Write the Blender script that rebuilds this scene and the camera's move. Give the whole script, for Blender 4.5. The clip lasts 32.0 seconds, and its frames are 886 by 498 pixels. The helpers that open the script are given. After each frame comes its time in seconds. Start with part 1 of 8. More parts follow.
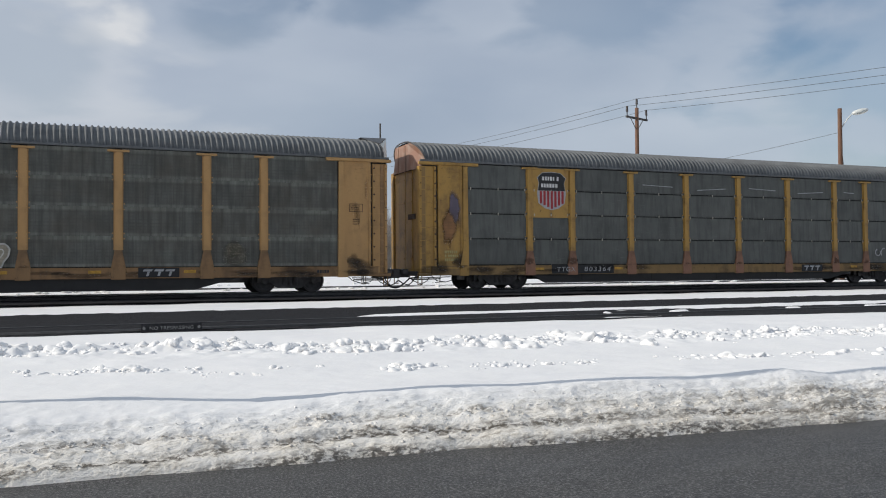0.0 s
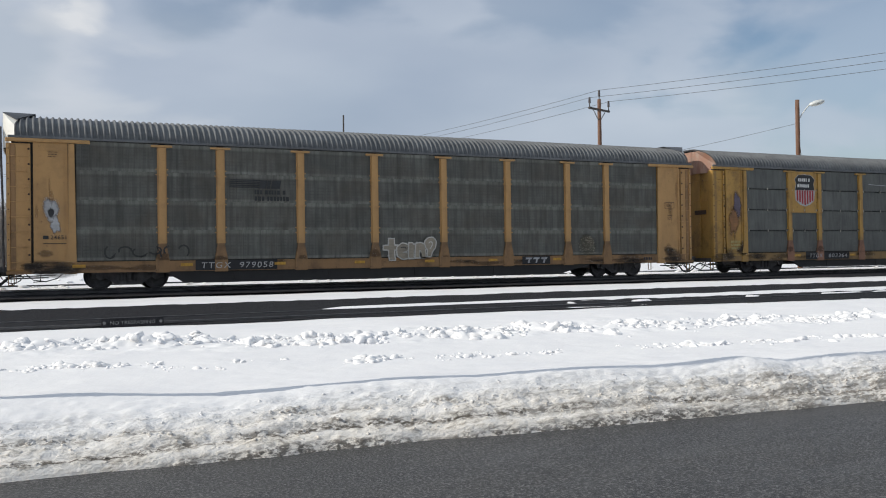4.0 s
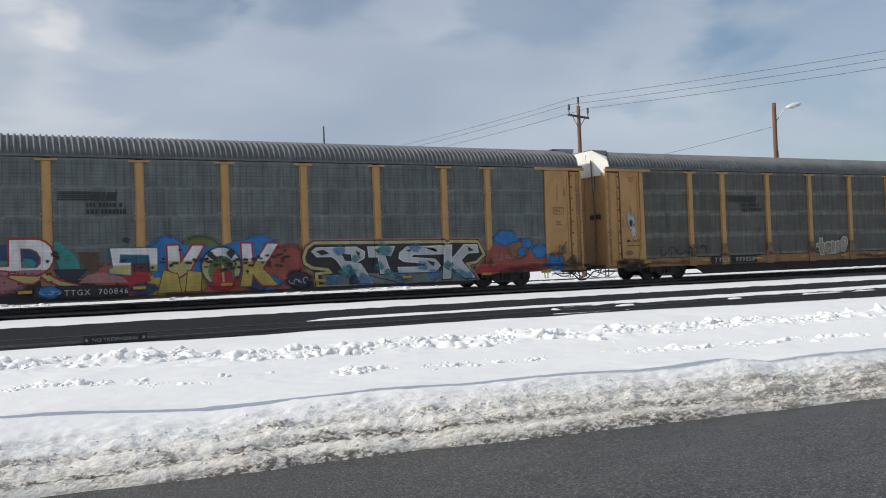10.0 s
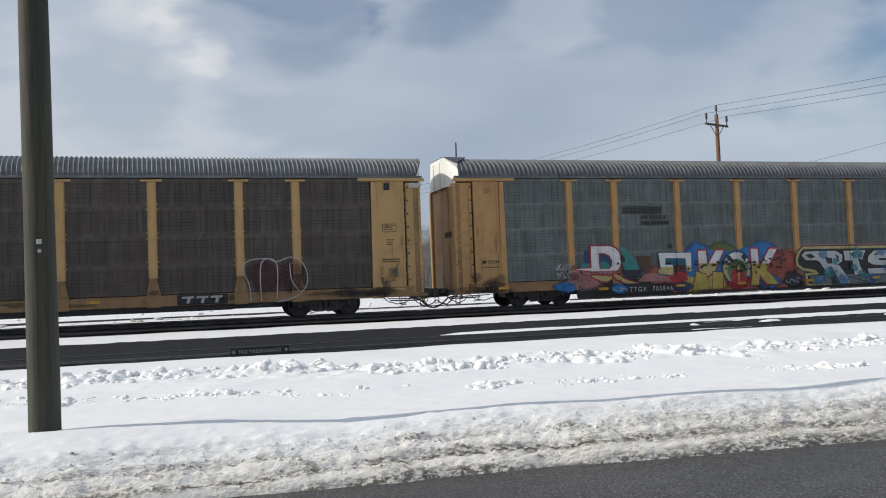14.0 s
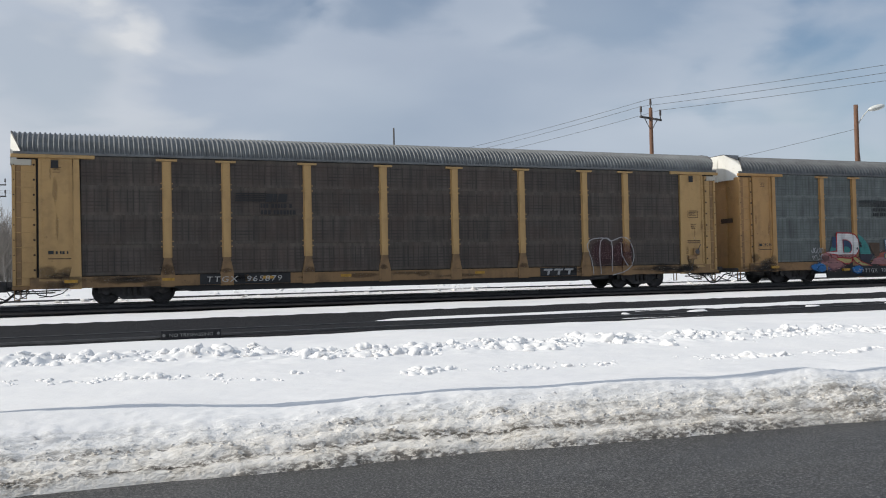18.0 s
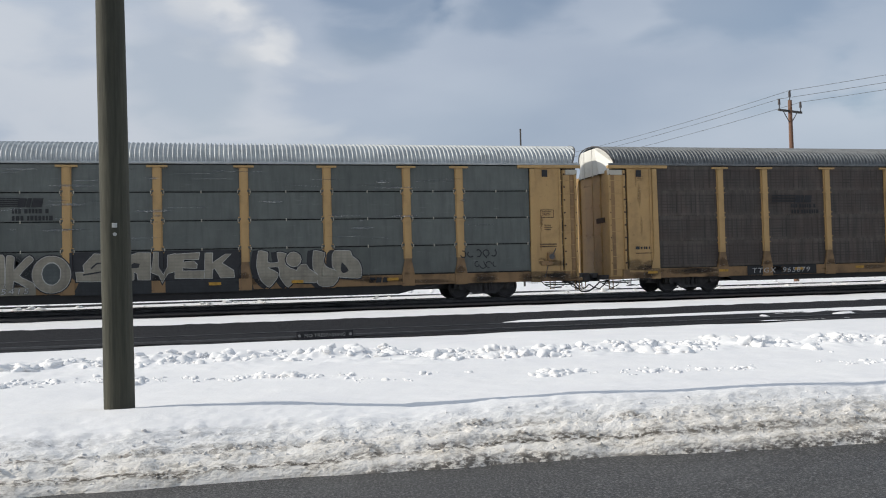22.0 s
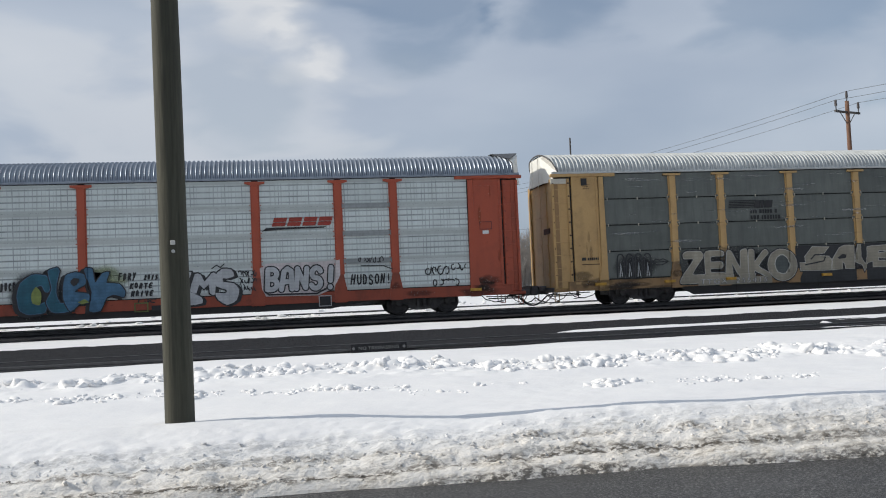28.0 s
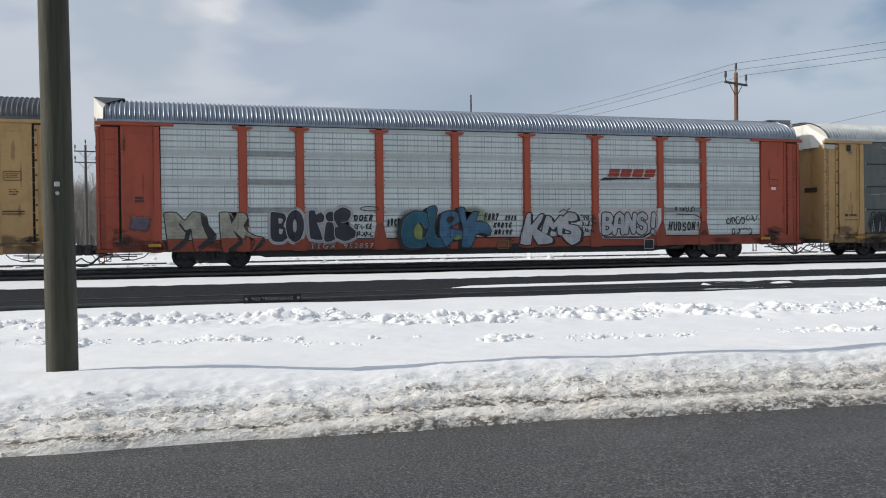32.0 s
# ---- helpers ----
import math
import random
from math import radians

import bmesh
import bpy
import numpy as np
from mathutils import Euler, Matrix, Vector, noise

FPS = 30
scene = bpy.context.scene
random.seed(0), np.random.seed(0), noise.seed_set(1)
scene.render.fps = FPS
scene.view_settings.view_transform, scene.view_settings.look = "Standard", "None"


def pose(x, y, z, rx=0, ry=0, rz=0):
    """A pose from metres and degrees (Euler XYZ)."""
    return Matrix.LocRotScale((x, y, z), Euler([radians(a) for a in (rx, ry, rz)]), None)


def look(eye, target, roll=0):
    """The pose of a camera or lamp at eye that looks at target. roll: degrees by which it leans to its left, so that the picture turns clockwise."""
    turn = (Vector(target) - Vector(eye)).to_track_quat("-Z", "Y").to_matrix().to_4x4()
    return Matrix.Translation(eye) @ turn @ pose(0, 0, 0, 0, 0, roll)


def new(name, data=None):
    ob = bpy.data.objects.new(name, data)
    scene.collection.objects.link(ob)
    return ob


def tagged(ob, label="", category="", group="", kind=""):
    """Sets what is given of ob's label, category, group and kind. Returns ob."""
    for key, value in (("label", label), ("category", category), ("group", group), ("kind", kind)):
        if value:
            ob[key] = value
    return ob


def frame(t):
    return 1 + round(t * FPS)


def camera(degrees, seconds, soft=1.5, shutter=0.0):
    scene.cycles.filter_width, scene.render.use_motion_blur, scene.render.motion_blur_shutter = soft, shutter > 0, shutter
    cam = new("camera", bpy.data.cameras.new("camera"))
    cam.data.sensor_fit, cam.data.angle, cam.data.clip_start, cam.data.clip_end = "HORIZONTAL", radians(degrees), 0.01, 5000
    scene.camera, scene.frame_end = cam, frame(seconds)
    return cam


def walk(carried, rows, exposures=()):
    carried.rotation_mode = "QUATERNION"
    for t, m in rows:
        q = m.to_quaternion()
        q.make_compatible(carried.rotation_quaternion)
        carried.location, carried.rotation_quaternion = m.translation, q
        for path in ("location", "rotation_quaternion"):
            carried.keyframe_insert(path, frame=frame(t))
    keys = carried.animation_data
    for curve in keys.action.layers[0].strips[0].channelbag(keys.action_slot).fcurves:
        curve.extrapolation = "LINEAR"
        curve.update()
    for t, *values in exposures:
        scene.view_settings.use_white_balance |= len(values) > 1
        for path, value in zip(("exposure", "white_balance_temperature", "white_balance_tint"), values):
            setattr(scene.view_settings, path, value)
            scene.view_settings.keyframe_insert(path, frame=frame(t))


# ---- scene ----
# The camera is held by hand beside the road; x runs along the railway, y across it.
EYE_Z = 1.55
cam = camera(54.02, 32.0, 1.05)
PATH = [
    (0, pose(0.030, 0, EYE_Z, 91.18, 0.36, -22.56)),
    (0.5, pose(0.030, 0, EYE_Z, 91.33, 0.18, -23.57)),
    (1, pose(0.031, 0, EYE_Z, 91.45, 0.16, -23.99)),
    (1.5, pose(0.031, 0, EYE_Z, 91.21, 0.01, -25.20)),
    (2, pose(0.032, 0, EYE_Z, 91.24, -0.38, -25.55)),
    (2.5, pose(0.032, 0, EYE_Z, 91.60, -0.43, -25.43)),
    (4.5, pose(0.034, 0, EYE_Z, 90.32, 1.05, -24.73)),
    (5, pose(0.034, 0, EYE_Z, 90.21, 0.98, -24.59)),
    (5.5, pose(0.035, 0, EYE_Z, 89.77, 1.23, -24.27)),
    (6, pose(0.035, 0, EYE_Z, 89.20, 1.27, -24.76)),
    (6.5, pose(0.034, 0, EYE_Z, 89.12, 1.42, -26.42)),
    (7, pose(0.032, 0, EYE_Z, 89.80, 1.51, -27.31)),
    (7.5, pose(0.031, 0, EYE_Z, 90.52, 1.48, -27.17)),
    (8, pose(0.029, 0, EYE_Z, 90.73, 1.53, -26.98)),
    (8.5, pose(0.027, 0, EYE_Z, 90.95, 1.60, -26.70)),
    (9, pose(0.026, 0, EYE_Z, 91.07, 1.66, -26.49)),
    (9.5, pose(0.024, 0, EYE_Z, 91.10, 1.78, -26.25)),
    (10, pose(0.023, 0, EYE_Z, 91.18, 2.03, -26.00)),
    (10.5, pose(0.021, 0, EYE_Z, 91.03, 2.22, -25.70)),
    (11, pose(0.020, 0, EYE_Z, 91.06, 2.34, -25.35)),
    (11.5, pose(0.018, 0, EYE_Z, 91.53, 2.28, -24.86)),
    (12, pose(0.016, 0, EYE_Z, 92.18, 1.94, -24.41)),
    (12.5, pose(0.014, 0, EYE_Z, 92.58, 1.58, -22.50)),
    (13, pose(0.012, 0, EYE_Z, 92.91, 1.81, -19.72)),
    (13.5, pose(0.010, 0, EYE_Z, 93.00, 2.01, -18.10)),
    (14, pose(0.008, 0, EYE_Z, 92.45, 2.18, -17.29)),
    (14.5, pose(0.006, 0, EYE_Z, 91.80, 2.13, -17.22)),
    (15, pose(0.003, 0, EYE_Z, 91.47, 2.17, -17.17)),
    (15.5, pose(0.001, 0, EYE_Z, 91.58, 2.05, -17.59)),
    (17.5, pose(-0.007, 0, EYE_Z, 91.19, 1.48, -21.22)),
    (18, pose(-0.010, 0, EYE_Z, 91.42, 1.20, -21.57)),
    (18.5, pose(-0.009, 0, EYE_Z, 91.52, 1.20, -21.05)),
    (19, pose(-0.008, 0, EYE_Z, 91.63, 1.62, -20.60)),
    (19.5, pose(-0.007, 0, EYE_Z, 91.80, 1.48, -19.91)),
    (20, pose(-0.005, 0, EYE_Z, 92.28, 0.96, -18.06)),
    (20.5, pose(-0.004, 0, EYE_Z, 92.36, 0.68, -16.17)),
    (21, pose(-0.003, 0, EYE_Z, 92.16, 0.80, -14.73)),
    (21.5, pose(-0.002, 0, EYE_Z, 91.89, 1.19, -13.58)),
    (22, pose(-0.001, 0, EYE_Z, 91.71, 1.47, -13.15)),
    (22.5, pose(-0.000, 0, EYE_Z, 91.36, 1.85, -13.17)),
    (23, pose(0.001, 0, EYE_Z, 91.69, 2.19, -13.40)),
    (23.5, pose(0.002, 0, EYE_Z, 91.86, 1.90, -14.40)),
    (24, pose(0.003, 0, EYE_Z, 91.56, 1.43, -15.52)),
    (24.5, pose(0.001, 0, EYE_Z, 91.54, 1.27, -15.86)),
    (26.5, pose(-0.007, 0, EYE_Z, 92.27, 3.07, -15.12)),
    (27, pose(-0.009, 0, EYE_Z, 92.62, 4.72, -12.74)),
    (27.5, pose(-0.011, 0, EYE_Z, 92.83, 3.90, -11.59)),
    (28, pose(-0.013, 0, EYE_Z, 92.57, 2.42, -9.75)),
    (28.5, pose(-0.015, 0, EYE_Z, 92.40, 2.09, -8.99)),
    (29, pose(-0.017, 0, EYE_Z, 92.47, 2.21, -8.91)),
    (29.5, pose(-0.019, 0, EYE_Z, 92.34, 2.18, -9.37)),
    (30, pose(-0.021, 0, EYE_Z, 91.81, 1.77, -11.58)),
    (30.5, pose(-0.023, 0, EYE_Z, 90.94, 1.13, -13.70)),
    (31, pose(-0.025, 0, EYE_Z, 90.16, 0.66, -15.07)),
    (31.5, pose(-0.027, 0, EYE_Z, 89.88, 0.62, -15.86)),
    (32, pose(-0.029, 0, EYE_Z, 89.36, 0.63, -16.59)),
]
walk(cam, PATH, [(0.0, -0.05), (0.8, 0.02), (2.5, 0.03), (4.5, 0.03), (7.0, 0.03), (9.0, 0.0), (32.0, 0.0)])

# ---------------------------------------------------------------- world and sun
SUN_EL = radians(31)
SUN_AZ = math.atan2(-0.993, 0.118)
world = bpy.data.worlds.new("winter_sky")
scene.world = world
world.use_nodes = True
wt = world.node_tree
wt.nodes.clear()


def wnode(kind, **vals):
    n = wt.nodes.new(kind)
    for k, v in vals.items():
        n.inputs[k].default_value = v
    return n


w_out = wt.nodes.new("ShaderNodeOutputWorld")
w_bg = wt.nodes.new("ShaderNodeBackground")
w_bg.inputs["Strength"].default_value = 1.0
w_sky = wt.nodes.new("ShaderNodeTexSky")
w_sky.sky_type = "NISHITA"
w_sky.sun_disc = False
w_sky.sun_elevation = SUN_EL
w_sky.sun_rotation = SUN_AZ
w_sky.air_density, w_sky.dust_density, w_sky.ozone_density = 1.0, 1.5, 1.5
w_scale = wnode("ShaderNodeVectorMath")
w_scale.operation = "SCALE"
w_scale.inputs["Scale"].default_value = 0.1
w_tc = wt.nodes.new("ShaderNodeTexCoord")
w_map = wt.nodes.new("ShaderNodeMapping")
w_map.inputs["Location"].default_value = (0.35, 0.1, 0.62)
w_map.inputs["Rotation"].default_value = (0.1, 0.25, 0.0)
w_map.inputs["Scale"].default_value = (1.0, 1.0, 2.4)
w_n1 = wnode("ShaderNodeTexNoise", Scale=2.2, Detail=5.0, Roughness=0.4, Distortion=0.15)
w_r1 = wt.nodes.new("ShaderNodeValToRGB")
w_r1.color_ramp.elements[0].position, w_r1.color_ramp.elements[0].color = 0.3, (0.66, 0.66, 0.66, 1)
w_r1.color_ramp.elements[1].position, w_r1.color_ramp.elements[1].color = 0.6, (0.97, 0.97, 0.97, 1)
w_n2 = wnode("ShaderNodeTexNoise", Scale=3.2, Detail=5.0, Roughness=0.4, Distortion=0.15)
w_n3 = wnode("ShaderNodeTexNoise", Scale=6.5, Detail=6.0, Roughness=0.45, Distortion=0.2)
w_r2 = wt.nodes.new("ShaderNodeValToRGB")
w_r2.color_ramp.elements[0].position, w_r2.color_ramp.elements[0].color = 0.3, (0.365, 0.432, 0.543, 1)
w_r2.color_ramp.elements[1].position, w_r2.color_ramp.elements[1].color = 0.72, (0.545, 0.603, 0.687, 1)


def sky_spot(direction, inner, outer, amount):
    """Soft patch of the sky about a direction, broken up by the cloud noise; angles in degrees."""
    d = wt.nodes.new("ShaderNodeVectorMath")
    d.operation = "DOT_PRODUCT"
    d.inputs[1].default_value = Vector(direction).normalized()
    nrm = wt.nodes.new("ShaderNodeVectorMath")
    nrm.operation = "NORMALIZE"
    wt.links.new(w_tc.outputs["Generated"], nrm.inputs[0])
    wt.links.new(nrm.outputs["Vector"], d.inputs[0])
    jig = wt.nodes.new("ShaderNodeMath")
    jig.operation = "MULTIPLY_ADD"
    jig.inputs[1].default_value, jig.inputs[2].default_value = (1 - math.cos(radians(outer))) * 4.5, -(1 - math.cos(radians(outer))) * 2.2
    wt.links.new(w_n3.outputs["Fac"], jig.inputs[0])
    add = wt.nodes.new("ShaderNodeMath")
    add.operation = "ADD"
    wt.links.new(d.outputs["Value"], add.inputs[0])
    wt.links.new(jig.outputs[0], add.inputs[1])
    r = wt.nodes.new("ShaderNodeMapRange")
    r.interpolation_type = "SMOOTHSTEP"
    r.inputs["From Min"].default_value, r.inputs["From Max"].default_value = math.cos(radians(outer)), math.cos(radians(inner))
    r.inputs["To Max"].default_value = amount
    wt.links.new(add.outputs[0], r.inputs["Value"])
    return r.outputs["Result"]


def sky_sum(op, a, c):
    m = wt.nodes.new("ShaderNodeMath")
    m.operation, m.use_clamp = op, True
    wt.links.new(a, m.inputs[0])
    wt.links.new(c, m.inputs[1])
    return m.outputs[0]


w_mix = wt.nodes.new("ShaderNodeMix")
w_mix.data_type = "RGBA"
wt.links.new(w_tc.outputs["Generated"], w_map.inputs["Vector"])
wt.links.new(w_map.outputs["Vector"], w_n1.inputs["Vector"])
wt.links.new(w_map.outputs["Vector"], w_n2.inputs["Vector"])
wt.links.new(w_map.outputs["Vector"], w_n3.inputs["Vector"])
wt.links.new(w_n1.outputs["Fac"], w_r1.inputs["Fac"])
wt.links.new(w_n2.outputs["Fac"], w_r2.inputs["Fac"])
wt.links.new(w_sky.outputs["Color"], w_scale.inputs[0])
cover = w_r1.outputs["Color"]
for spot in (((0.12, 0.94, 0.34), 0.5, 6.5, 0.6), ((0.32, 0.9, 0.33), 0.5, 5.5, 0.55), ((-0.05, 0.967, 0.22), 0.5, 5.0, 0.35), ((0.76, 0.62, 0.22), 1.0, 12.0, 0.42), ((0.55, 0.7, 0.4), 1.0, 14.0, 0.38)):
    cover = sky_sum("SUBTRACT", cover, sky_spot(*spot))
wt.links.new(cover, w_mix.inputs["Factor"])
wt.links.new(w_scale.outputs["Vector"], w_mix.inputs["A"])
puff = sky_sum("ADD", sky_spot((-0.03, 0.953, 0.3), 0.5, 3.2, 0.5), sky_spot((0.012, 0.959, 0.283), 0.5, 3.0, 0.6))
puff = sky_sum("ADD", puff, sky_spot((0.045, 0.963, 0.266), 0.8, 2.0, 0.7))
puff = sky_sum("ADD", puff, sky_spot((-0.1, 0.985, 0.12), 2.0, 16.0, 0.5))
puff = sky_sum("ADD", puff, sky_spot((0.69, 0.703, 0.173), 0.3, 2.8, 0.5))
w_lit = wt.nodes.new("ShaderNodeMix")
w_lit.data_type = "RGBA"
w_lit.inputs["B"].default_value = (0.7, 0.72, 0.75, 1)
wt.links.new(puff, w_lit.inputs["Factor"])
wt.links.new(w_r2.outputs["Color"], w_lit.inputs["A"])
wt.links.new(w_lit.outputs["Result"], w_mix.inputs["B"])
wt.links.new(w_mix.outputs["Result"], w_bg.inputs["Color"])
wt.links.new(w_bg.outputs["Background"], w_out.inputs["Surface"])

sun_data = bpy.data.lights.new("sun", "SUN")
sun_data.energy, sun_data.angle, sun_data.color = 3.4, radians(0.55), (1.0, 0.945, 0.85)
sun = new("sun", sun_data)
sun.matrix_world = look((math.sin(SUN_AZ) * math.cos(SUN_EL) * 100, math.cos(SUN_AZ) * math.cos(SUN_EL) * 100, math.sin(SUN_EL) * 100), (0, 0, 0))


# ---------------------------------------------------------------- materials
class Mat:
    """Small builder for node materials."""

    def __init__(self, name, rough=0.6, metal=0.0):
        self.m = bpy.data.materials.new(name)
        self.m.use_nodes = True
        self.t = self.m.node_tree
        self.b = self.t.nodes["Principled BSDF"]
        self.b.inputs["Roughness"].default_value = rough
        self.b.inputs["Metallic"].default_value = metal

    def node(self, kind, **vals):
        n = self.t.nodes.new(kind)
        for k, v in vals.items():
            n.inputs[k].default_value = v
        return n

    def link(self, a, b):
        self.t.links.new(a, b)

    def coord(self, which="Object", scale=(1, 1, 1)):
        c = self.t.nodes.new("ShaderNodeTexCoord")
        mp = self.t.nodes.new("ShaderNodeMapping")
        mp.inputs["Scale"].default_value = scale
        self.link(c.outputs[which], mp.inputs["Vector"])
        return mp.outputs["Vector"]

    def own(self, scale=(1, 1, 1)):
        """Object coordinates, shifted at random from piece to piece."""
        c = self.t.nodes.new("ShaderNodeTexCoord")
        shift = self.t.nodes.new("ShaderNodeVectorMath")
        shift.operation = "MULTIPLY_ADD"
        self.link(self.random(), shift.inputs[0])
        shift.inputs[1].default_value = (61.0, 23.0, 47.0)
        self.link(c.outputs["Object"], shift.inputs[2])
        mp = self.t.nodes.new("ShaderNodeMapping")
        mp.inputs["Scale"].default_value = scale
        self.link(shift.outputs[0], mp.inputs["Vector"])
        return mp.outputs["Vector"]

    def noise(self, vec, scale, detail=5.0, rough=0.55, dist=0.0):
        n = self.node("ShaderNodeTexNoise", Scale=scale, Detail=detail, Roughness=rough, Distortion=dist)
        if vec is not None:
            self.link(vec, n.inputs["Vector"])
        return n.outputs["Fac"]

    def ramp(self, fac, stops):
        r = self.t.nodes.new("ShaderNodeValToRGB")
        e = r.color_ramp.elements
        while len(e) < len(stops):
            e.new(0.5)
        for el, (p, c) in zip(e, stops):
            el.position = p
            el.color = (*c, 1) if isinstance(c, tuple) else (c, c, c, 1)
        self.link(fac, r.inputs["Fac"])
        return r.outputs["Color"]

    def mix(self, fac, a, b, kind="MIX"):
        x = self.t.nodes.new("ShaderNodeMix")
        x.data_type, x.blend_type = "RGBA", kind
        for s, v in (("Factor", fac), ("A", a), ("B", b)):
            if isinstance(v, tuple):
                x.inputs[s].default_value = (*v, 1)
            elif isinstance(v, (int, float)):
                x.inputs[s].default_value = v
            else:
                self.link(v, x.inputs[s])
        return x.outputs["Result"]

    def math(self, op, a, b=None):
        x = self.t.nodes.new("ShaderNodeMath")
        x.operation = op
        for i, v in enumerate((a, b)):
            if v is None:
                continue
            if isinstance(v, (int, float)):
                x.inputs[i].default_value = v
            else:
                self.link(v, x.inputs[i])
        return x.outputs[0]

    def stretched(self, vec, scale):
        mp = self.t.nodes.new("ShaderNodeMapping")
        mp.inputs["Scale"].default_value = scale
        self.link(vec, mp.inputs["Vector"])
        return mp.outputs["Vector"]

    def sep(self, vec):
        s = self.t.nodes.new("ShaderNodeSeparateXYZ")
        self.link(vec, s.inputs[0])
        return s.outputs

    def color(self, c):
        if isinstance(c, tuple):
            self.b.inputs["Base Color"].default_value = (*c, 1)
        else:
            self.link(c, self.b.inputs["Base Color"])

    def rough(self, r):
        self.link(r, self.b.inputs["Roughness"])

    def bump(self, h, strength=0.3, dist=0.02):
        x = self.node("ShaderNodeBump", Strength=strength, Distance=dist)
        self.link(h, x.inputs["Height"])
        self.link(x.outputs["Normal"], self.b.inputs["Normal"])

    def random(self):
        return self.t.nodes.new("ShaderNodeObjectInfo").outputs["Random"]


def painted(name, base, wear, rough=0.55, stain=0.5, scale=1.2):
    """Weathered paint: streaks that run down, blotches and rust specks."""
    k = Mat(name, rough)
    v = k.coord("Object")
    streak = k.noise(k.coord("Object", (2.2, 2.2, 0.5)), scale * 1.1, 4, 0.5)
    blot = k.noise(v, scale, 6, 0.7)
    fine = k.noise(v, 28, 4, 0.6)
    chip = k.noise(v, scale * 5, 5, 0.75)
    c = k.mix(k.ramp(streak, [(0.48, 0.0), (0.78, stain * 0.7)]), base, wear)
    c = k.mix(k.ramp(blot, [(0.5, 0.0), (0.75, stain * 0.9)]), c, tuple(x * 0.6 for x in wear))
    c = k.mix(k.ramp(chip, [(0.62, 0.0), (0.7, stain)]), c, tuple(x * 0.45 for x in wear))
    c = k.mix(k.ramp(fine, [(0.3, 0.2), (0.6, 0.0)]), c, tuple(x * 0.7 for x in base))
    k.color(c)
    k.bump(fine, 0.12, 0.004)
    return k.m


def plain(name, base, rough=0.6, metal=0.0, vary=0.25, scale=6.0):
    k = Mat(name, rough, metal)
    v = k.coord("Object")
    n = k.noise(v, scale, 5, 0.6)
    k.color(k.mix(k.ramp(n, [(0.3, 0.0), (0.75, 1.0)]), tuple(x * (1 - vary) for x in base), tuple(min(1, x * (1 + vary)) for x in base)))
    k.bump(k.noise(v, scale * 8, 3), 0.15, 0.004)
    return k.m


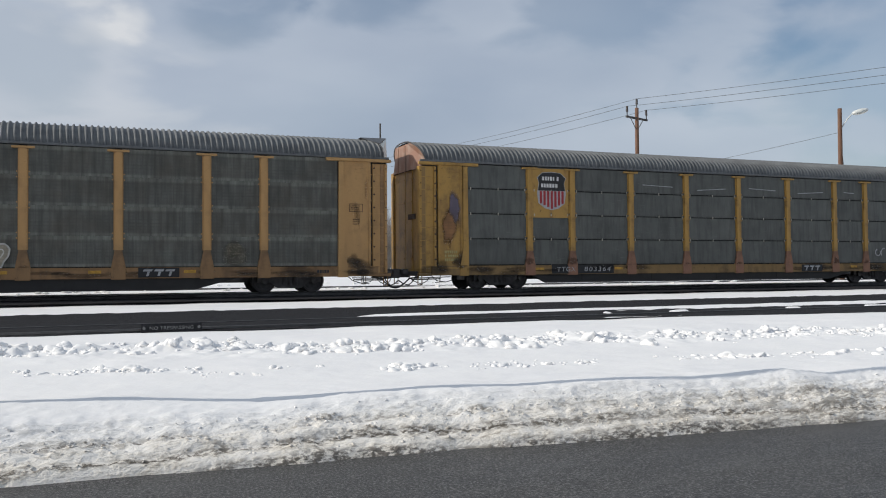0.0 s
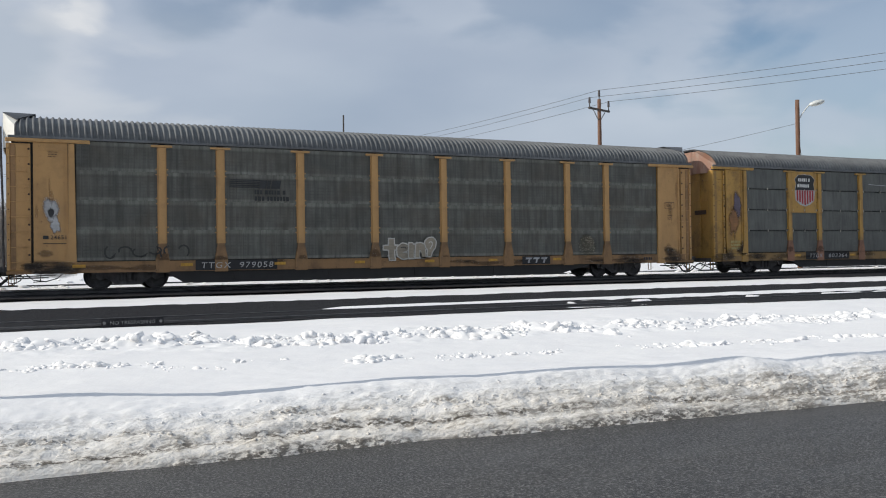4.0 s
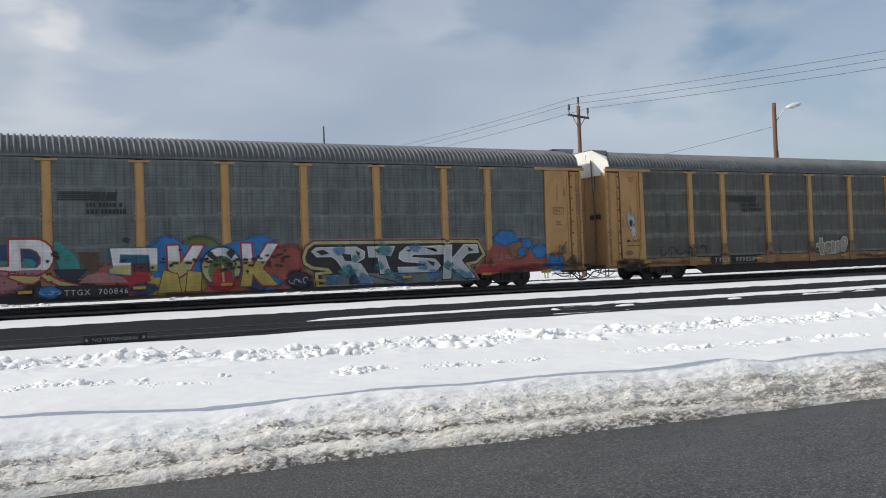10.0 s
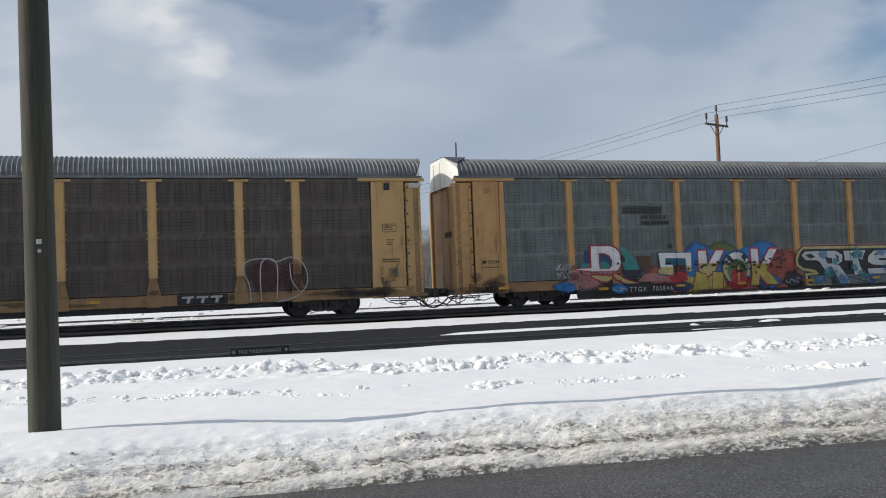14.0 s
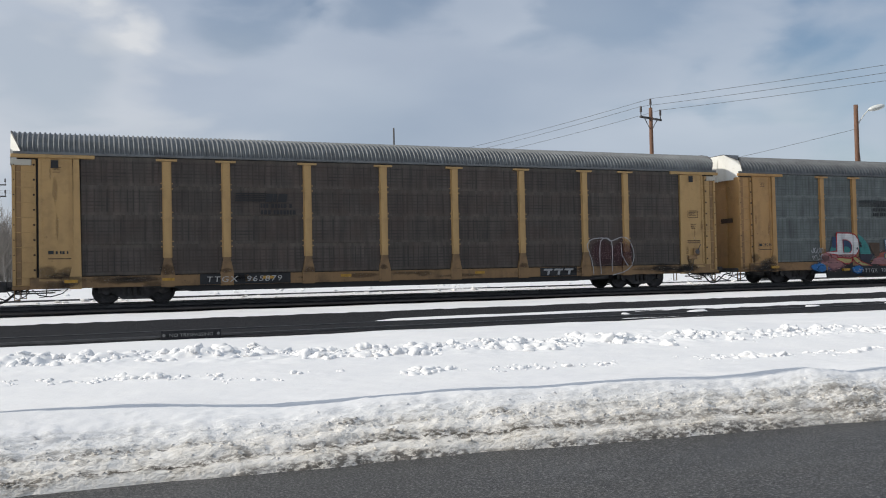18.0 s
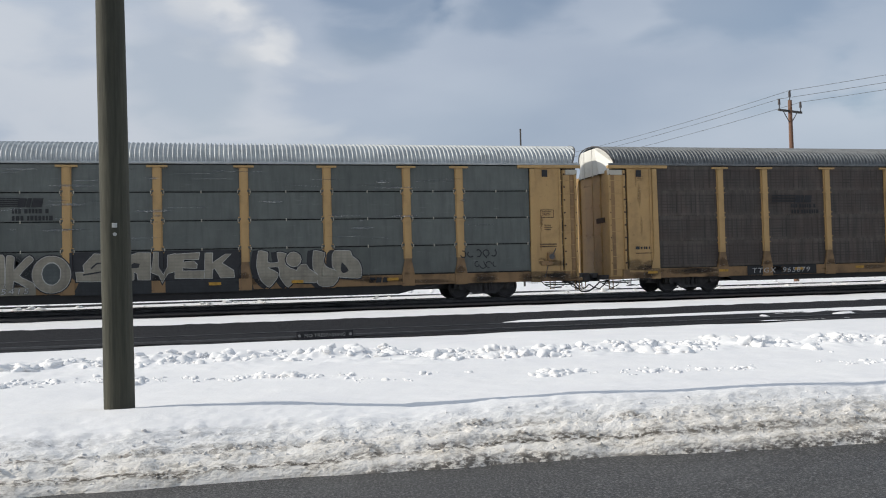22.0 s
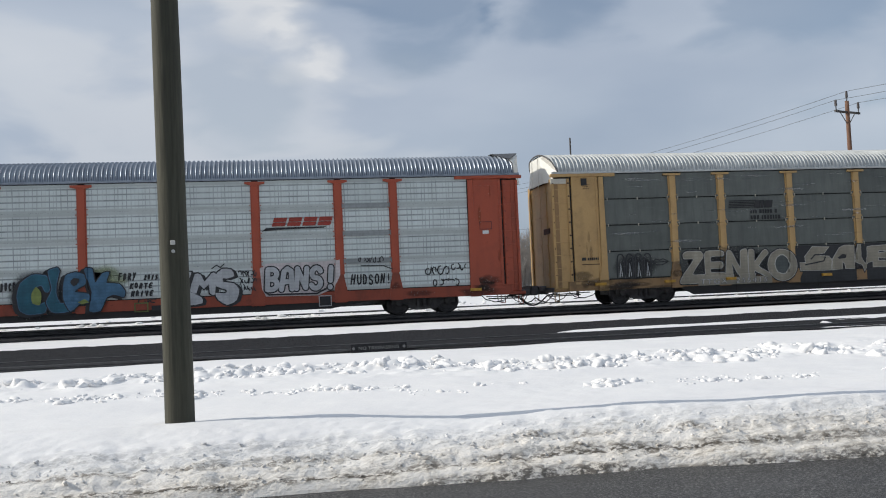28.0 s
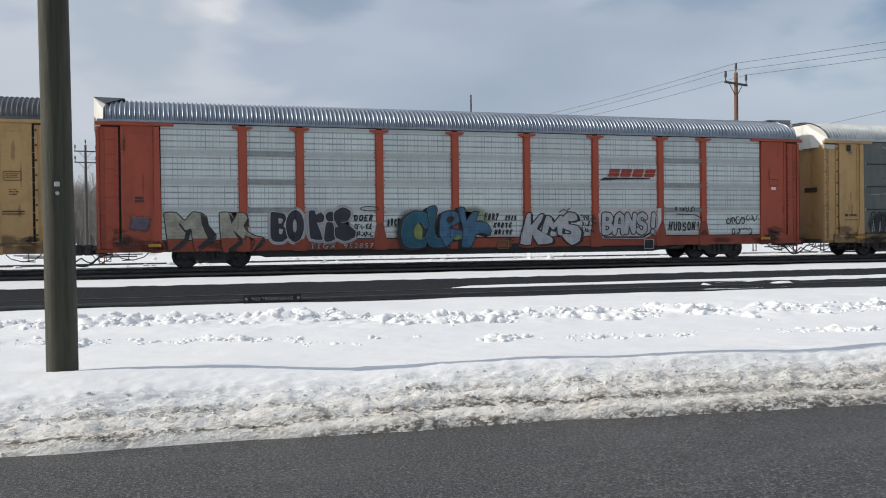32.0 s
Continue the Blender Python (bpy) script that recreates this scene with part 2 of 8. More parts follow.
def perforated(name, base, dark, band, lines=0.6, grime=0.5, rust=(0.1, 0.07, 0.05), cols=(0.42, 0.6), margin=0.07, grid=(0.057, 0.1), thin=(0.45, 0.65), uneven=0.6, least=0.25):
    """Galvanised side screen: rows of small holes, plain margins, streaks of grime."""
    k = Mat(name, 0.55, 0.15)
    v = k.coord("Object")
    x, y, z = k.sep(v)[0], k.sep(v)[1], k.sep(v)[2]
    gen = k.t.nodes.new("ShaderNodeTexCoord").outputs["Generated"]
    gz = k.sep(gen)[2]
    row = k.math("PINGPONG", z, grid[0])
    row = k.ramp(k.math("DIVIDE", row, grid[0]), [(thin[0], 0.0), (min(1.0, thin[0] + 0.3), 1.0)])
    wide = k.math("PINGPONG", k.math("ADD", x, k.math("MULTIPLY", k.noise(k.coord("Object", (1.0, 0.0, 0.03)), 2.3, 2, 0.5), 0.35)), grid[1])
    col = k.ramp(k.math("DIVIDE", wide, grid[1]), [(thin[1], 0.0), (min(1.0, thin[1] + 0.25), 1.0)])
    pick = k.noise(k.own((1.0, 0.0, 0.06)), 5.0, 2, 0.5)
    patch = k.noise(k.own((0.55, 0.0, 0.7)), 3.2, 3, 0.6)
    row = k.mix(1.0, row, k.ramp(patch, [(0.35, least), (0.62, 1.0)]), "MULTIPLY")
    row = k.mix(1.0, row, k.ramp(k.noise(k.coord("Object", (0.05, 0.0, 1.0)), 8.0, 1, 0.5), [(0.35, least + 0.1), (0.6, 1.0)]), "MULTIPLY")
    col = k.mix(1.0, col, k.ramp(pick, [(cols[0], 0.0), (cols[1], 1.0)]), "MULTIPLY")
    holes = k.mix(1.0, row, col, "LIGHTEN")
    inner = k.math("MULTIPLY", k.ramp(gz, [(margin, 0.0), (margin + 0.06, 1.0)]), k.ramp(gz, [(0.91 - margin, 1.0), (0.97 - margin, 0.0)]))
    holes = k.math("MULTIPLY", holes, inner)
    c = k.mix(inner, band, base)
    c = k.mix(k.math("MULTIPLY", holes, lines), c, dark)
    streak = k.noise(k.own((2.4, 2.4, 0.16)), 2.4, 6, 0.66)
    c = k.mix(k.ramp(streak, [(0.42, 0.0), (0.68, grime)]), c, dark)
    blot = k.noise(k.own(), 0.9, 5, 0.6)
    c = k.mix(k.ramp(blot, [(0.42, 0.0), (0.72, grime * 0.9)]), c, rust)
    # runs of dirt and washed places
    runs = k.noise(k.own((2.6, 2.6, 0.3)), 1.7, 5, 0.6)
    c = k.mix(1.0, c, k.ramp(runs, [(0.32, 1.0 - 0.3 * uneven), (0.68, 1.0 + 0.3 * uneven)]), "MULTIPLY")
    c = k.mix(1.0, c, k.ramp(k.noise(k.own((1.0, 1.0, 1.4)), 1.5, 4, 0.6), [(0.3, 1.0 - 0.3 * uneven), (0.7, 1.0 + 0.3 * uneven)]), "MULTIPLY")
    tone = k.ramp(k.random(), [(0.0, 0.82), (1.0, 1.0)])
    c = k.mix(1.0, c, tone, "MULTIPLY")
    k.color(c)
    k.bump(holes, 0.5, -0.01)
    return k.m


def smooth_sheet(name, base, pale, dark, grime=0.4):
    """Plain steel side sheet with scuffs and rain streaks."""
    k = Mat(name, 0.5, 0.1)
    v = k.own()
    streak = k.noise(k.own((2.5, 2.5, 0.3)), 2.2, 6, 0.62)
    scuff = k.noise(k.own((0.6, 0.6, 5.0)), 3.0, 6, 0.65)
    blot = k.noise(v, 1.3, 5, 0.6)
    c = k.mix(k.ramp(blot, [(0.35, 0.0), (0.75, 1.0)]), base, pale)
    c = k.mix(k.ramp(streak, [(0.45, 0.0), (0.8, grime)]), c, dark)
    c = k.mix(k.ramp(scuff, [(0.6, 0.0), (0.78, 0.35)]), c, tuple(min(1, x * 1.9) for x in pale))
    tone = k.ramp(k.random(), [(0.0, 0.85), (1.0, 1.05)])
    k.color(k.mix(1.0, c, tone, "MULTIPLY"))
    k.bump(k.noise(v, 1.6, 3), 0.25, 0.03)
    return k.m


def roof_metal(name, base, pale, grime, gloss=0.48, metal=0.2):
    k = Mat(name, 0.5, metal)
    v = k.coord("Object")
    n = k.noise(k.coord("Object", (0.5, 2.0, 2.0)), 1.6, 5, 0.6)
    c = k.mix(k.ramp(n, [(0.35, 0.0), (0.7, 1.0)]), base, pale)
    c = k.mix(k.ramp(k.noise(v, 2.3, 5, 0.65), [(0.5, 0.0), (0.8, 0.7)]), c, grime)
    k.color(c)
    k.rough(k.ramp(k.noise(v, 5, 3), [(0.3, gloss), (0.7, gloss + 0.16)]))
    return k.m


def snow_material(name):
    """Snow; near the road it carries grit thrown by the plough: brown at the kerb, grey crumbs above, clean on top."""
    k = Mat(name, 0.75)
    geo = k.t.nodes.new("ShaderNodeNewGeometry").outputs["Position"]
    soft = k.noise(geo, 1.1, 5, 0.6)
    grain = k.noise(geo, 30, 5, 0.7)
    c = k.mix(k.ramp(soft, [(0.3, 0.0), (0.7, 1.0)]), (0.79, 0.785, 0.785), (0.86, 0.85, 0.835))
    c = k.mix(k.ramp(grain, [(0.3, 0.3), (0.5, 0.0)]), c, (0.66, 0.665, 0.68))
    edge = k.noise(k.stretched(geo, (0.45, 1.6, 1.0)), 1.4, 5, 0.6)
    x, y = k.sep(geo)[0], k.sep(geo)[1]
    d = k.math("ADD", y, k.math("MULTIPLY", k.math("SUBTRACT", edge, 0.5), 0.2))
    d = k.math("ADD", d, k.math("MULTIPLY", k.math("MAXIMUM", k.math("SUBTRACT", x, 2.0), 0.0), 0.1))
    d = k.math("SUBTRACT", d, 6.84)
    far = k.math("MINIMUM", k.math("MULTIPLY", k.math("MAXIMUM", k.math("SUBTRACT", x, 3.0), 0.0), 0.2), 1.0)
    band = k.ramp(d, [(0.08, 1.0), (0.5, 0.85), (0.82, 0.0)])
    crumb = k.noise(k.stretched(geo, (0.7, 1.3, 1.3)), 22, 3, 0.65)
    clump = k.noise(k.stretched(geo, (0.7, 2.0, 1.6)), 4.5, 6, 0.75)
    both = k.math("ADD", k.math("MULTIPLY", crumb, 0.55), k.math("MULTIPLY", clump, 0.45))
    # pale grains on the thrown face, a warm lip at the kerb
    tint = k.ramp(d, [(0.02, (0.74, 0.685, 0.6)), (0.13, (0.79, 0.735, 0.65)), (0.36, (0.81, 0.765, 0.695)), (0.5, (0.785, 0.77, 0.745)), (0.8, (0.83, 0.83, 0.83))])
    c = k.mix(k.math("MULTIPLY", band, k.ramp(clump, [(0.3, 0.4), (0.6, 0.95)])), c, tint)
    dark = k.ramp(d, [(0.1, (0.22, 0.185, 0.145)), (0.4, (0.27, 0.25, 0.22)), (0.7, (0.4, 0.395, 0.39))])
    spots = k.math("MULTIPLY", k.ramp(crumb, [(0.42, 0.0), (0.6, 1.0)]), k.ramp(clump, [(0.46, 0.08), (0.6, 1.0)]))
    c = k.mix(k.math("MULTIPLY", k.math("MULTIPLY", k.ramp(d, [(0.1, 0.95), (0.45, 0.8), (0.82, 0.0)]), spots), 0.72), c, dark)
    # dirt caught in the seams between the plough's passes
    seam = k.noise(k.stretched(geo, (0.3, 0.5, 0.5)), 2.6, 4, 0.6)
    first = ([(0.125, 0.0), (0.16, 1.0), (0.185, 1.0), (0.25, 0.0)], [(0.3, 0.1), (0.46, 1.0)], (0.115, 0.1, 0.08))
    second = ([(0.34, 0.0), (0.38, 1.0), (0.4, 1.0), (0.47, 0.0)], [(0.4, 0.0), (0.52, 0.85)], (0.2, 0.18, 0.155))
    third = ([(0.52, 0.0), (0.6, 1.0), (0.66, 1.0), (0.78, 0.0)], [(0.44, 0.0), (0.62, 0.5)], (0.36, 0.355, 0.35))
    for stops, gate, tone in (first, second, third):
        dirt = k.math("MULTIPLY", k.ramp(d, stops), k.ramp(seam, gate))
        c = k.mix(k.math("MULTIPLY", dirt, k.ramp(crumb, [(0.4, 0.15), (0.56, 1.0)])), c, tone)
    # broken dirty streaks where the bank has been pushed further out
    flake = k.noise(k.stretched(geo, (0.55, 2.6, 1.8)), 7.0, 5, 0.75)
    c = k.mix(k.math("MULTIPLY", k.math("MULTIPLY", far, k.ramp(d, [(0.3, 0.9), (0.72, 0.0)])), k.ramp(flake, [(0.47, 0.0), (0.56, 1.0)])), c, (0.24, 0.215, 0.18))
    rim = k.ramp(d, [(0.0, 0.9), (0.06, 0.0)])
    c = k.mix(k.math("MULTIPLY", rim, k.ramp(crumb, [(0.4, 0.0), (0.55, 1.0)])), c, (0.1, 0.088, 0.075))
    fine = k.noise(geo, 9, 6, 0.7)
    k.bump(k.math("ADD", k.math("MULTIPLY", fine, 0.16), k.math("MULTIPLY", band, both)), 1.0, 0.036)
    k.color(c)
    return k.m


M_SNOW = snow_material("field_snow")


def asphalt_material():
    k = Mat("asphalt", 0.8)
    v = k.coord("Object")
    stone = k.noise(v, 46, 3, 0.8)
    worn = k.noise(k.coord("Object", (0.25, 1.2, 1.0)), 0.9, 6, 0.65)
    c = k.mix(k.ramp(worn, [(0.35, 0.0), (0.7, 1.0)]), (0.045, 0.0425, 0.04), (0.07, 0.067, 0.063))
    c = k.mix(k.ramp(stone, [(0.53, 0.0), (0.61, 1.0)]), c, (0.2, 0.195, 0.185))
    c = k.mix(k.ramp(stone, [(0.36, 0.8), (0.48, 0.0)]), c, (0.014, 0.014, 0.014))
    salt = k.noise(k.coord("Object", (0.3, 1.0, 1.0)), 2.4, 7, 0.72)
    c = k.mix(k.ramp(salt, [(0.5, 0.0), (0.8, 0.4)]), c, (0.15, 0.148, 0.145))
    k.color(c)
    k.rough(k.ramp(worn, [(0.3, 0.45), (0.7, 0.62)]))
    k.bump(stone, 0.9, 0.012)
    k.b.inputs["Specular IOR Level"].default_value = 0.3
    return k.m


M_ASPHALT = asphalt_material()


def ballast_material():
    k = Mat("wet_ballast", 0.85)
    geo = k.t.nodes.new("ShaderNodeNewGeometry").outputs["Position"]
    st = k.noise(geo, 16, 4, 0.7)
    k.color(k.mix(k.ramp(st, [(0.35, 0.0), (0.7, 1.0)]), (0.018, 0.018, 0.02), (0.044, 0.044, 0.047)))
    k.bump(st, 0.9, 0.04)
    k.b.inputs["Specular IOR Level"].default_value = 0.08
    return k.m


M_BALLAST = ballast_material()
M_RAIL = plain("rail_steel", (0.095, 0.092, 0.092), 0.65, 0.3, 0.4, 3.0)
M_RAILTOP = plain("worn_rail_head", (0.07, 0.069, 0.07), 0.5, 0.5, 0.2, 8.0)
M_BLACK = plain("grimy_black_steel", (0.105, 0.1, 0.1), 0.7, 0.1, 0.5, 4.0)
M_WHEEL = plain("dark_wheel_steel", (0.08, 0.076, 0.076), 0.6, 0.4, 0.4, 6.0)
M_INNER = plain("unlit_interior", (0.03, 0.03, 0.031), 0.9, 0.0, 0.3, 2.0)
BOLT_RUST = plain("rusty_bolts", (0.06, 0.034, 0.022), 0.8, 0.0, 0.4, 20.0)
M_RUBBER = plain("air_hose_rubber", (0.035, 0.035, 0.036), 0.8, 0.0, 0.3, 20.0)
M_WHITE = painted("white_end_paint", (0.78, 0.77, 0.72), (0.5, 0.47, 0.4), 0.5, 0.35)
M_REFLECT = plain("yellow_reflector", (0.5, 0.27, 0.03), 0.5, 0.0, 0.35, 8.0)

OCHRE = painted("ochre_rail_paint", (0.46, 0.265, 0.1), (0.25, 0.135, 0.06), 0.55, 0.55)
RUST = painted("rusty_bare_steel", (0.3, 0.15, 0.09), (0.12, 0.06, 0.04), 0.7, 0.8)
RUST_END = painted("flaking_rusty_end_sheet", (0.3, 0.16, 0.11), (0.5, 0.4, 0.33), 0.7, 0.9, 1.6)
OCHRE_DIRTY = painted("sooty_ochre_paint", (0.3, 0.17, 0.073), (0.075, 0.047, 0.03), 0.65, 0.8)
OCHRE_PALE = painted("pale_ochre_paint", (0.48, 0.305, 0.124), (0.27, 0.165, 0.075), 0.55, 0.5)
OCHRE_PALE_DIRTY = painted("sooty_pale_ochre_paint", (0.3, 0.18, 0.08), (0.08, 0.052, 0.034), 0.65, 0.8)
YELLOW_UP = painted("faded_yellow_paint", (0.42, 0.24, 0.055), (0.12, 0.065, 0.035), 0.55, 0.9)
YELLOW_UP_DIRTY = painted("sooty_yellow_paint", (0.27, 0.165, 0.06), (0.05, 0.034, 0.022), 0.65, 0.8)
ORANGE = painted("orange_red_paint", (0.37, 0.068, 0.03), (0.16, 0.04, 0.025), 0.5, 0.4)
ORANGE_DIRTY = painted("sooty_orange_paint", (0.3, 0.058, 0.027), (0.06, 0.026, 0.018), 0.6, 0.6)
SCREEN_A = perforated("screen_dark_green", (0.116, 0.117, 0.102), (0.046, 0.047, 0.04), (0.19, 0.192, 0.168), 0.3, 0.7, (0.085, 0.072, 0.054), (0.3, 0.5))
SCREEN_B = perforated("screen_slate", (0.143, 0.162, 0.157), (0.056, 0.064, 0.062), (0.17, 0.188, 0.181), 0.6, 0.42, (0.07, 0.075, 0.068), (0.36, 0.52), 0.02)
SCREEN_C = perforated("screen_brown_black", (0.091, 0.073, 0.061), (0.02, 0.018, 0.016), (0.1, 0.085, 0.069), 0.75, 0.6, (0.066, 0.04, 0.03), (0.36, 0.55), uneven=0.5)
SCREEN_F = perforated("screen_pale_galvanised", (0.66, 0.72, 0.71), (0.13, 0.15, 0.16), (0.5, 0.54, 0.53), 0.85, 0.08, (0.2, 0.2, 0.19), (0.36, 0.62), 0.07, (0.1, 0.066), (0.62, 0.75), 0.12, 0.6)
SHEET_D = smooth_sheet("sheet_blue_grey", (0.102, 0.113, 0.103), (0.136, 0.147, 0.134), (0.044, 0.048, 0.044), 0.55)
SHEET_U = smooth_sheet("sheet_dark_grey", (0.084, 0.087, 0.079), (0.122, 0.125, 0.113), (0.03, 0.029, 0.026), 0.75)
ROOF_DARK = roof_metal("roof_weathered", (0.1, 0.105, 0.108), (0.155, 0.163, 0.168), (0.05, 0.052, 0.054), 0.58, 0.1)
ROOF_MID = roof_metal("roof_grey_zinc", (0.125, 0.131, 0.133), (0.2, 0.21, 0.212), (0.06, 0.062, 0.064), 0.5, 0.2)
ROOF_PALE = roof_metal("roof_bright_zinc", (0.4, 0.42, 0.42), (0.56, 0.58, 0.57), (0.26, 0.27, 0.26))
ROOF_BLUE = roof_metal("roof_blue_zinc", (0.24, 0.27, 0.31), (0.33, 0.365, 0.41), (0.13, 0.145, 0.17), 0.36, 0.95)


# ---------------------------------------------------------------- mesh helpers
def mesh_of(bm, name, mats, smooth=False):
    me = bpy.data.meshes.new(name)
    bm.to_mesh(me)
    bm.free()
    for m in (mats if isinstance(mats, (list, tuple)) else [mats]):
        me.materials.append(m)
    if smooth:
        for p in me.polygons:
            p.use_smooth = True
    return me


def part(name, bm, material, parent, label="", smooth=False):
    ob = new(name, bm if isinstance(bm, bpy.types.Mesh) else mesh_of(bm, name, material, smooth))
    ob.parent = parent
    if label:
        ob["label"] = label
    return ob


def box(bm, x0, x1, y0, y1, z0, z1, mi=0):
    v = [bm.verts.new(p) for p in ((x0, y0, z0), (x1, y0, z0), (x1, y1, z0), (x0, y1, z0), (x0, y0, z1), (x1, y0, z1), (x1, y1, z1), (x0, y1, z1))]
    fs = [bm.faces.new([v[i] for i in q]) for q in ((3, 2, 1, 0), (4, 5, 6, 7), (0, 1, 5, 4), (1, 2, 6, 5), (2, 3, 7, 6), (3, 0, 4, 7))]
    for f in fs:
        f.material_index = mi
    return v, fs


def bevel_box(bm, x0, x1, y0, y1, z0, z1, r=0.01, mi=0):
    v, fs = box(bm, x0, x1, y0, y1, z0, z1, mi)
    es = list({e for f in fs for e in f.edges})
    bmesh.ops.bevel(bm, geom=es, offset=r, segments=1, affect="EDGES")


def rod(bm, a, b, r, n=8, r2=None, caps=True):
    a, b = Vector(a), Vector(b)
    d = (b - a).normalized()
    u = d.orthogonal().normalized()
    w = d.cross(u)
    rings = []
    for p, rr in ((a, r), (b, r if r2 is None else r2)):
        rings.append([bm.verts.new(p + (u * math.cos(2 * math.pi * i / n) + w * math.sin(2 * math.pi * i / n)) * rr) for i in range(n)])
    for i in range(n):
        bm.faces.new((rings[0][i], rings[0][(i + 1) % n], rings[1][(i + 1) % n], rings[1][i]))
    if caps:
        bm.faces.new(rings[0][::-1])
        bm.faces.new(rings[1])


def tube(bm, pts, r, n=6):
    pts = [Vector(p) for p in pts]
    prev = None
    for i, p in enumerate(pts):
        d = (pts[min(i + 1, len(pts) - 1)] - pts[max(i - 1, 0)]).normalized()
        u = d.cross(Vector((0.13, 0.97, 0.2))).normalized()
        w = d.cross(u)
        ring = [bm.verts.new(p + (u * math.cos(2 * math.pi * k / n) + w * math.sin(2 * math.pi * k / n)) * r) for k in range(n)]
        if prev:
            for k in range(n):
                bm.faces.new((prev[k], prev[(k + 1) % n], ring[(k + 1) % n], ring[k]))
        else:
            bm.faces.new(ring[::-1])
        prev = ring
    bm.faces.new(prev)


def prism(bm, poly, y0, y1, mi=0):
    """A polygon in x, z pushed from y0 to y1."""
    a = [bm.verts.new((x, y0, z)) for x, z in poly]
    b = [bm.verts.new((x, y1, z)) for x, z in poly]
    fs = [bm.faces.new(a), bm.faces.new(b[::-1])]
    n = len(poly)
    for i in range(n):
        fs.append(bm.faces.new((a[i], b[i], b[(i + 1) % n], a[(i + 1) % n])))
    for f in fs:
        f.material_index = mi
    bmesh.ops.recalc_face_normals(bm, faces=fs)


def grid_noise(x, y, seed):
    """Smooth value noise on arrays, from -1 to 1."""
    xi, yi = np.floor(x).astype(np.int64), np.floor(y).astype(np.int64)
    fx, fy = x - xi, y - yi
    fx, fy = fx * fx * (3 - 2 * fx), fy * fy * (3 - 2 * fy)

    def h(a, b):
        n = (a * 374761393 + b * 668265263 + seed * 974634777) & 0x7FFFFFFF
        n = ((n ^ (n >> 13)) * 1274126177) & 0x7FFFFFFF
        return ((n ^ (n >> 16)) & 0xFFFF) / 32767.5 - 1

    top = h(xi, yi) * (1 - fx) + h(xi + 1, yi) * fx
    bot = h(xi, yi + 1) * (1 - fx) + h(xi + 1, yi + 1) * fx
    return top * (1 - fy) + bot * fy


def fractal(x, y, seed, octaves=4, gain=0.5):
    s, a, f = 0, 1, 1
    for o in range(octaves):
        s = s + a * grid_noise(x * f, y * f, seed + o * 17)
        a, f = a * gain, f * 2.03
    return s


def sheet(name, xs, ys, zfun, mat):
    """A height field over the given lines of x and y."""
    X, Y = np.meshgrid(np.array(xs), np.array(ys))
    Z = zfun(X, Y)
    nx, ny = len(xs), len(ys)
    co = np.stack([X, Y, Z], -1).reshape(-1, 3)
    i = np.arange((ny - 1) * (nx - 1))
    r, c = i // (nx - 1), i % (nx - 1)
    a = r * nx + c
    q = np.stack([a, a + 1, a + nx + 1, a + nx], 1)
    me = bpy.data.meshes.new(name)
    me.vertices.add(len(co))
    me.vertices.foreach_set("co", co.astype(np.float32).ravel())
    me.loops.add(q.size)
    me.loops.foreach_set("vertex_index", q.astype(np.int32).ravel())
    me.polygons.add(len(q))
    me.polygons.foreach_set("loop_start", (np.arange(len(q)) * 4).astype(np.int32))
    me.materials.append(mat)
    me.update(calc_edges=True)
    me.validate()
    me.polygons.foreach_set("use_smooth", np.ones(len(q), dtype=bool))
    return new(name, me)


def lines(*stretches):
    """Coordinates at the given steps: (from, to, step) one after another."""
    out = []
    for a, b, s in stretches:
        n = max(1, round((b - a) / s))
        out += [a + (b - a) * i / n for i in range(n)]
    return out + [stretches[-1][1]]


# ---------------------------------------------------------------- ground
def snow_edge(X):
    """Where the snow meets the road."""
    return np.interp(X, [-30, -3, 2, 4, 6, 8, 12, 40], [7.0, 6.95, 6.86, 6.66, 6.42, 6.28, 6.05, 5.6]) + 0.05 * grid_noise(X * 0.6, X * 0, 3) + 0.04 * grid_noise(X * 2.3, X * 0, 5)


def clod_row(X, k):
    """The two lines along which broken snow lies on the field."""
    return np.interp(X, [-6, 0, 3, 7, 12, 27], ([12.7, 12.25, 11.45, 11.3, 10.65, 10.4], [11.4, 10.4, 9.55, 9.0, 8.3, 8.2])[k])


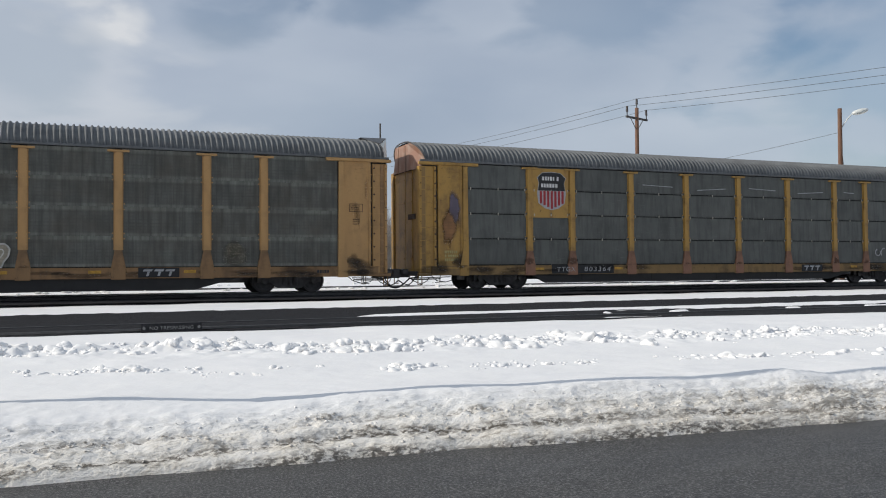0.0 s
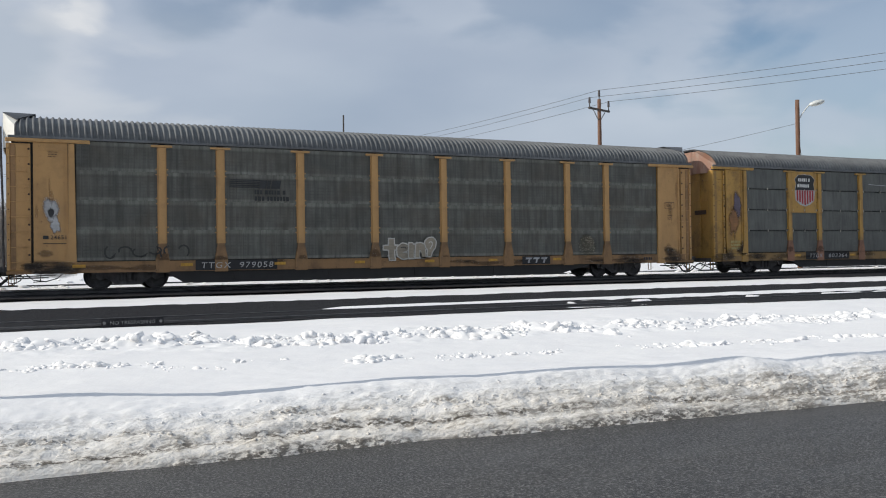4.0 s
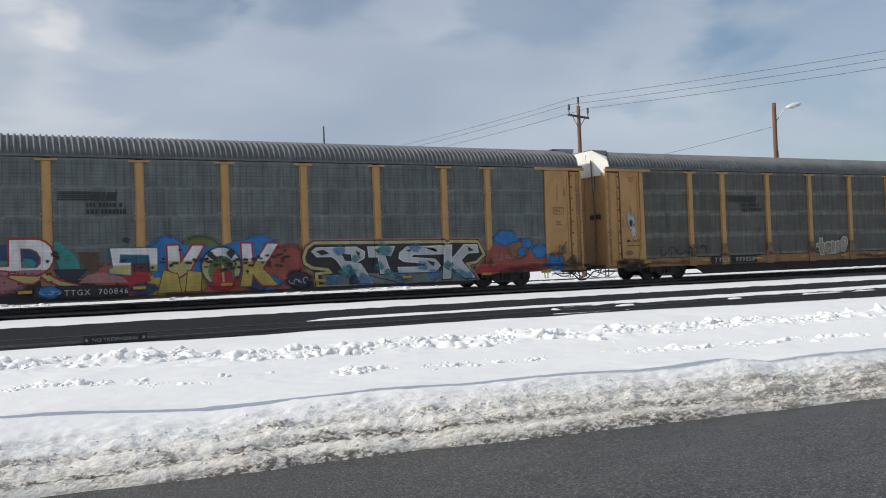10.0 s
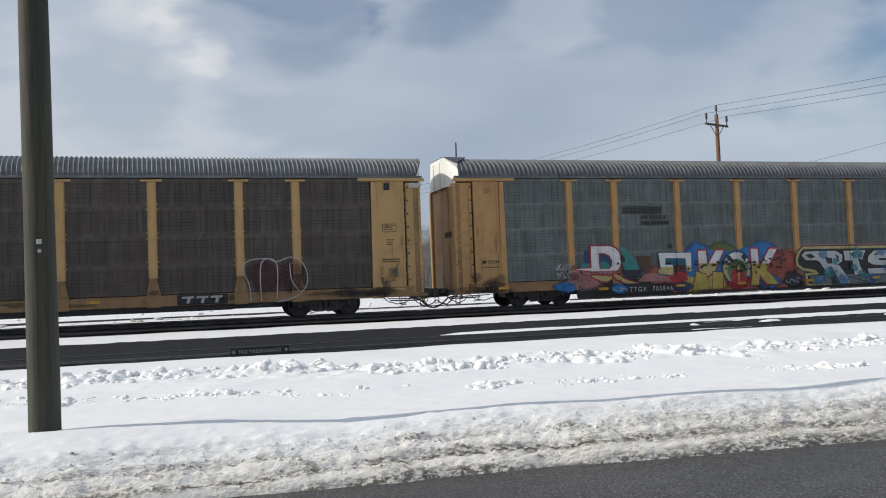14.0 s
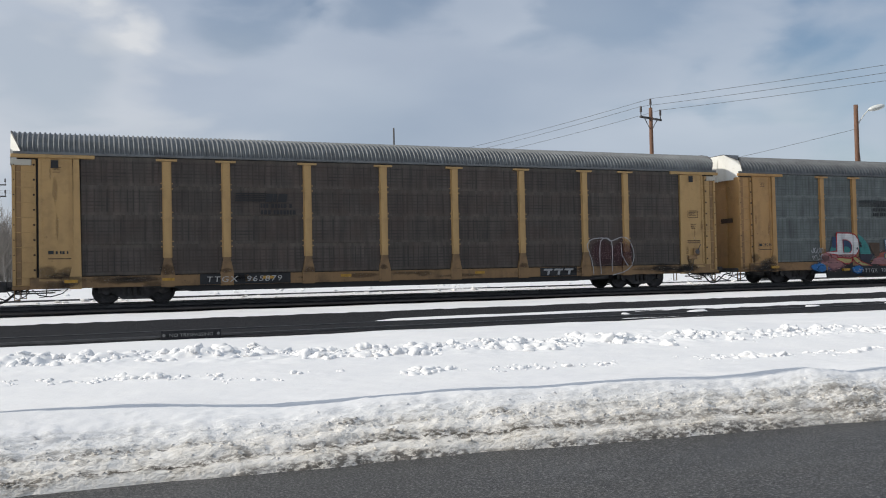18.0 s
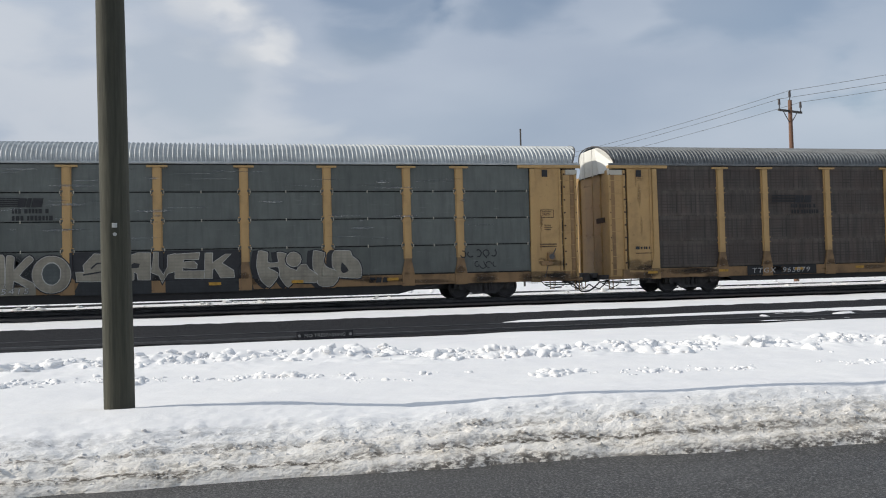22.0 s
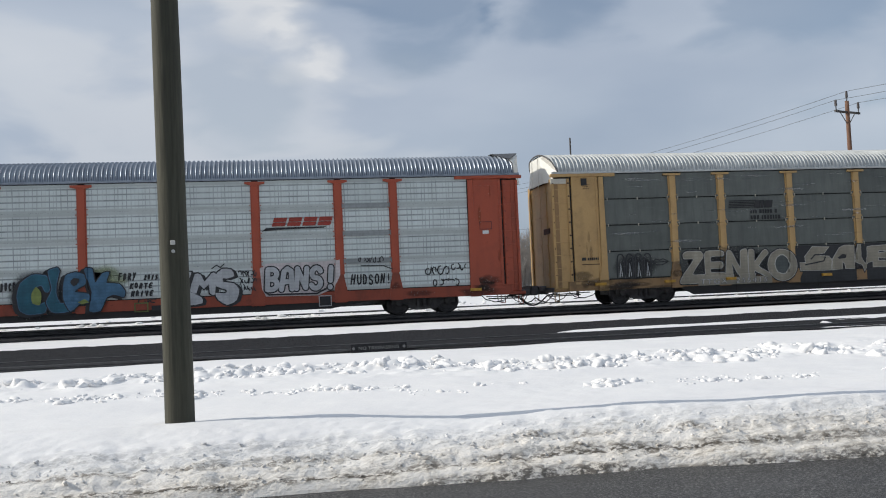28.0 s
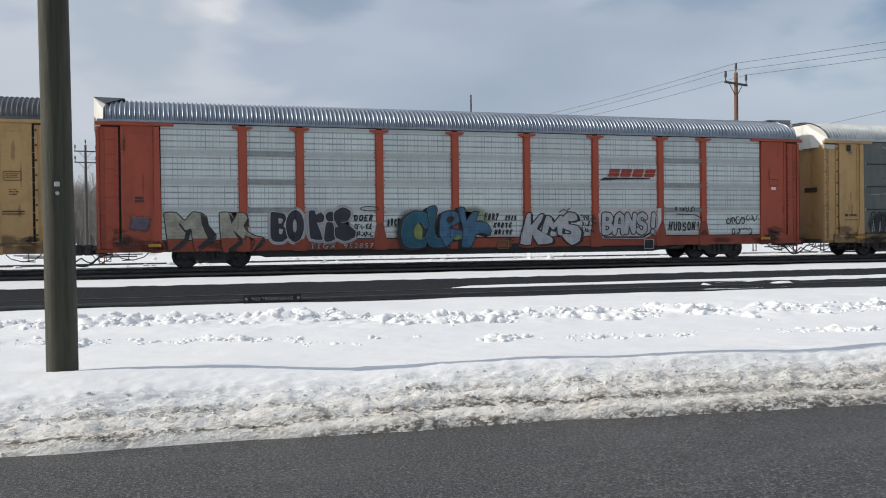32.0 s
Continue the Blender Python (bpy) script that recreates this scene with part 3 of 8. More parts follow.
def snow_height(X, Y):
    d = Y - snow_edge(X)
    crest = np.interp(X, [-3, 0, 2, 4, 8, 14], [1.1, 1.05, 0.86, 0.8, 0.76, 0.7]) + 0.05 * grid_noise(X * 0.5, X * 0, 13)
    u = np.clip(d / crest, 0, 1)
    # swells along the top of the bank
    top = np.interp(X, [-6, -0.65, 0.47, 1.46, 2.24, 3.25, 3.87, 5.05, 5.95, 6.4, 6.94, 7.5, 8.26, 12], [0.44, 0.455, 0.435, 0.375, 0.4, 0.425, 0.405, 0.425, 0.39, 0.41, 0.45, 0.365, 0.4, 0.41])
    top = top + (0.41 - top) * np.clip((d - crest - 0.15) / 0.7, 0, 1)
    z = 0.055 * np.clip(d / 0.06, 0, 1) + (top - 0.055) * (1 - (1 - u) ** 1.25) - 0.06 * np.clip(d - crest, 0, 0.7)
    # ledges where the plough has passed, each with a thin gap at its foot
    warp = d + 0.05 * grid_noise(X * 0.7, X * 0, 21) + 0.025 * grid_noise(X * 2.6, Y * 2, 22)
    for at, rise, seed in ((0.2, 0.05, 24), (0.4, 0.03, 25), (0.62, 0.015, 26)):
        on = np.clip(0.75 + 0.6 * grid_noise(X * 0.55, Y * 0 + seed, seed), 0.1, 1)
        q = np.clip((warp - at) / 0.03, -6, 6)
        z = z + on * rise * (0.5 * np.tanh(q) * np.exp(-np.abs(warp - at) / 0.13)) - 0.016 * on * np.exp(-((warp - at + 0.04) / 0.02) ** 2)
    rough = np.exp(-((d - 0.45) / 0.42) ** 2)
    z = z + rough * (0.014 * fractal(X * 4.0, Y * 8, 31, 4, 0.8) + 0.026 * np.exp(-np.clip(d - 0.3, 0, 9) / 0.2) * np.abs(fractal(X * 5, Y * 15, 33, 3, 0.7)) + 0.016 * np.abs(fractal(X * 14, Y * 24, 37, 2, 0.7)) + 0.012 * np.exp(-np.clip(d - 0.25, 0, 9) / 0.35) * grid_noise(X * 27, Y * 41, 38) - 0.014)
    z = z + (0.008 * fractal(X * 0.7, Y * 0.8, 41, 3) + 0.004 * fractal(X * 5, Y * 6, 47, 2)) * np.clip(d - 0.2, 0, 1)
    z = np.where(d < 0, -0.05, np.maximum(z, -0.05))
    field = 0.47 + 0.03 * fractal(X * 0.35, Y * 0.4, 51, 3) + 0.08 * np.exp(-((Y - clod_row(X, 0)) / 0.7) ** 2) * np.maximum(fractal(X * 2.6, Y * 3.2, 53, 4, 0.6) - 0.1, 0) + 0.05 * np.exp(-((Y - clod_row(X, 1)) / 0.3) ** 2) * np.maximum(fractal(X * 3, Y * 3.6, 55, 4, 0.6) - 0.1, 0)
    field = field + 0.012 * fractal(X * 1.5, Y * 2.0, 58, 3)
    w = np.clip((Y - 9.0) / 3.0, 0, 1)
    z = z * (1 - w) + field * w
    # level ground under the tracks, and the yard behind them
    w2 = np.clip((Y - 13.2) / 1.0, 0, 1)
    z = z * (1 - w2) + (0.458 + 0.012 * fractal(X * 0.8, Y * 0.9, 57, 2)) * w2
    w3 = np.clip((Y - 33.0) / 1.0, 0, 1)
    z = z * (1 - w3) + (0.648 + np.where(Y < 42, 0.012, 0.04) * fractal(X * 0.3, Y * 0.3, 61, 3)) * w3
    z = np.where((Y > 31.5) & (Y <= 33.5), 0.645 + 0.01 * grid_noise(X * 2, Y * 2, 63), z)
    return np.where(Y < 5.0, -0.05, z)


ground = sheet("ground", lines((-900, -60, 70), (-60, -6, 1.5), (-6, 13, 0.036), (13, 27, 0.07), (27, 60, 0.8), (60, 1200, 80)),
               lines((-300, -6, 40), (-6, 5.5, 4), (5.5, 6.0, 0.1), (6.0, 8.4, 0.024), (8.4, 9.4, 0.05), (9.4, 13.9, 0.034), (13.9, 14.2, 0.1), (14.2, 15.2, 0.12), (15.2, 36, 0.7), (36, 120, 6), (120, 1500, 110)),
               snow_height, M_SNOW)
tagged(ground, "snow-covered trackside ground with a dirty ploughed edge", "snow", kind="structure")

road = sheet("road", lines((-120, -10, 10), (-10, 20, 0.5), (20, 160, 10)), lines((-7.5, 7.6, 0.5)),
             lambda X, Y: 0.0 + 0.012 * (1 - (Y / 7.5) ** 2) + 0.004 * grid_noise(X * 0.6, Y * 0.6, 71), M_ASPHALT)
tagged(road, "dark grey worn asphalt road with salt stains", "road", kind="structure")


def ballast(name, y0, y1, z, seed, front):
    def zf(X, Y):
        return z + 0.012 * fractal(X * 4, Y * 4, seed, 2)
    xs = lines((-80, -10, 2), (-10, 45, 0.22), (45, 160, 3))
    ob = sheet(name, xs, lines((y0, y1, (y1 - y0) / 14)), zf, M_BALLAST)
    me = ob.data
    nx = len(xs)
    for i in range(nx):
        n0 = 0.1 * noise.noise((xs[i] * 0.9, 0, seed)) + 0.05 * noise.noise((xs[i] * 4, 1, seed))
        n1 = 0.25 * noise.noise((xs[i] * 0.35, 5, seed)) + 0.1 * noise.noise((xs[i] * 3, 6, seed))
        me.vertices[i].co.y += n0 + float(np.interp(xs[i], *front))
        me.vertices[i].co.z -= 0.05
        me.vertices[len(me.vertices) - nx + i].co.y += n1
        me.vertices[len(me.vertices) - nx + i].co.z -= 0.06
    return tagged(ob, "wet black ballast cleared of snow", "ballast", kind="structure")


ballast("ballast_siding", 15.2, 22.3, 0.52, 5, ([-5, 0, 4, 10, 13, 15.3, 17.8, 25], [0.5, 0.4, 0.2, 0.0, -0.3, -0.65, -0.97, -1.8]))
ballast("ballast_main", 27.5, 31.6, 0.53, 9, ([-5, 5, 17, 27, 35], [0.3, 0.7, 1.3, 0.5, -0.3]))


def rail(y, top, x0=-90, x1=170):
    """Flat-bottomed rail: foot, web and head."""
    foot = [(-0.075, 0), (0.075, 0), (0.075, 0.015), (0.012, 0.035), (0.012, 0.12), (-0.012, 0.12), (-0.012, 0.035), (-0.075, 0.015)]
    head = [(-0.012, 0.12), (0.012, 0.12), (0.036, 0.135), (0.036, 0.165), (0.03, 0.172), (-0.03, 0.172), (-0.036, 0.165), (-0.036, 0.135)]
    ob = new("rail")
    ob.location = (0, y, top - 0.172)
    for name, prof, mat in (("rail_foot", foot, M_RAIL), ("rail_head", head, M_RAILTOP)):
        bm = bmesh.new()
        rings = [[bm.verts.new((x, py, pz)) for py, pz in prof] for x in (x0, x1)]
        n = len(prof)
        for k in range(n):
            bm.faces.new((rings[0][k], rings[0][(k + 1) % n], rings[1][(k + 1) % n], rings[1][k]))
        bm.faces.new(rings[0])
        bm.faces.new(rings[1][::-1])
        bmesh.ops.recalc_face_normals(bm, faces=bm.faces)
        part(name, bm, mat, ob)
    return tagged(ob, "rusty steel rail with a worn bright head", "rail", "rails of the three tracks")


RAIL_Z = 0.67
for y, z in ((15.62, 0.536), (17.05, 0.536), (31.34, RAIL_Z), (32.78, RAIL_Z), (37.7, 0.685), (39.14, 0.685)):
    rail(y, z)

# snow left inside the siding: a strip that widens along the track, and remnants beside a rail
def strip_height(X, Y):
    u = np.clip((X - 5.2) / 15, 0, 1)
    across = (Y - (17.5 - 0.4 * u) - 0.04 * grid_noise(X * 0.8, X * 0, 78)) / (0.17 + 0.36 * u + 0.04 * grid_noise(X * 1.7, X * 0, 79))
    return 0.5 + 0.065 * np.clip((X - 5.0) / 0.8, 0, 1) * np.clip(1.6 - 1.6 * across ** 2, 0, 1) + 0.008 * grid_noise(X * 2, Y * 6, 77)


def remnant_height(X, Y):
    u = np.clip((X - 10) / 10, 0, 1)
    some = np.clip((grid_noise(X * 1.6, X * 0, 83) - 0.42 + 0.3 * u - 0.25 * np.clip((X - 18) / 8, 0, 1)) * 8, 0, 1)
    return 0.485 + 0.07 * some * np.clip(1.5 - ((Y - (16.2 - 0.5 * u)) / 0.1) ** 2, 0, 1)


for height, xs, ys in ((strip_height, lines((5.0, 34, 0.16), (34, 110, 2)), lines((16.3, 18.1, 0.09))), (remnant_height, lines((10.0, 34, 0.12)), lines((15.2, 16.4, 0.06)))):
    tagged(sheet("track_snow", xs, ys, height, M_SNOW), "thin snow left between the rails of the siding", "snow", kind="structure")


# ---------------------------------------------------------------- autorack wagons
HALF = 13.75            # half the length over the end sills
PITCH = 28.53           # coupled length
SIDE = 1.60             # half the width over the screens
TRACK_Y = 32.06
BAY, SHORT = 2.83, 1.94
POSTS = [-2.5 * BAY - SHORT, -2.5 * BAY, -1.5 * BAY, -0.5 * BAY, 0.5 * BAY, 1.5 * BAY, 2.5 * BAY, 2.5 * BAY + SHORT]
SEAMS = [0.95, 1.96, 2.93, 3.90, 4.84]
EAVE = 4.94


PLATED = "ABF"          # wagons whose roof ends in a smooth plate


def roof_profile(a, h=0.77, inset=0.03):
    """A point of the roof's arch, by its angle from the near eave."""
    return -(SIDE - inset) * math.copysign(abs(math.cos(a)) ** 0.86, math.cos(a)), EAVE + h * math.sin(a) ** 0.92


def roof_end(a, plated):
    """How far the ribbed sheets reach at that angle."""
    k = math.sin(a)
    if plated:
        return 13.42 - 0.48 * min(1.0, max(0.0, (k - 0.55) / 0.4))
    return 13.4 + 0.36 * min(1.0, k / 0.92)


RIBS = {"A": 0.19, "B": 0.19, "U": 0.19}    # spacing of the roof ribs; 0.152 on the other wagons


def roof_mesh(name, mat, plated, period, sharp):
    """Arched roof of pressed ribs, with depth, cut on the slant at both ends."""
    shape = (0, 0, 0, 0.1, 0.4, 0.8, 1, 0.8, 0.4, 0.1) if sharp else (0, 0, 0, 0, 0.1, 0.8, 1, 1, 0.8, 0.1)
    per = len(shape)
    half = 13.78
    n = int(2 * half / period) * per
    prof = [(*roof_profile(math.pi * i / 18), math.pi * i / 18) for i in range(19)]
    co, fa = [], []
    for i in range(n + 1):
        x = -half + 2 * half * i / n
        h = 0.06 * shape[i % per]
        for y, z, a in prof:
            e = roof_end(a, plated)
            co.append((max(-e, min(e, x)), y + h * -math.cos(a), z + h * math.sin(a)))
    m = len(prof)
    for i in range(n):
        for j in range(m - 1):
            a = i * m + j
            if len({co[k][0] for k in (a, a + m, a + m + 1, a + 1)}) > 1:
                fa.append((a, a + m, a + m + 1, a + 1))
    me = bpy.data.meshes.new(name)
    me.from_pydata(co, [], fa)
    me.materials.append(mat)
    me.update(calc_edges=True)
    me.validate()
    for p in me.polygons:
        p.use_smooth = True
    return me


FRONT_X = 13.8


def hood_bm(s):
    """Smooth plate over the end of the roof: flat along the ridge, a triangle folded down on each side."""
    bm = bmesh.new()
    tz = EAVE + 0.845
    f = [bm.verts.new((s * FRONT_X, sy * 0.84, 5.775)) for sy in (-1, 1)]
    t = [bm.verts.new((s * 12.84, sy * 0.68, tz)) for sy in (-1, 1)]
    m = [bm.verts.new((s * 13.4, sy * 1.3, EAVE + 0.56)) for sy in (-1, 1)]
    fs = [bm.faces.new((f[0], f[1], t[1], t[0])), bm.faces.new((f[0], t[0], m[0])), bm.faces.new((f[1], m[1], t[1]))]
    bmesh.ops.recalc_face_normals(bm, faces=fs)
    bmesh.ops.solidify(bm, geom=fs, thickness=0.025)
    return bm


def gable_bm(s, plated):
    """End bonnet under the roof: a flat front and two cheeks folded back to the roof's edge."""
    bm = bmesh.new()
    fs = []
    low = 4.6
    fy, fz = (0.84, 5.755) if plated else (0.6, 5.64)
    front = [bm.verts.new((s * (FRONT_X - 0.005), y, z)) for y, z in ((-fy, fz), (fy, fz), (1.0, low), (-1.0, low))]
    fs.append(bm.faces.new(front))
    for top, foot, sy in ((front[0], front[3], 1), (front[1], front[2], -1)):
        arc = []
        for d in ((40, 20, 0) if plated else (62, 45, 30, 15, 0)):
            y, z = roof_profile(radians(d), 0.79, 0.04)
            arc.append(bm.verts.new((s * (roof_end(radians(d), plated) + 0.01), sy * y, z)))
        base = bm.verts.new((s * 13.52, sy * -1.5, low))
        ring = [top] + arc + [base, foot]
        for a, b in zip(ring[1:-1], ring[2:]):
            fs.append(bm.faces.new((top, a, b)))
    bmesh.ops.recalc_face_normals(bm, faces=fs)
    bmesh.ops.solidify(bm, geom=fs, thickness=0.02)
    for y in (-0.4, 0.4):
        a, b = sorted((s * FRONT_X, s * (FRONT_X + 0.02)))
        box(bm, a, b, y - 0.012, y + 0.012, 4.55, 5.6)
    return bm


def end_door_bm(s):
    """Folding end doors: leaves with vertical seams and a rounded corner; s is the end's sign."""
    bm = bmesh.new()
    xs = HALF - (0.10 if s < 0 else 0.17)
    for y0, y1, dx in ((-1.46, -0.75, 0.03), (-0.74, -0.02, 0.0), (0.02, 0.74, 0.0), (0.75, 1.46, 0.03)):
        a, b = s * (xs - dx), s * (xs - dx - 0.06)
        bevel_box(bm, min(a, b), max(a, b), y0, y1, 0.72, 4.62, 0.012)
        for z in (1.2, 2.3, 3.4, 4.3):
            c, e = s * (xs - dx), s * (xs - dx + 0.025)
            box(bm, min(c, e), max(c, e), y0 + 0.06, y1 - 0.06, z - 0.03, z + 0.03)
    return bm


CORNER = {-1: 13.70, 1: 13.57}      # outer edge of the corner casings


def corner_bm(s):
    """Corner casing with a flange along each edge."""
    bm = bmesh.new()
    x0, x1 = sorted((s * 13.0, s * CORNER[s]))
    bevel_box(bm, x0, x1, -SIDE + 0.02, -SIDE + 0.3, 0.66, 4.7, 0.02)
    for x in (x0 + 0.055, x1 - 0.055):
        box(bm, x - 0.045, x + 0.045, -SIDE - 0.03, -SIDE + 0.02, 0.68, 4.68)
    return bm


def bolt_mesh(r, mat):
    """A bolt head standing off a flange."""
    bm = bmesh.new()
    rod(bm, (0, -0.028, 0), (0, -0.055, 0), r, 7)
    return mesh_of(bm, "bolt", mat)


def rung_bm():
    """One grab rung across the corner casing, with a bolted foot at both ends."""
    bm = bmesh.new()
    rod(bm, (-0.3, -0.07, 0), (0.3, -0.07, 0), 0.01, 6)
    for x in (-0.3, 0.3):
        rod(bm, (x, -0.01, 0), (x, -0.08, 0), 0.022, 6)
    return bm


def side_panel_bm(s):
    """End bay of the side: framed door plate with a raised rim."""
    bm = bmesh.new()
    x0, x1 = sorted((s * 11.92, s * 12.93))
    bevel_box(bm, x0, x1, -SIDE, -SIDE + 0.06, 0.8, 4.76, 0.01)
    for a, b in ((x0, x0 + 0.09), (x1 - 0.09, x1)):
        box(bm, a, b, -SIDE - 0.025, -SIDE, 0.95, 4.7)
    box(bm, x0 + 0.09, x1 - 0.09, -SIDE - 0.02, -SIDE, 4.5, 4.56)
    prism(bm, [(x0, 0.8), (x0, 1.35), (x0 + 0.2, 1.35), (x1 - 0.25, 0.95), (x1, 0.8)], -SIDE - 0.05, -SIDE - 0.004)
    return bm


def post_mesh(mat):
    """Side post of folded plate, spreading at the foot, with a cap plate."""
    bm = bmesh.new()
    y0, y1 = -SIDE - 0.075, -SIDE + 0.03
    prism(bm, [(0.11, 1.5), (0.11, 4.72), (-0.11, 4.72), (-0.11, 1.5)], y0, y1)
    for e in (-1, 1):
        a, b = sorted((e * 0.11, e * 0.15))
        box(bm, a, b, -SIDE - 0.03, -SIDE + 0.03, 1.5, 4.72)
        for z in SEAMS[1:4]:
            for dz in (-0.09, 0.09):
                rod(bm, (e * 0.18, -SIDE - 0.012, z + dz), (e * 0.18, -SIDE - 0.035, z + dz), 0.024, 6)
    prism(bm, [(-0.34, 4.80), (-0.34, 4.735), (-0.13, 4.68 if mat == ORANGE else 4.728), (0.13, 4.68 if mat == ORANGE else 4.728), (0.34, 4.735), (0.34, 4.80)], y0 - 0.015, y1)
    return mesh_of(bm, "post", mat)


def gusset_mesh(mat):
    """Spreading foot of a side post."""
    bm = bmesh.new()
    prism(bm, [(-0.22, 0.53), (0.22, 0.53), (0.22, 0.96), (0.115, 1.5), (-0.115, 1.5), (-0.22, 0.96)], -SIDE - 0.074, -SIDE + 0.03)
    prism(bm, [(-0.2, 0.99), (0.2, 0.99), (0.12, 1.4), (-0.12, 1.4)], -SIDE - 0.079, -SIDE - 0.07)
    return mesh_of(bm, "post_foot", mat)


def screen_mesh(w, h, mat, hem):
    """One side sheet: flat plate with turned hems along its edges."""
    bm = bmesh.new()
    bevel_box(bm, -w / 2, w / 2, -0.008, 0.008, -h / 2, h / 2, 0.004)
    if hem:
        box(bm, -w / 2, w / 2, -0.022, -0.008, -h / 2, -h / 2 + 0.035)
        for x in (-w * 0.5 + 0.03, 0, w * 0.5 - 0.03):
            box(bm, x - 0.025, x + 0.025, -0.035, -0.008, -h / 2 - 0.02, -h / 2 + 0.06)
    return mesh_of(bm, "screen_panel", mat)


def bogie_frame_mesh():
    bm = bmesh.new()
    for sy in (-1, 1):
        y0, y1 = sorted((sy * 0.93, sy * 1.05))
        prism(bm, [(-1.15, 0.36), (-1.15, 0.56), (-0.62, 0.62), (-0.45, 0.82), (0.45, 0.82), (0.62, 0.62), (1.15, 0.56), (1.15, 0.36), (0.7, 0.36), (0.42, 0.16), (-0.42, 0.16), (-0.7, 0.36)], y0, y1)
        for sx in (-1, 1):
            rod(bm, (sx * 0.89, sy * 1.04, 0.44), (sx * 0.89, sy * 1.13, 0.44), 0.13, 12)
        for dx in (-0.2, 0, 0.2):
            rod(bm, (dx, sy * 1.07, 0.26), (dx, sy * 1.07, 0.56), 0.075, 8)
    box(bm, -0.24, 0.24, -0.95, 0.95, 0.45, 0.72)
    for sx in (-1, 1):
        box(bm, sx * 0.42 - 0.04, sx * 0.42 + 0.04, -0.9, 0.9, 0.3, 0.4)
    return mesh_of(bm, "bogie_frame", M_BLACK)


def wheelset_mesh():
    bm = bmesh.new()
    n = 28
    prof = [(0.02, 0.09), (0.02, 0.05), (0.16, 0.03), (0.34, 0.06), (0.36, 0.09), (0.42, 0.08), (0.425, -0.02), (0.45, -0.035), (0.45, -0.06), (0.36, -0.06), (0.34, -0.02), (0.16, -0.01), (0.02, -0.03)]
    for sy in (-1, 1):
        rings = []
        for i in range(n):
            a = 2 * math.pi * i / n
            rings.append([bm.verts.new((r * math.cos(a), sy * (0.76 + d), r * math.sin(a))) for r, d in prof])
        for i in range(n):
            for j in range(len(prof) - 1):
                bm.faces.new((rings[i][j], rings[i][j + 1], rings[(i + 1) % n][j + 1], rings[(i + 1) % n][j]))
        for k in range(4):
            a = 2 * math.pi * k / 4 + 0.3
            rod(bm, (0.25 * math.cos(a), sy * 0.78, 0.25 * math.sin(a)), (0.25 * math.cos(a), sy * 0.83, 0.25 * math.sin(a)), 0.035, 6)
    rod(bm, (0, -1.0, 0), (0, 1.0, 0), 0.085, 10)
    bmesh.ops.recalc_face_normals(bm, faces=bm.faces)
    return mesh_of(bm, "wheelset", M_WHEEL)


CAP_PAINT = painted("chalky_white_paint", (0.5, 0.47, 0.4), (0.3, 0.22, 0.13), 0.7, 0.8)
SILL_DARK = painted("sooty_black_sill", (0.03, 0.028, 0.027), (0.016, 0.015, 0.015), 0.75, 0.6)
ROOF_HOOD = plain("dull_grey_sheet", (0.085, 0.09, 0.098), 0.5, 0.2, 0.3, 1.5)


def latch_mesh():
    """Small clip that holds two sheets together across their seam."""
    bm = bmesh.new()
    bevel_box(bm, -0.018, 0.018, -0.02, 0.0, -0.05, 0.045, 0.006)
    return mesh_of(bm, "latch", CAP_PAINT)


LATCH_ME = latch_mesh()
BOGIE_ME, WHEEL_ME = bogie_frame_mesh(), wheelset_mesh()
WHEELSETS = []
BOGIE_X, AXLE_X, WHEEL_R = 10.05, 0.89, 0.42
BAYS = [(-11.68, POSTS[0] - 0.11)] + [(a + 0.11, b - 0.11) for a, b in zip(POSTS, POSTS[1:])] + [(POSTS[-1] + 0.11, 11.68)]
CARS = {}
GIRDER = {"U": 0.22, "A": 0.17, "B": 0.2, "C": 0.36, "D": 0.25, "F": 0.33, "G": 0.3}   # underside of the side girders
REFLECTORS = {"A": (-11.61, -8.24, -5.03, -2.05, 0.78, 3.52, 6.51), "B": (-11.89, -7.76, -4.34, -1.48, 1.9, 5.34, 8.79, 11.6), "C": (-12.0, -9.0, -5.67, -2.89, 2.38),
              "D": (-12.01, -9.32, -6.89, -2.93, 0.41, 3.16, 6.49), "F": (-11.9, 11.85), "U": (-8.6, -4.9, 8.2), "G": (-12.0, 8.2, 11.6)}


def sill_bm(low=0.56):
    """Side sill channel in lengths between the posts."""
    bm = bmesh.new()
    bevel_box(bm, -13.2, 13.2, -SIDE - 0.045, -SIDE + 0.1, low, 0.92, 0.012)
    box(bm, -13.2, 13.2, -SIDE - 0.065, -SIDE - 0.045, 0.88, 0.92)
    box(bm, -13.2, 13.2, -SIDE - 0.065, -SIDE - 0.045, low, low + 0.04)
    return bm


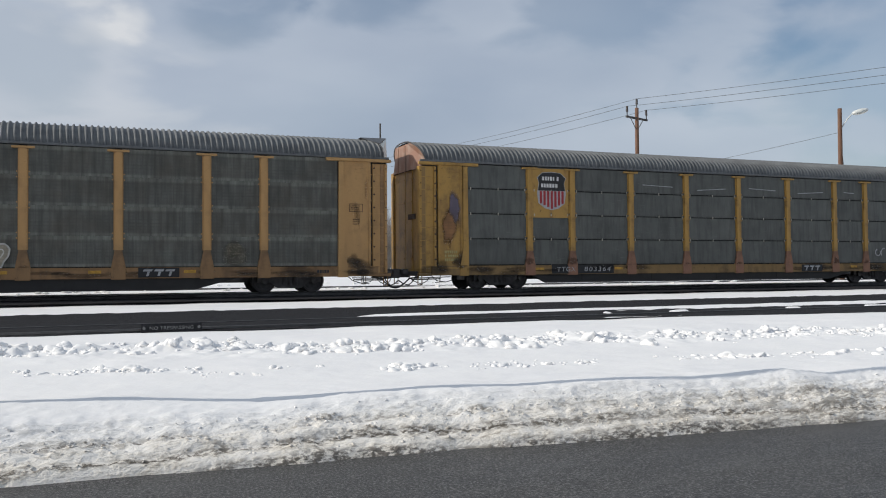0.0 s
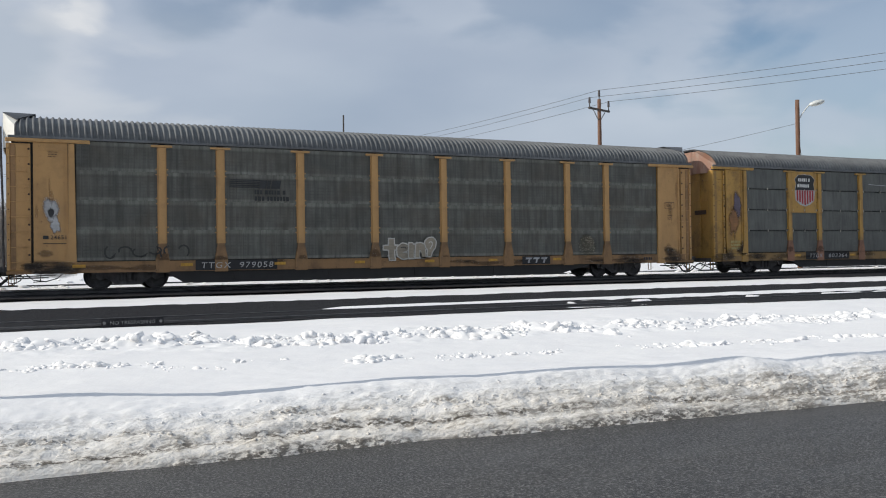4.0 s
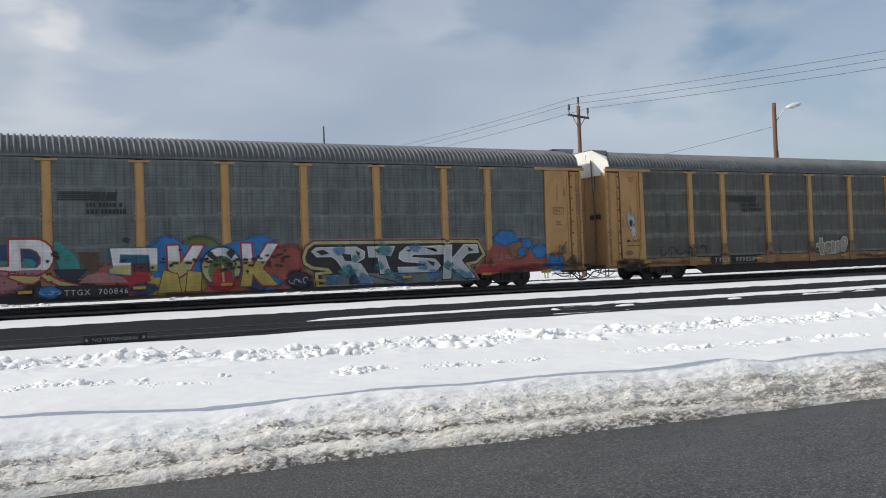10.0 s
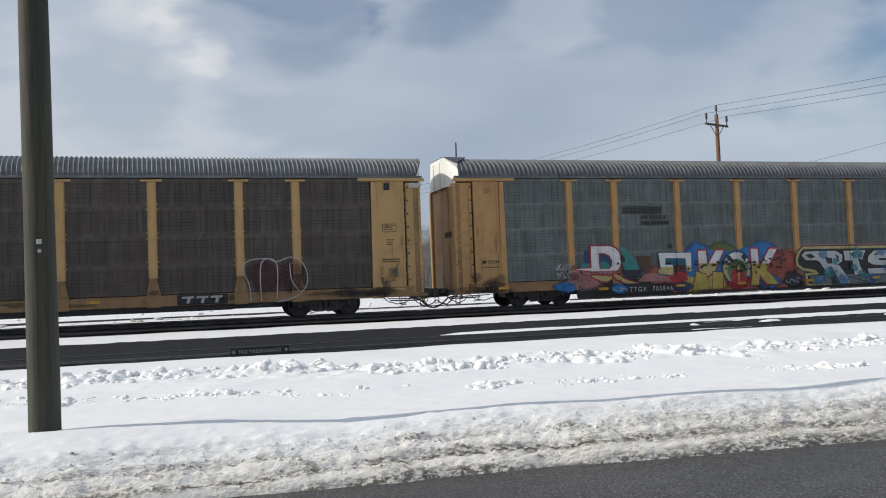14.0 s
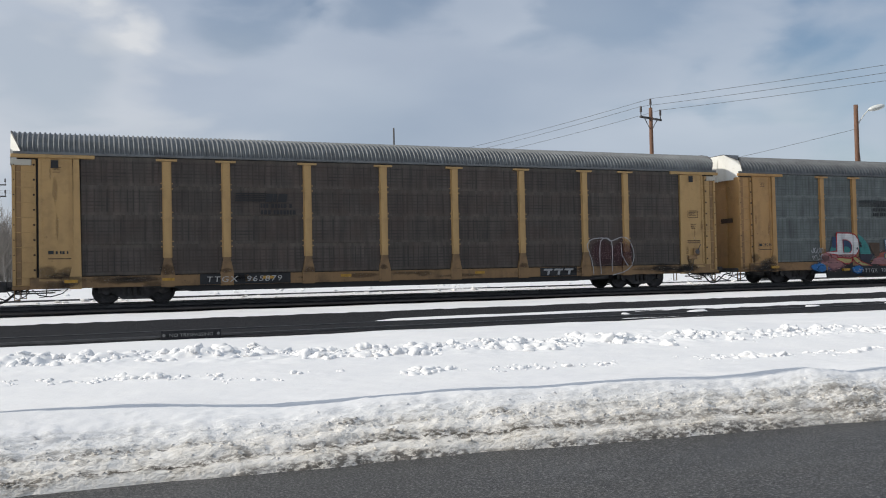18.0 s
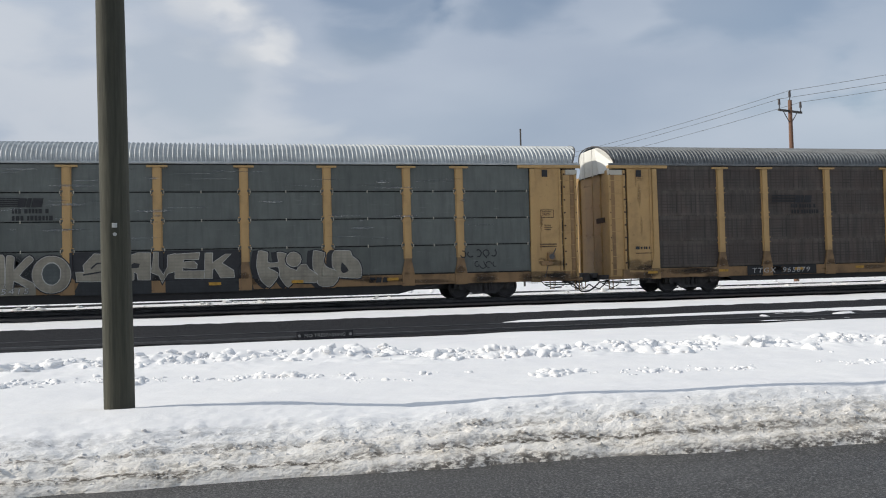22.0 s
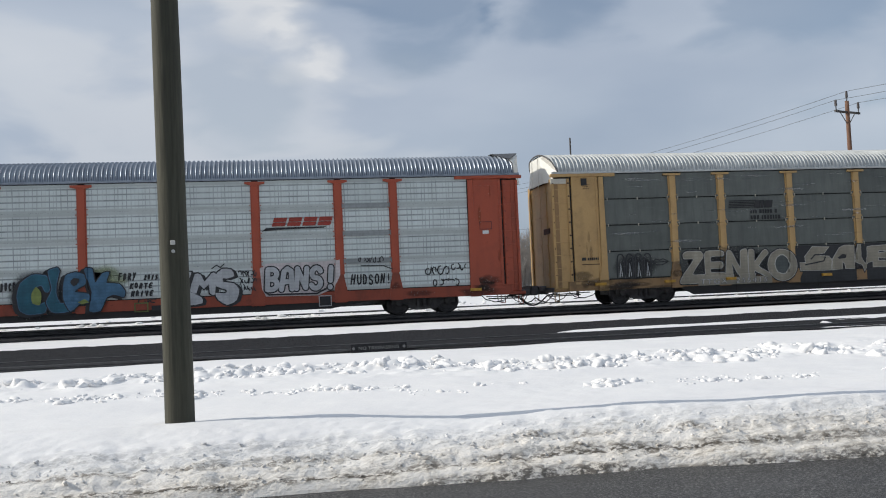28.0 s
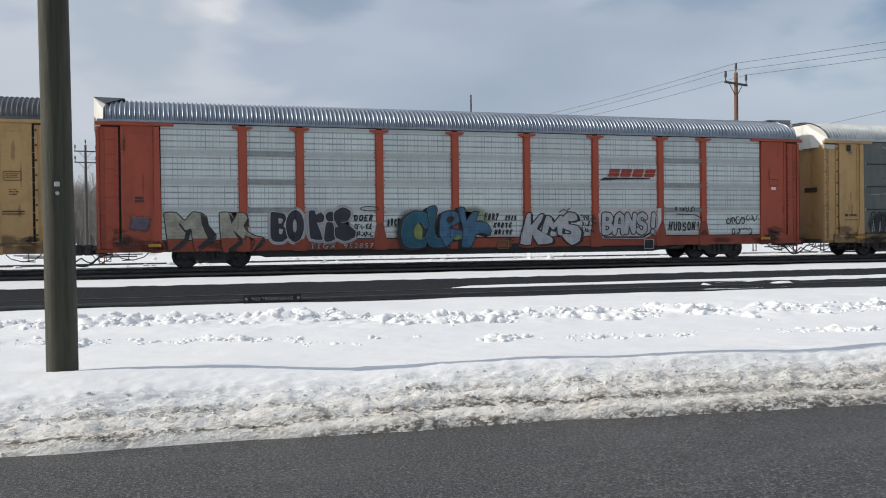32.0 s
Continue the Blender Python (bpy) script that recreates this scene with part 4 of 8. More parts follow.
def autorack(name, rank, paint, dirty, screen, roof, label, smooth, end_white):
    car = new("autorack_wagon")
    tagged(car, label, "freight wagon", "wagons of the train")
    CARS[name] = car
    # solid box; its near-black colour stands for the shade inside, behind the gaps
    b = bmesh.new()
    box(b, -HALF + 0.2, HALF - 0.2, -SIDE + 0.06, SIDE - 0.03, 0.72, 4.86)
    part("interior_dark_box", b, M_INNER, car)
    b = bmesh.new()
    bevel_box(b, -HALF + 0.25, HALF - 0.25, SIDE - 0.03, SIDE, 0.6, 4.86, 0.01)
    part("far_side", b, screen, car)
    b = bmesh.new()
    box(b, -11.3, 11.3, -0.38, 0.38, 0.36, 0.7)
    box(b, -HALF, -11.31, -0.38, 0.38, 0.54, 0.7)
    box(b, 11.31, HALF, -0.38, 0.38, 0.54, 0.7)
    box(b, -8.2, 8.2, -SIDE + 0.12, SIDE - 0.12, 0.42, 0.56)
    box(b, -HALF, HALF, -SIDE + 0.14, SIDE - 0.1, 0.56, 0.72)
    for x in (-6.0, -2.1, 1.8, 5.6):
        box(b, x - 0.06, x + 0.06, -SIDE + 0.12, SIDE - 0.1, 0.38, 0.56)
    part("underframe", b, M_BLACK, car)
    part("side_sill", sill_bm(), dirty, car)
    b = bmesh.new()
    low = GIRDER[name]
    if name == "B":
        prism(b, [(-8.95, 0.88), (-8.8, 0.2), (8.2, 0.2), (8.35, 0.88)], -SIDE - 0.0665, -SIDE + 0.02)
    else:
        prism(b, [(-9.0, 0.57), (-8.3, low), (6.7, low), (8.2, 0.57)], -SIDE + 0.0, -SIDE + 0.1)
        for x in (-6.6, -3.2, 0.2, 3.6):
            box(b, x - 0.03, x + 0.03, -SIDE - 0.02, -SIDE - 0.0, low + 0.03, 0.55)
    part("side_girder", b, SILL_DARK, car, "deep black girder under the side")
    b = bmesh.new()
    bevel_box(b, -HALF + 0.1, HALF - 0.1, -SIDE - 0.03, -SIDE + 0.05, 4.86, 4.95, 0.012)
    part("roof_rail", b, roof, car)
    plated = name in PLATED
    part("roof", roof_mesh("roof", roof, plated, RIBS.get(name, 0.152), name == "F"), roof, car)
    pm = post_mesh(paint)
    gm = gusset_mesh(RUST if name == "U" else dirty)
    for x in POSTS:
        part("post", pm, paint, car).location.x = x
        part("post_foot", gm, dirty, car).location.x = x
    meshes = {}
    bolts = [bolt_mesh(r, dirty if name == "F" else BOLT_RUST) for r in (0.036, 0.02)]
    rung_me = mesh_of(rung_bm(), "rung", paint)
    for i, (x0, x1) in enumerate(BAYS):
        w = x1 - x0
        for k in range(4):
            h = SEAMS[k + 1] - SEAMS[k] - (0.034 if smooth else 0.002)
            key = (round(w, 2), round(h, 2))
            if key not in meshes:
                meshes[key] = screen_mesh(w, h, screen, smooth)
            ob = part("screen_panel", meshes[key], screen, car)
            ob.location = ((x0 + x1) / 2, -SIDE + 0.012, (SEAMS[k] + SEAMS[k + 1]) / 2)
            ob.rotation_euler = (radians(-1.0 if smooth else -0.1), 0, 0)
            if smooth and k:
                for u in (-w / 2 + 0.1, 0.0, w / 2 - 0.1):
                    part("latch", LATCH_ME, CAP_PAINT, car).location = ((x0 + x1) / 2 + u, -SIDE - 0.02, SEAMS[k])
    for s in (-1, 1):
        b = bmesh.new()
        prism(b, [(s * 11.68, 0.53), (s * 11.68, 0.96), (s * 11.72, 4.72), (s * 11.90, 4.72), (s * 11.92, 1.45), (s * 12.04, 0.9), (s * 12.04, 0.53)], -SIDE - 0.07, -SIDE + 0.03)
        part("end_post", b, paint, car)
        part("end_panel", side_panel_bm(s), paint, car)
        part("corner_casing", corner_bm(s), paint, car)
        for me, x in zip(bolts, (s * 13.055, s * (CORNER[s] - 0.06))):
            for k in range(8):
                part("bolt", me, BOLT_RUST, car).location = (x, -SIDE, 1.16 + 0.48 * k)
        b = bmesh.new()
        x0, x1 = sorted((s * (CORNER[s] - 0.27), s * (CORNER[s] - 0.11)))
        bevel_box(b, x0, x1, -SIDE + 0.004, -SIDE + 0.1, 0.7, 4.66, 0.01)
        part("corner_channel", b, dirty, car)
        b = bmesh.new()
        bevel_box(b, min(s * 13.06, s * 13.7), max(s * 13.06, s * 13.7), SIDE - 0.3, SIDE - 0.035, 0.66, 4.7, 0.02)
        part("corner_casing", b, paint, car)
        if name == "A" and s < 0:
            b = bmesh.new()
            tube(b, [(-13.8, -0.95, 0.62), (-13.82, -0.93, 1.6), (-13.82, -0.96, 2.9), (-13.86, -0.9, 4.3), (-13.87, -0.86, 5.3)], 0.035)
            part("brake_pipe", b, M_BLACK, car)
        b = bmesh.new()
        bevel_box(b, min(s * 13.66, s * 13.7), max(s * 13.66, s * 13.7), -1.15, -0.4, 2.72, 2.92, 0.01)
        part("door_latch", b, BOLT_RUST, car)
        if s > 0 and name in "BCD":
            b = bmesh.new()
            bevel_box(b, 12.05, 12.5, -SIDE - 0.1, -SIDE - 0.03, 1.14, 1.3, 0.012)
            bevel_box(b, 12.3, 12.62, -SIDE - 0.13, -SIDE - 0.03, 1.3, 1.62, 0.03)
            part("brake_box", b, dirty, car)
            b = bmesh.new()
            rod(b, (12.46, -SIDE - 0.13, 1.46), (12.46, -SIDE - 0.17, 1.46), 0.1, 12)
            rod(b, (12.46, -SIDE - 0.16, 1.46), (12.62, -SIDE - 0.16, 1.76), 0.018, 6)
            tube(b, [(12.38, -SIDE - 0.09, 1.3), (12.3, -SIDE - 0.08, 1.05), (12.2, -SIDE - 0.08, 0.7)], 0.014, 5)
            part("hand_brake", b, M_BLACK, car)
        for k in range(8):
            part("rung", rung_me, dirty, car).location = (s * (CORNER[s] - 0.36), -SIDE, 0.92 + 0.48 * k)
        if name in "CD":
            b = bmesh.new()
            bevel_box(b, min(s * 13.12, s * (CORNER[s] + 0.01)), max(s * 13.12, s * (CORNER[s] + 0.01)), -SIDE - 0.036, -SIDE + 0.05, 4.5, 4.69, 0.01)
            part("casing_cap", b, CAP_PAINT, car, "chalky white painted cap")
        b = bmesh.new()
        x0, x1 = sorted((s * 11.25, s * 13.72))
        bevel_box(b, x0, x1, -SIDE - 0.06, -SIDE + 0.05, 4.745, 4.86, 0.015)
        part("cantrail", b, paint, car)
        if plated:
            part("roof_hood", hood_bm(s), ROOF_HOOD, car)
        for turn in ((0, 12, 25, 38), (180, 168, 155, 142)) if plated else (range(0, 181, 12),):
            b = bmesh.new()
            tube(b, [(s * (roof_end(radians(d), plated) + 0.012), *roof_profile(radians(d), 0.82, 0.0)) for d in turn], 0.028, 6)
            part("roof_trim", b, M_BLACK, car)
        part("gable", gable_bm(s, plated), end_white, car)
        part("end_door", end_door_bm(s), paint, car)
        b = bmesh.new()
        x0, x1 = sorted((s * 13.2, s * 13.72))
        bevel_box(b, x0, x1, -SIDE + 0.02, SIDE - 0.02, 0.54, 0.66, 0.02)
        for y in (-1.35, 1.35):
            xa, xb = sorted((s * 13.5, s * 13.66))
            box(b, xa, xb, y - 0.02, y + 0.02, 0.2, 0.225)
            for xx in (xa, xb):
                box(b, xx - 0.012, xx + 0.012, y - 0.02, y + 0.02, 0.2, 0.55)
        part("end_sill", b, dirty, car)
        b = bmesh.new()
        x0, x1 = sorted((s * 13.5, s * 14.1))
        bevel_box(b, x0, x1, -0.1, 0.1, 0.48, 0.7, 0.03)
        bevel_box(b, min(s * 13.95, s * 14.26), max(s * 13.95, s * 14.26), -0.26, 0.2, 0.46, 0.82, 0.05)
        bevel_box(b, min(s * 13.7, s * 13.95), max(s * 13.7, s * 13.95), -0.45, 0.45, 0.6, 0.8, 0.03)
        part("coupler", b, M_BLACK, car)
        b = bmesh.new()
        tube(b, [(s * 13.3, -0.5, 0.5), (s * 13.7, -0.52, 0.44), (s * 13.92, -0.5, 0.24), (s * 14.1, -0.46, 0.12), (s * 14.26, -0.42, 0.09)], 0.03)
        tube(b, [(s * 13.6, -1.0, 0.56), (s * 13.72, -1.02, 0.36), (s * 13.9, -0.98, 0.2), (s * 14.1, -0.9, 0.26), (s * 14.26, -0.85, 0.38)], 0.022)
        part("air_hose", b, M_RUBBER, car)
        b = bmesh.new()
        tube(b, [(s * 12.1, -1.5, 0.54), (s * 12.25, -1.52, 0.4), (s * 12.6, -1.5, 0.3), (s * 12.95, -1.48, 0.36), (s * 13.15, -1.45, 0.54)], 0.016)
        tube(b, [(s * 13.2, -1.4, 0.5), (s * 13.35, -1.42, 0.33), (s * 13.55, -1.4, 0.24), (s * 13.8, -1.2, 0.36), (s * 13.95, -0.95, 0.55)], 0.016)
        part("brake_hose", b, M_RUBBER, car)
        b = bmesh.new()
        rod(b, (s * 12.3, -1.3, 0.5), (s * 13.75, -1.3, 0.46), 0.02, 5)
        rod(b, (s * 12.5, -0.8, 0.42), (s * 13.7, -0.8, 0.4), 0.025, 5)
        rod(b, (s * 12.75, -1.3, 0.3), (s * 12.72, -1.3, 0.6), 0.016, 5)
        rod(b, (s * 12.55, -1.34, 0.31), (s * 12.95, -1.34, 0.29), 0.016, 5)
        part("brake_rigging", b, M_BLACK, car)
        bogie = part("bogie", BOGIE_ME, M_BLACK, car)
        bogie.location.x = s * BOGIE_X
        for a in (-AXLE_X, AXLE_X):
            w = part("wheelset", WHEEL_ME, M_WHEEL, bogie)
            w.location = (a, 0, WHEEL_R)
            WHEELSETS.append((w, a))
    for x in REFLECTORS[name]:
        b = bmesh.new()
        mid = (0.72 if x < -10 else 0.54) if name == "B" else 0.78
        bevel_box(b, x - 0.2, x + 0.2, -SIDE - (0.165 if name in "BDF" else 0.075), -SIDE - 0.066, mid - 0.05, mid + 0.05, 0.004)
        part("reflector", b, M_REFLECT, car)
    car["rank"] = rank
    return car


autorack("U", 1, YELLOW_UP, YELLOW_UP_DIRTY, SHEET_U, ROOF_DARK, "closed autorack wagon with dark grey steel sheets and faded yellow posts", 1, RUST_END)
autorack("A", 0, OCHRE, OCHRE_DIRTY, SCREEN_A, ROOF_DARK, "autorack wagon with dark green-grey perforated screens and ochre posts", 0, M_WHITE)
autorack("B", -1, OCHRE, OCHRE_DIRTY, SCREEN_B, ROOF_DARK, "autorack wagon with slate screens, its lower half sprayed with bright graffiti", 0, M_WHITE)
autorack("C", -2, OCHRE_PALE, OCHRE_PALE_DIRTY, SCREEN_C, ROOF_MID, "autorack wagon with brown-black perforated screens and ochre posts", 0, M_WHITE)
autorack("D", -3, OCHRE_PALE, OCHRE_PALE_DIRTY, SHEET_D, ROOF_PALE, "autorack wagon with blue-grey sheets, pale roof and silver graffiti letters", 1, M_WHITE)
autorack("F", -4, ORANGE, ORANGE_DIRTY, SCREEN_F, ROOF_BLUE, "orange-red autorack wagon with pale galvanised screens covered in graffiti", 0, M_WHITE)
autorack("G", -5, OCHRE_PALE, OCHRE_PALE_DIRTY, SCREEN_B, ROOF_DARK, "autorack wagon with slate screens and ochre end panels", 0, M_WHITE)


# ---------------------------------------------------------------- paint, stencils and graffiti on the wagons
def spray(name, base, vary=0.3, scale=2.5, soft=False, dense=1.0):
    """Spray paint over perforated screen: blotchy, the rows of holes faintly showing; soft paint thins at its rim."""
    k = Mat(name, 0.65)
    v = k.coord("Object")
    n = k.noise(v, scale, 6, 0.65)
    c = k.mix(k.ramp(n, [(0.3, 0.0), (0.72, 1.0)]), tuple(x * (1 - vary) for x in base), tuple(min(1, x * (1 + vary)) for x in base))
    row = k.ramp(k.math("DIVIDE", k.math("PINGPONG", k.sep(v)[2], 0.057), 0.057), [(0.5, 0.0), (0.85, 0.16)])
    col = k.ramp(k.math("DIVIDE", k.math("PINGPONG", k.sep(v)[0], 0.1), 0.1), [(0.7, 0.0), (0.92, 0.13)])
    c = k.mix(k.mix(1.0, row, col, "LIGHTEN"), c, tuple(x * 0.35 for x in base))
    grime = k.noise(k.coord("Object", (2.2, 2.2, 0.3)), 2.6, 6, 0.65)
    c = k.mix(k.ramp(grime, [(0.45, 0.0), (0.8, 0.45)]), c, tuple(x * 0.45 for x in base))
    k.color(c)
    if soft:
        film = k.node("ShaderNodeAttribute")
        film.attribute_name = "film"
        fade = k.ramp(k.math("ADD", film.outputs["Fac"], k.math("MULTIPLY", k.math("SUBTRACT", k.noise(v, 14, 6, 0.8), 0.5), 0.9)), [(0.1, 0.0), (0.85, dense)])
        k.link(fade, k.b.inputs["Alpha"])
    else:
        SPRAYS[name] = (base, vary, scale, True, dense)
    return k.m


SPRAYS, SOFT = {}, {}


def soft_of(mat):
    """The same paint with a fading rim."""
    if mat.name not in SOFT:
        SOFT[mat.name] = spray("soft_" + mat.name, *SPRAYS[mat.name])
    return SOFT[mat.name]


S_BLACK = spray("spray_black", (0.026, 0.026, 0.029), 0.3)
S_NAVY = spray("spray_navy", (0.03, 0.028, 0.045), 0.3)
S_SILVER = spray("spray_silver", (0.48, 0.5, 0.51), 0.25, 1.2)
S_CHROME = spray("spray_dull_chrome", (0.3, 0.26, 0.2), 0.35, 1.4)
S_WHITE = spray("spray_white", (0.68, 0.67, 0.66), 0.2)
S_RED = spray("spray_red", (0.36, 0.03, 0.035), 0.25)
S_CORAL = spray("spray_coral", (0.3, 0.075, 0.05), 0.35, 1.2)
S_PINK = spray("spray_pink", (0.34, 0.16, 0.16), 0.3, 1.2)
S_YELLOW = spray("spray_yellow", (0.46, 0.35, 0.085), 0.3, 1.5)
S_LEMON = spray("spray_pale_yellow", (0.46, 0.39, 0.16), 0.2)
S_BLUE = spray("spray_blue", (0.025, 0.16, 0.4), 0.3)
S_TEAL = spray("spray_teal", (0.04, 0.22, 0.21), 0.3)
S_DEEP = spray("spray_deep_blue", (0.025, 0.055, 0.12), 0.3)
S_PETROL = spray("spray_petrol", (0.016, 0.1, 0.15), 0.3)
S_STEEL = spray("spray_steel_blue", (0.05, 0.135, 0.23), 0.3)
S_GREEN = spray("spray_olive_green", (0.12, 0.15, 0.045), 0.3)
S_ORANGE = spray("spray_ochre_orange", (0.25, 0.12, 0.045), 0.35)
S_WINE = spray("spray_wine", (0.09, 0.03, 0.034), 0.3, 2.5, False, 0.6)
S_SLATE = spray("spray_slate_grey", (0.17, 0.195, 0.205), 0.35, 1.5)
S_PALE = spray("spray_pale_grey", (0.4, 0.405, 0.41), 0.25)
S_BROWN = spray("faded_brown", (0.09, 0.052, 0.03), 0.25)
S_FADED = spray("faded_black", (0.028, 0.03, 0.032), 0.25)
S_LOGO_RED = spray("logo_red", (0.3, 0.04, 0.025), 0.2)
S_PLATE = spray("plate_black", (0.02, 0.02, 0.022), 0.3)
S_DIMWHITE = spray("weathered_white", (0.5, 0.49, 0.47), 0.25)
S_RIM = spray("spray_dull_white", (0.5, 0.485, 0.44), 0.25)
S_VIOLET = spray("spray_grey_violet", (0.11, 0.09, 0.12), 0.3)


def side_depth(x, z):
    """How far the outer skin of a wagon side stands at a place."""
    if z < 0.935:
        return SIDE + 0.067
    near = min(abs(x - p) for p in POSTS)
    if near < 0.16 or (z < 1.305 and near < 0.225):
        return SIDE + 0.08
    if abs(x) > 11.675:
        return SIDE + (0.055 if z < 1.305 else 0.03)
    return SIDE + 0.022


def islands(bm):
    """One mesh for each connected piece."""
    left, out = set(bm.faces), []
    while left:
        todo, group = [left.pop()], []
        while todo:
            f = todo.pop()
            group.append(f)
            for e in f.edges:
                for g in e.link_faces:
                    if g in left:
                        left.remove(g)
                        todo.append(g)
        b, seen = bmesh.new(), {}
        for f in group:
            for v in f.verts:
                if v not in seen:
                    seen[v] = b.verts.new(v.co)
            b.faces.new([seen[v] for v in f.verts])
        out.append(b)
    bm.free()
    return out


COAT = [0]


def drape(bm, layer, split=None):
    """Lays a flat shape in x, z as a film on the wagon's side, stepping over posts and sill."""
    xs = [v.co.x for v in bm.verts]
    zs = [v.co.z for v in bm.verts]
    x0, x1, z0, z1 = min(xs), max(xs), min(zs), max(zs)
    cuts = [((0, 0, z), (0, 0, 1)) for z in (0.93, 0.94, 1.3, 1.31, split) if z is not None and z0 < z < z1]
    for p in POSTS:
        for d in (-0.165, -0.155, 0.155, 0.165) + ((-0.23, -0.22, 0.22, 0.23) if z0 < 1.3 else ()):
            if x0 < p + d < x1:
                cuts.append(((p + d, 0, 0), (1, 0, 0)))
    for d in (-11.68, -11.67, 11.67, 11.68):
        if x0 < d < x1:
            cuts.append(((d, 0, 0), (1, 0, 0)))
    for co, no in cuts:
        bmesh.ops.bisect_plane(bm, geom=bm.verts[:] + bm.edges[:] + bm.faces[:], plane_co=co, plane_no=no)
    if split is not None:
        for f in bm.faces:
            f.material_index = 1 if f.calc_center_median().z < split else 0
    lift = bm.verts.layers.float.get("lift")
    film = bm.verts.layers.float.get("film")
    if film is None:
        film = bm.verts.layers.float.new("film")
        for v in bm.verts:
            v[film] = 1.0
    COAT[0] = (COAT[0] + 1) % 16
    for v in bm.verts:
        v.co.y = -side_depth(v.co.x, v.co.z) - 0.0045 * layer - 0.00012 * COAT[0] - (v[lift] if lift else 0.0)
    bm.normal_update()
    for f in bm.faces:
        if f.normal.y > 0:
            f.normal_flip()
    return bm


def on_side(car, name, bm, mats, layer, label="", split=None):
    return part(name, drape(bm, layer, split), mats, CARS[car], label)


def polygon(car, name, pts, mat, layer, label="", split=None):
    bm = bmesh.new()
    f = bm.faces.new([bm.verts.new((x, 0, z)) for x, z in pts])
    f.normal_update()
    bmesh.ops.triangulate(bm, faces=[f])
    return on_side(car, name, bm, mat, layer, label, split)


def grown(pts, d):
    """The outline of a polygon pushed outwards by d."""
    if sum(a[0] * b[1] - b[0] * a[1] for a, b in zip(pts, pts[1:] + pts[:1])) < 0:
        pts = pts[::-1]
    out = []
    for i, p in enumerate(pts):
        a, b = Vector(p) - Vector(pts[i - 1]), Vector(pts[(i + 1) % len(pts)]) - Vector(p)
        na, nb = Vector((a.y, -a.x)).normalized(), Vector((b.y, -b.x)).normalized()
        m = (na + nb).normalized()
        out.append(tuple(Vector(p) + m * d / max(0.5, m.dot(na))))
    return out


def painted_shape(car, pts, coats, layer, split=None):
    """A sprayed form in coats (rim width, material) from the back to the front."""
    for i, (d, mat) in enumerate(coats):
        polygon(car, "graffiti_letter", grown(pts, d), mat, layer + i, "", split if isinstance(mat, list) else None)


def rounded(pts, n=3):
    """A closed outline with its corners softened."""
    out = []
    m = len(pts)
    for i in range(m):
        p = [Vector(pts[(i + k) % m]) for k in (-1, 0, 1, 2)]
        for j in range(n):
            t = j / n
            out.append(tuple(0.5 * (2 * p[1] + 0.6 * (p[2] - p[0]) * t + (1.2 * p[0] - 4.2 * p[1] + 3.6 * p[2] - 0.6 * p[3]) * t * t + (2.2 * p[1] - 0.6 * p[0] - 2.2 * p[2] + 0.6 * p[3]) * t ** 3)))
    return out


def blob(car, cx, cz, rx, rz, mat, layer, seed=0, wob=0.25, label="", name="graffiti_patch"):
    """A sprayed patch that thins out towards its rim."""
    bm = bmesh.new()
    film = bm.verts.layers.float.new("film")
    rings = []
    for k, dens in ((0.6, 1.0), (1.14, 0.0)):
        ring = []
        for i in range(26):
            a = 2 * math.pi * i / 26
            r = k * (1 + wob * noise.noise((math.cos(a) * 1.4 + seed * 3.7, math.sin(a) * 1.4, seed)))
            v = bm.verts.new((cx + rx * r * math.cos(a), 0, cz + rz * r * math.sin(a)))
            v[film] = dens
            ring.append(v)
        rings.append(ring)
    bm.faces.new(rings[0])
    for i in range(26):
        bm.faces.new((rings[0][i], rings[0][(i + 1) % 26], rings[1][(i + 1) % 26], rings[1][i]))
    bm.normal_update()
    bmesh.ops.triangulate(bm, faces=bm.faces[:])
    return on_side(car, name, bm, soft_of(mat), layer, label)


def ribbon(car, name, pts, width, mat, layer, label=""):
    """A stroke of even width along a line."""
    bm = bmesh.new()
    prev = None
    for i, p in enumerate(pts):
        a = Vector(p) - Vector(pts[i - 1]) if i else Vector(pts[1]) - Vector(p)
        c = Vector(pts[i + 1]) - Vector(p) if i + 1 < len(pts) else a
        t = a.normalized() + c.normalized()
        t = t.normalized() if t.length > 0.2 else a.normalized()
        n = Vector((-t.y, t.x)) * width / 2 / max(0.55, abs(t.dot(a.normalized())))
        pair = [bm.verts.new((p[0] + s * n.x, 0, p[1] + s * n.y)) for s in (1, -1)]
        if prev:
            bm.faces.new((prev[0], pair[0], pair[1], prev[1]))
        prev = pair
    return on_side(car, name, bm, mat, layer, label)


def curved(pts, n=4):
    """A smooth line through the points."""
    out = []
    for i in range(len(pts) - 1):
        p = [Vector(pts[min(max(i + k, 0), len(pts) - 1)]) for k in (-1, 0, 1, 2)]
        for j in range(n):
            t = j / n
            out.append(tuple(0.5 * (2 * p[1] + (p[2] - p[0]) * t + (2 * p[0] - 5 * p[1] + 4 * p[2] - p[3]) * t * t + (3 * p[1] - p[0] - 3 * p[2] + p[3]) * t ** 3)))
    return out + [tuple(pts[-1])]


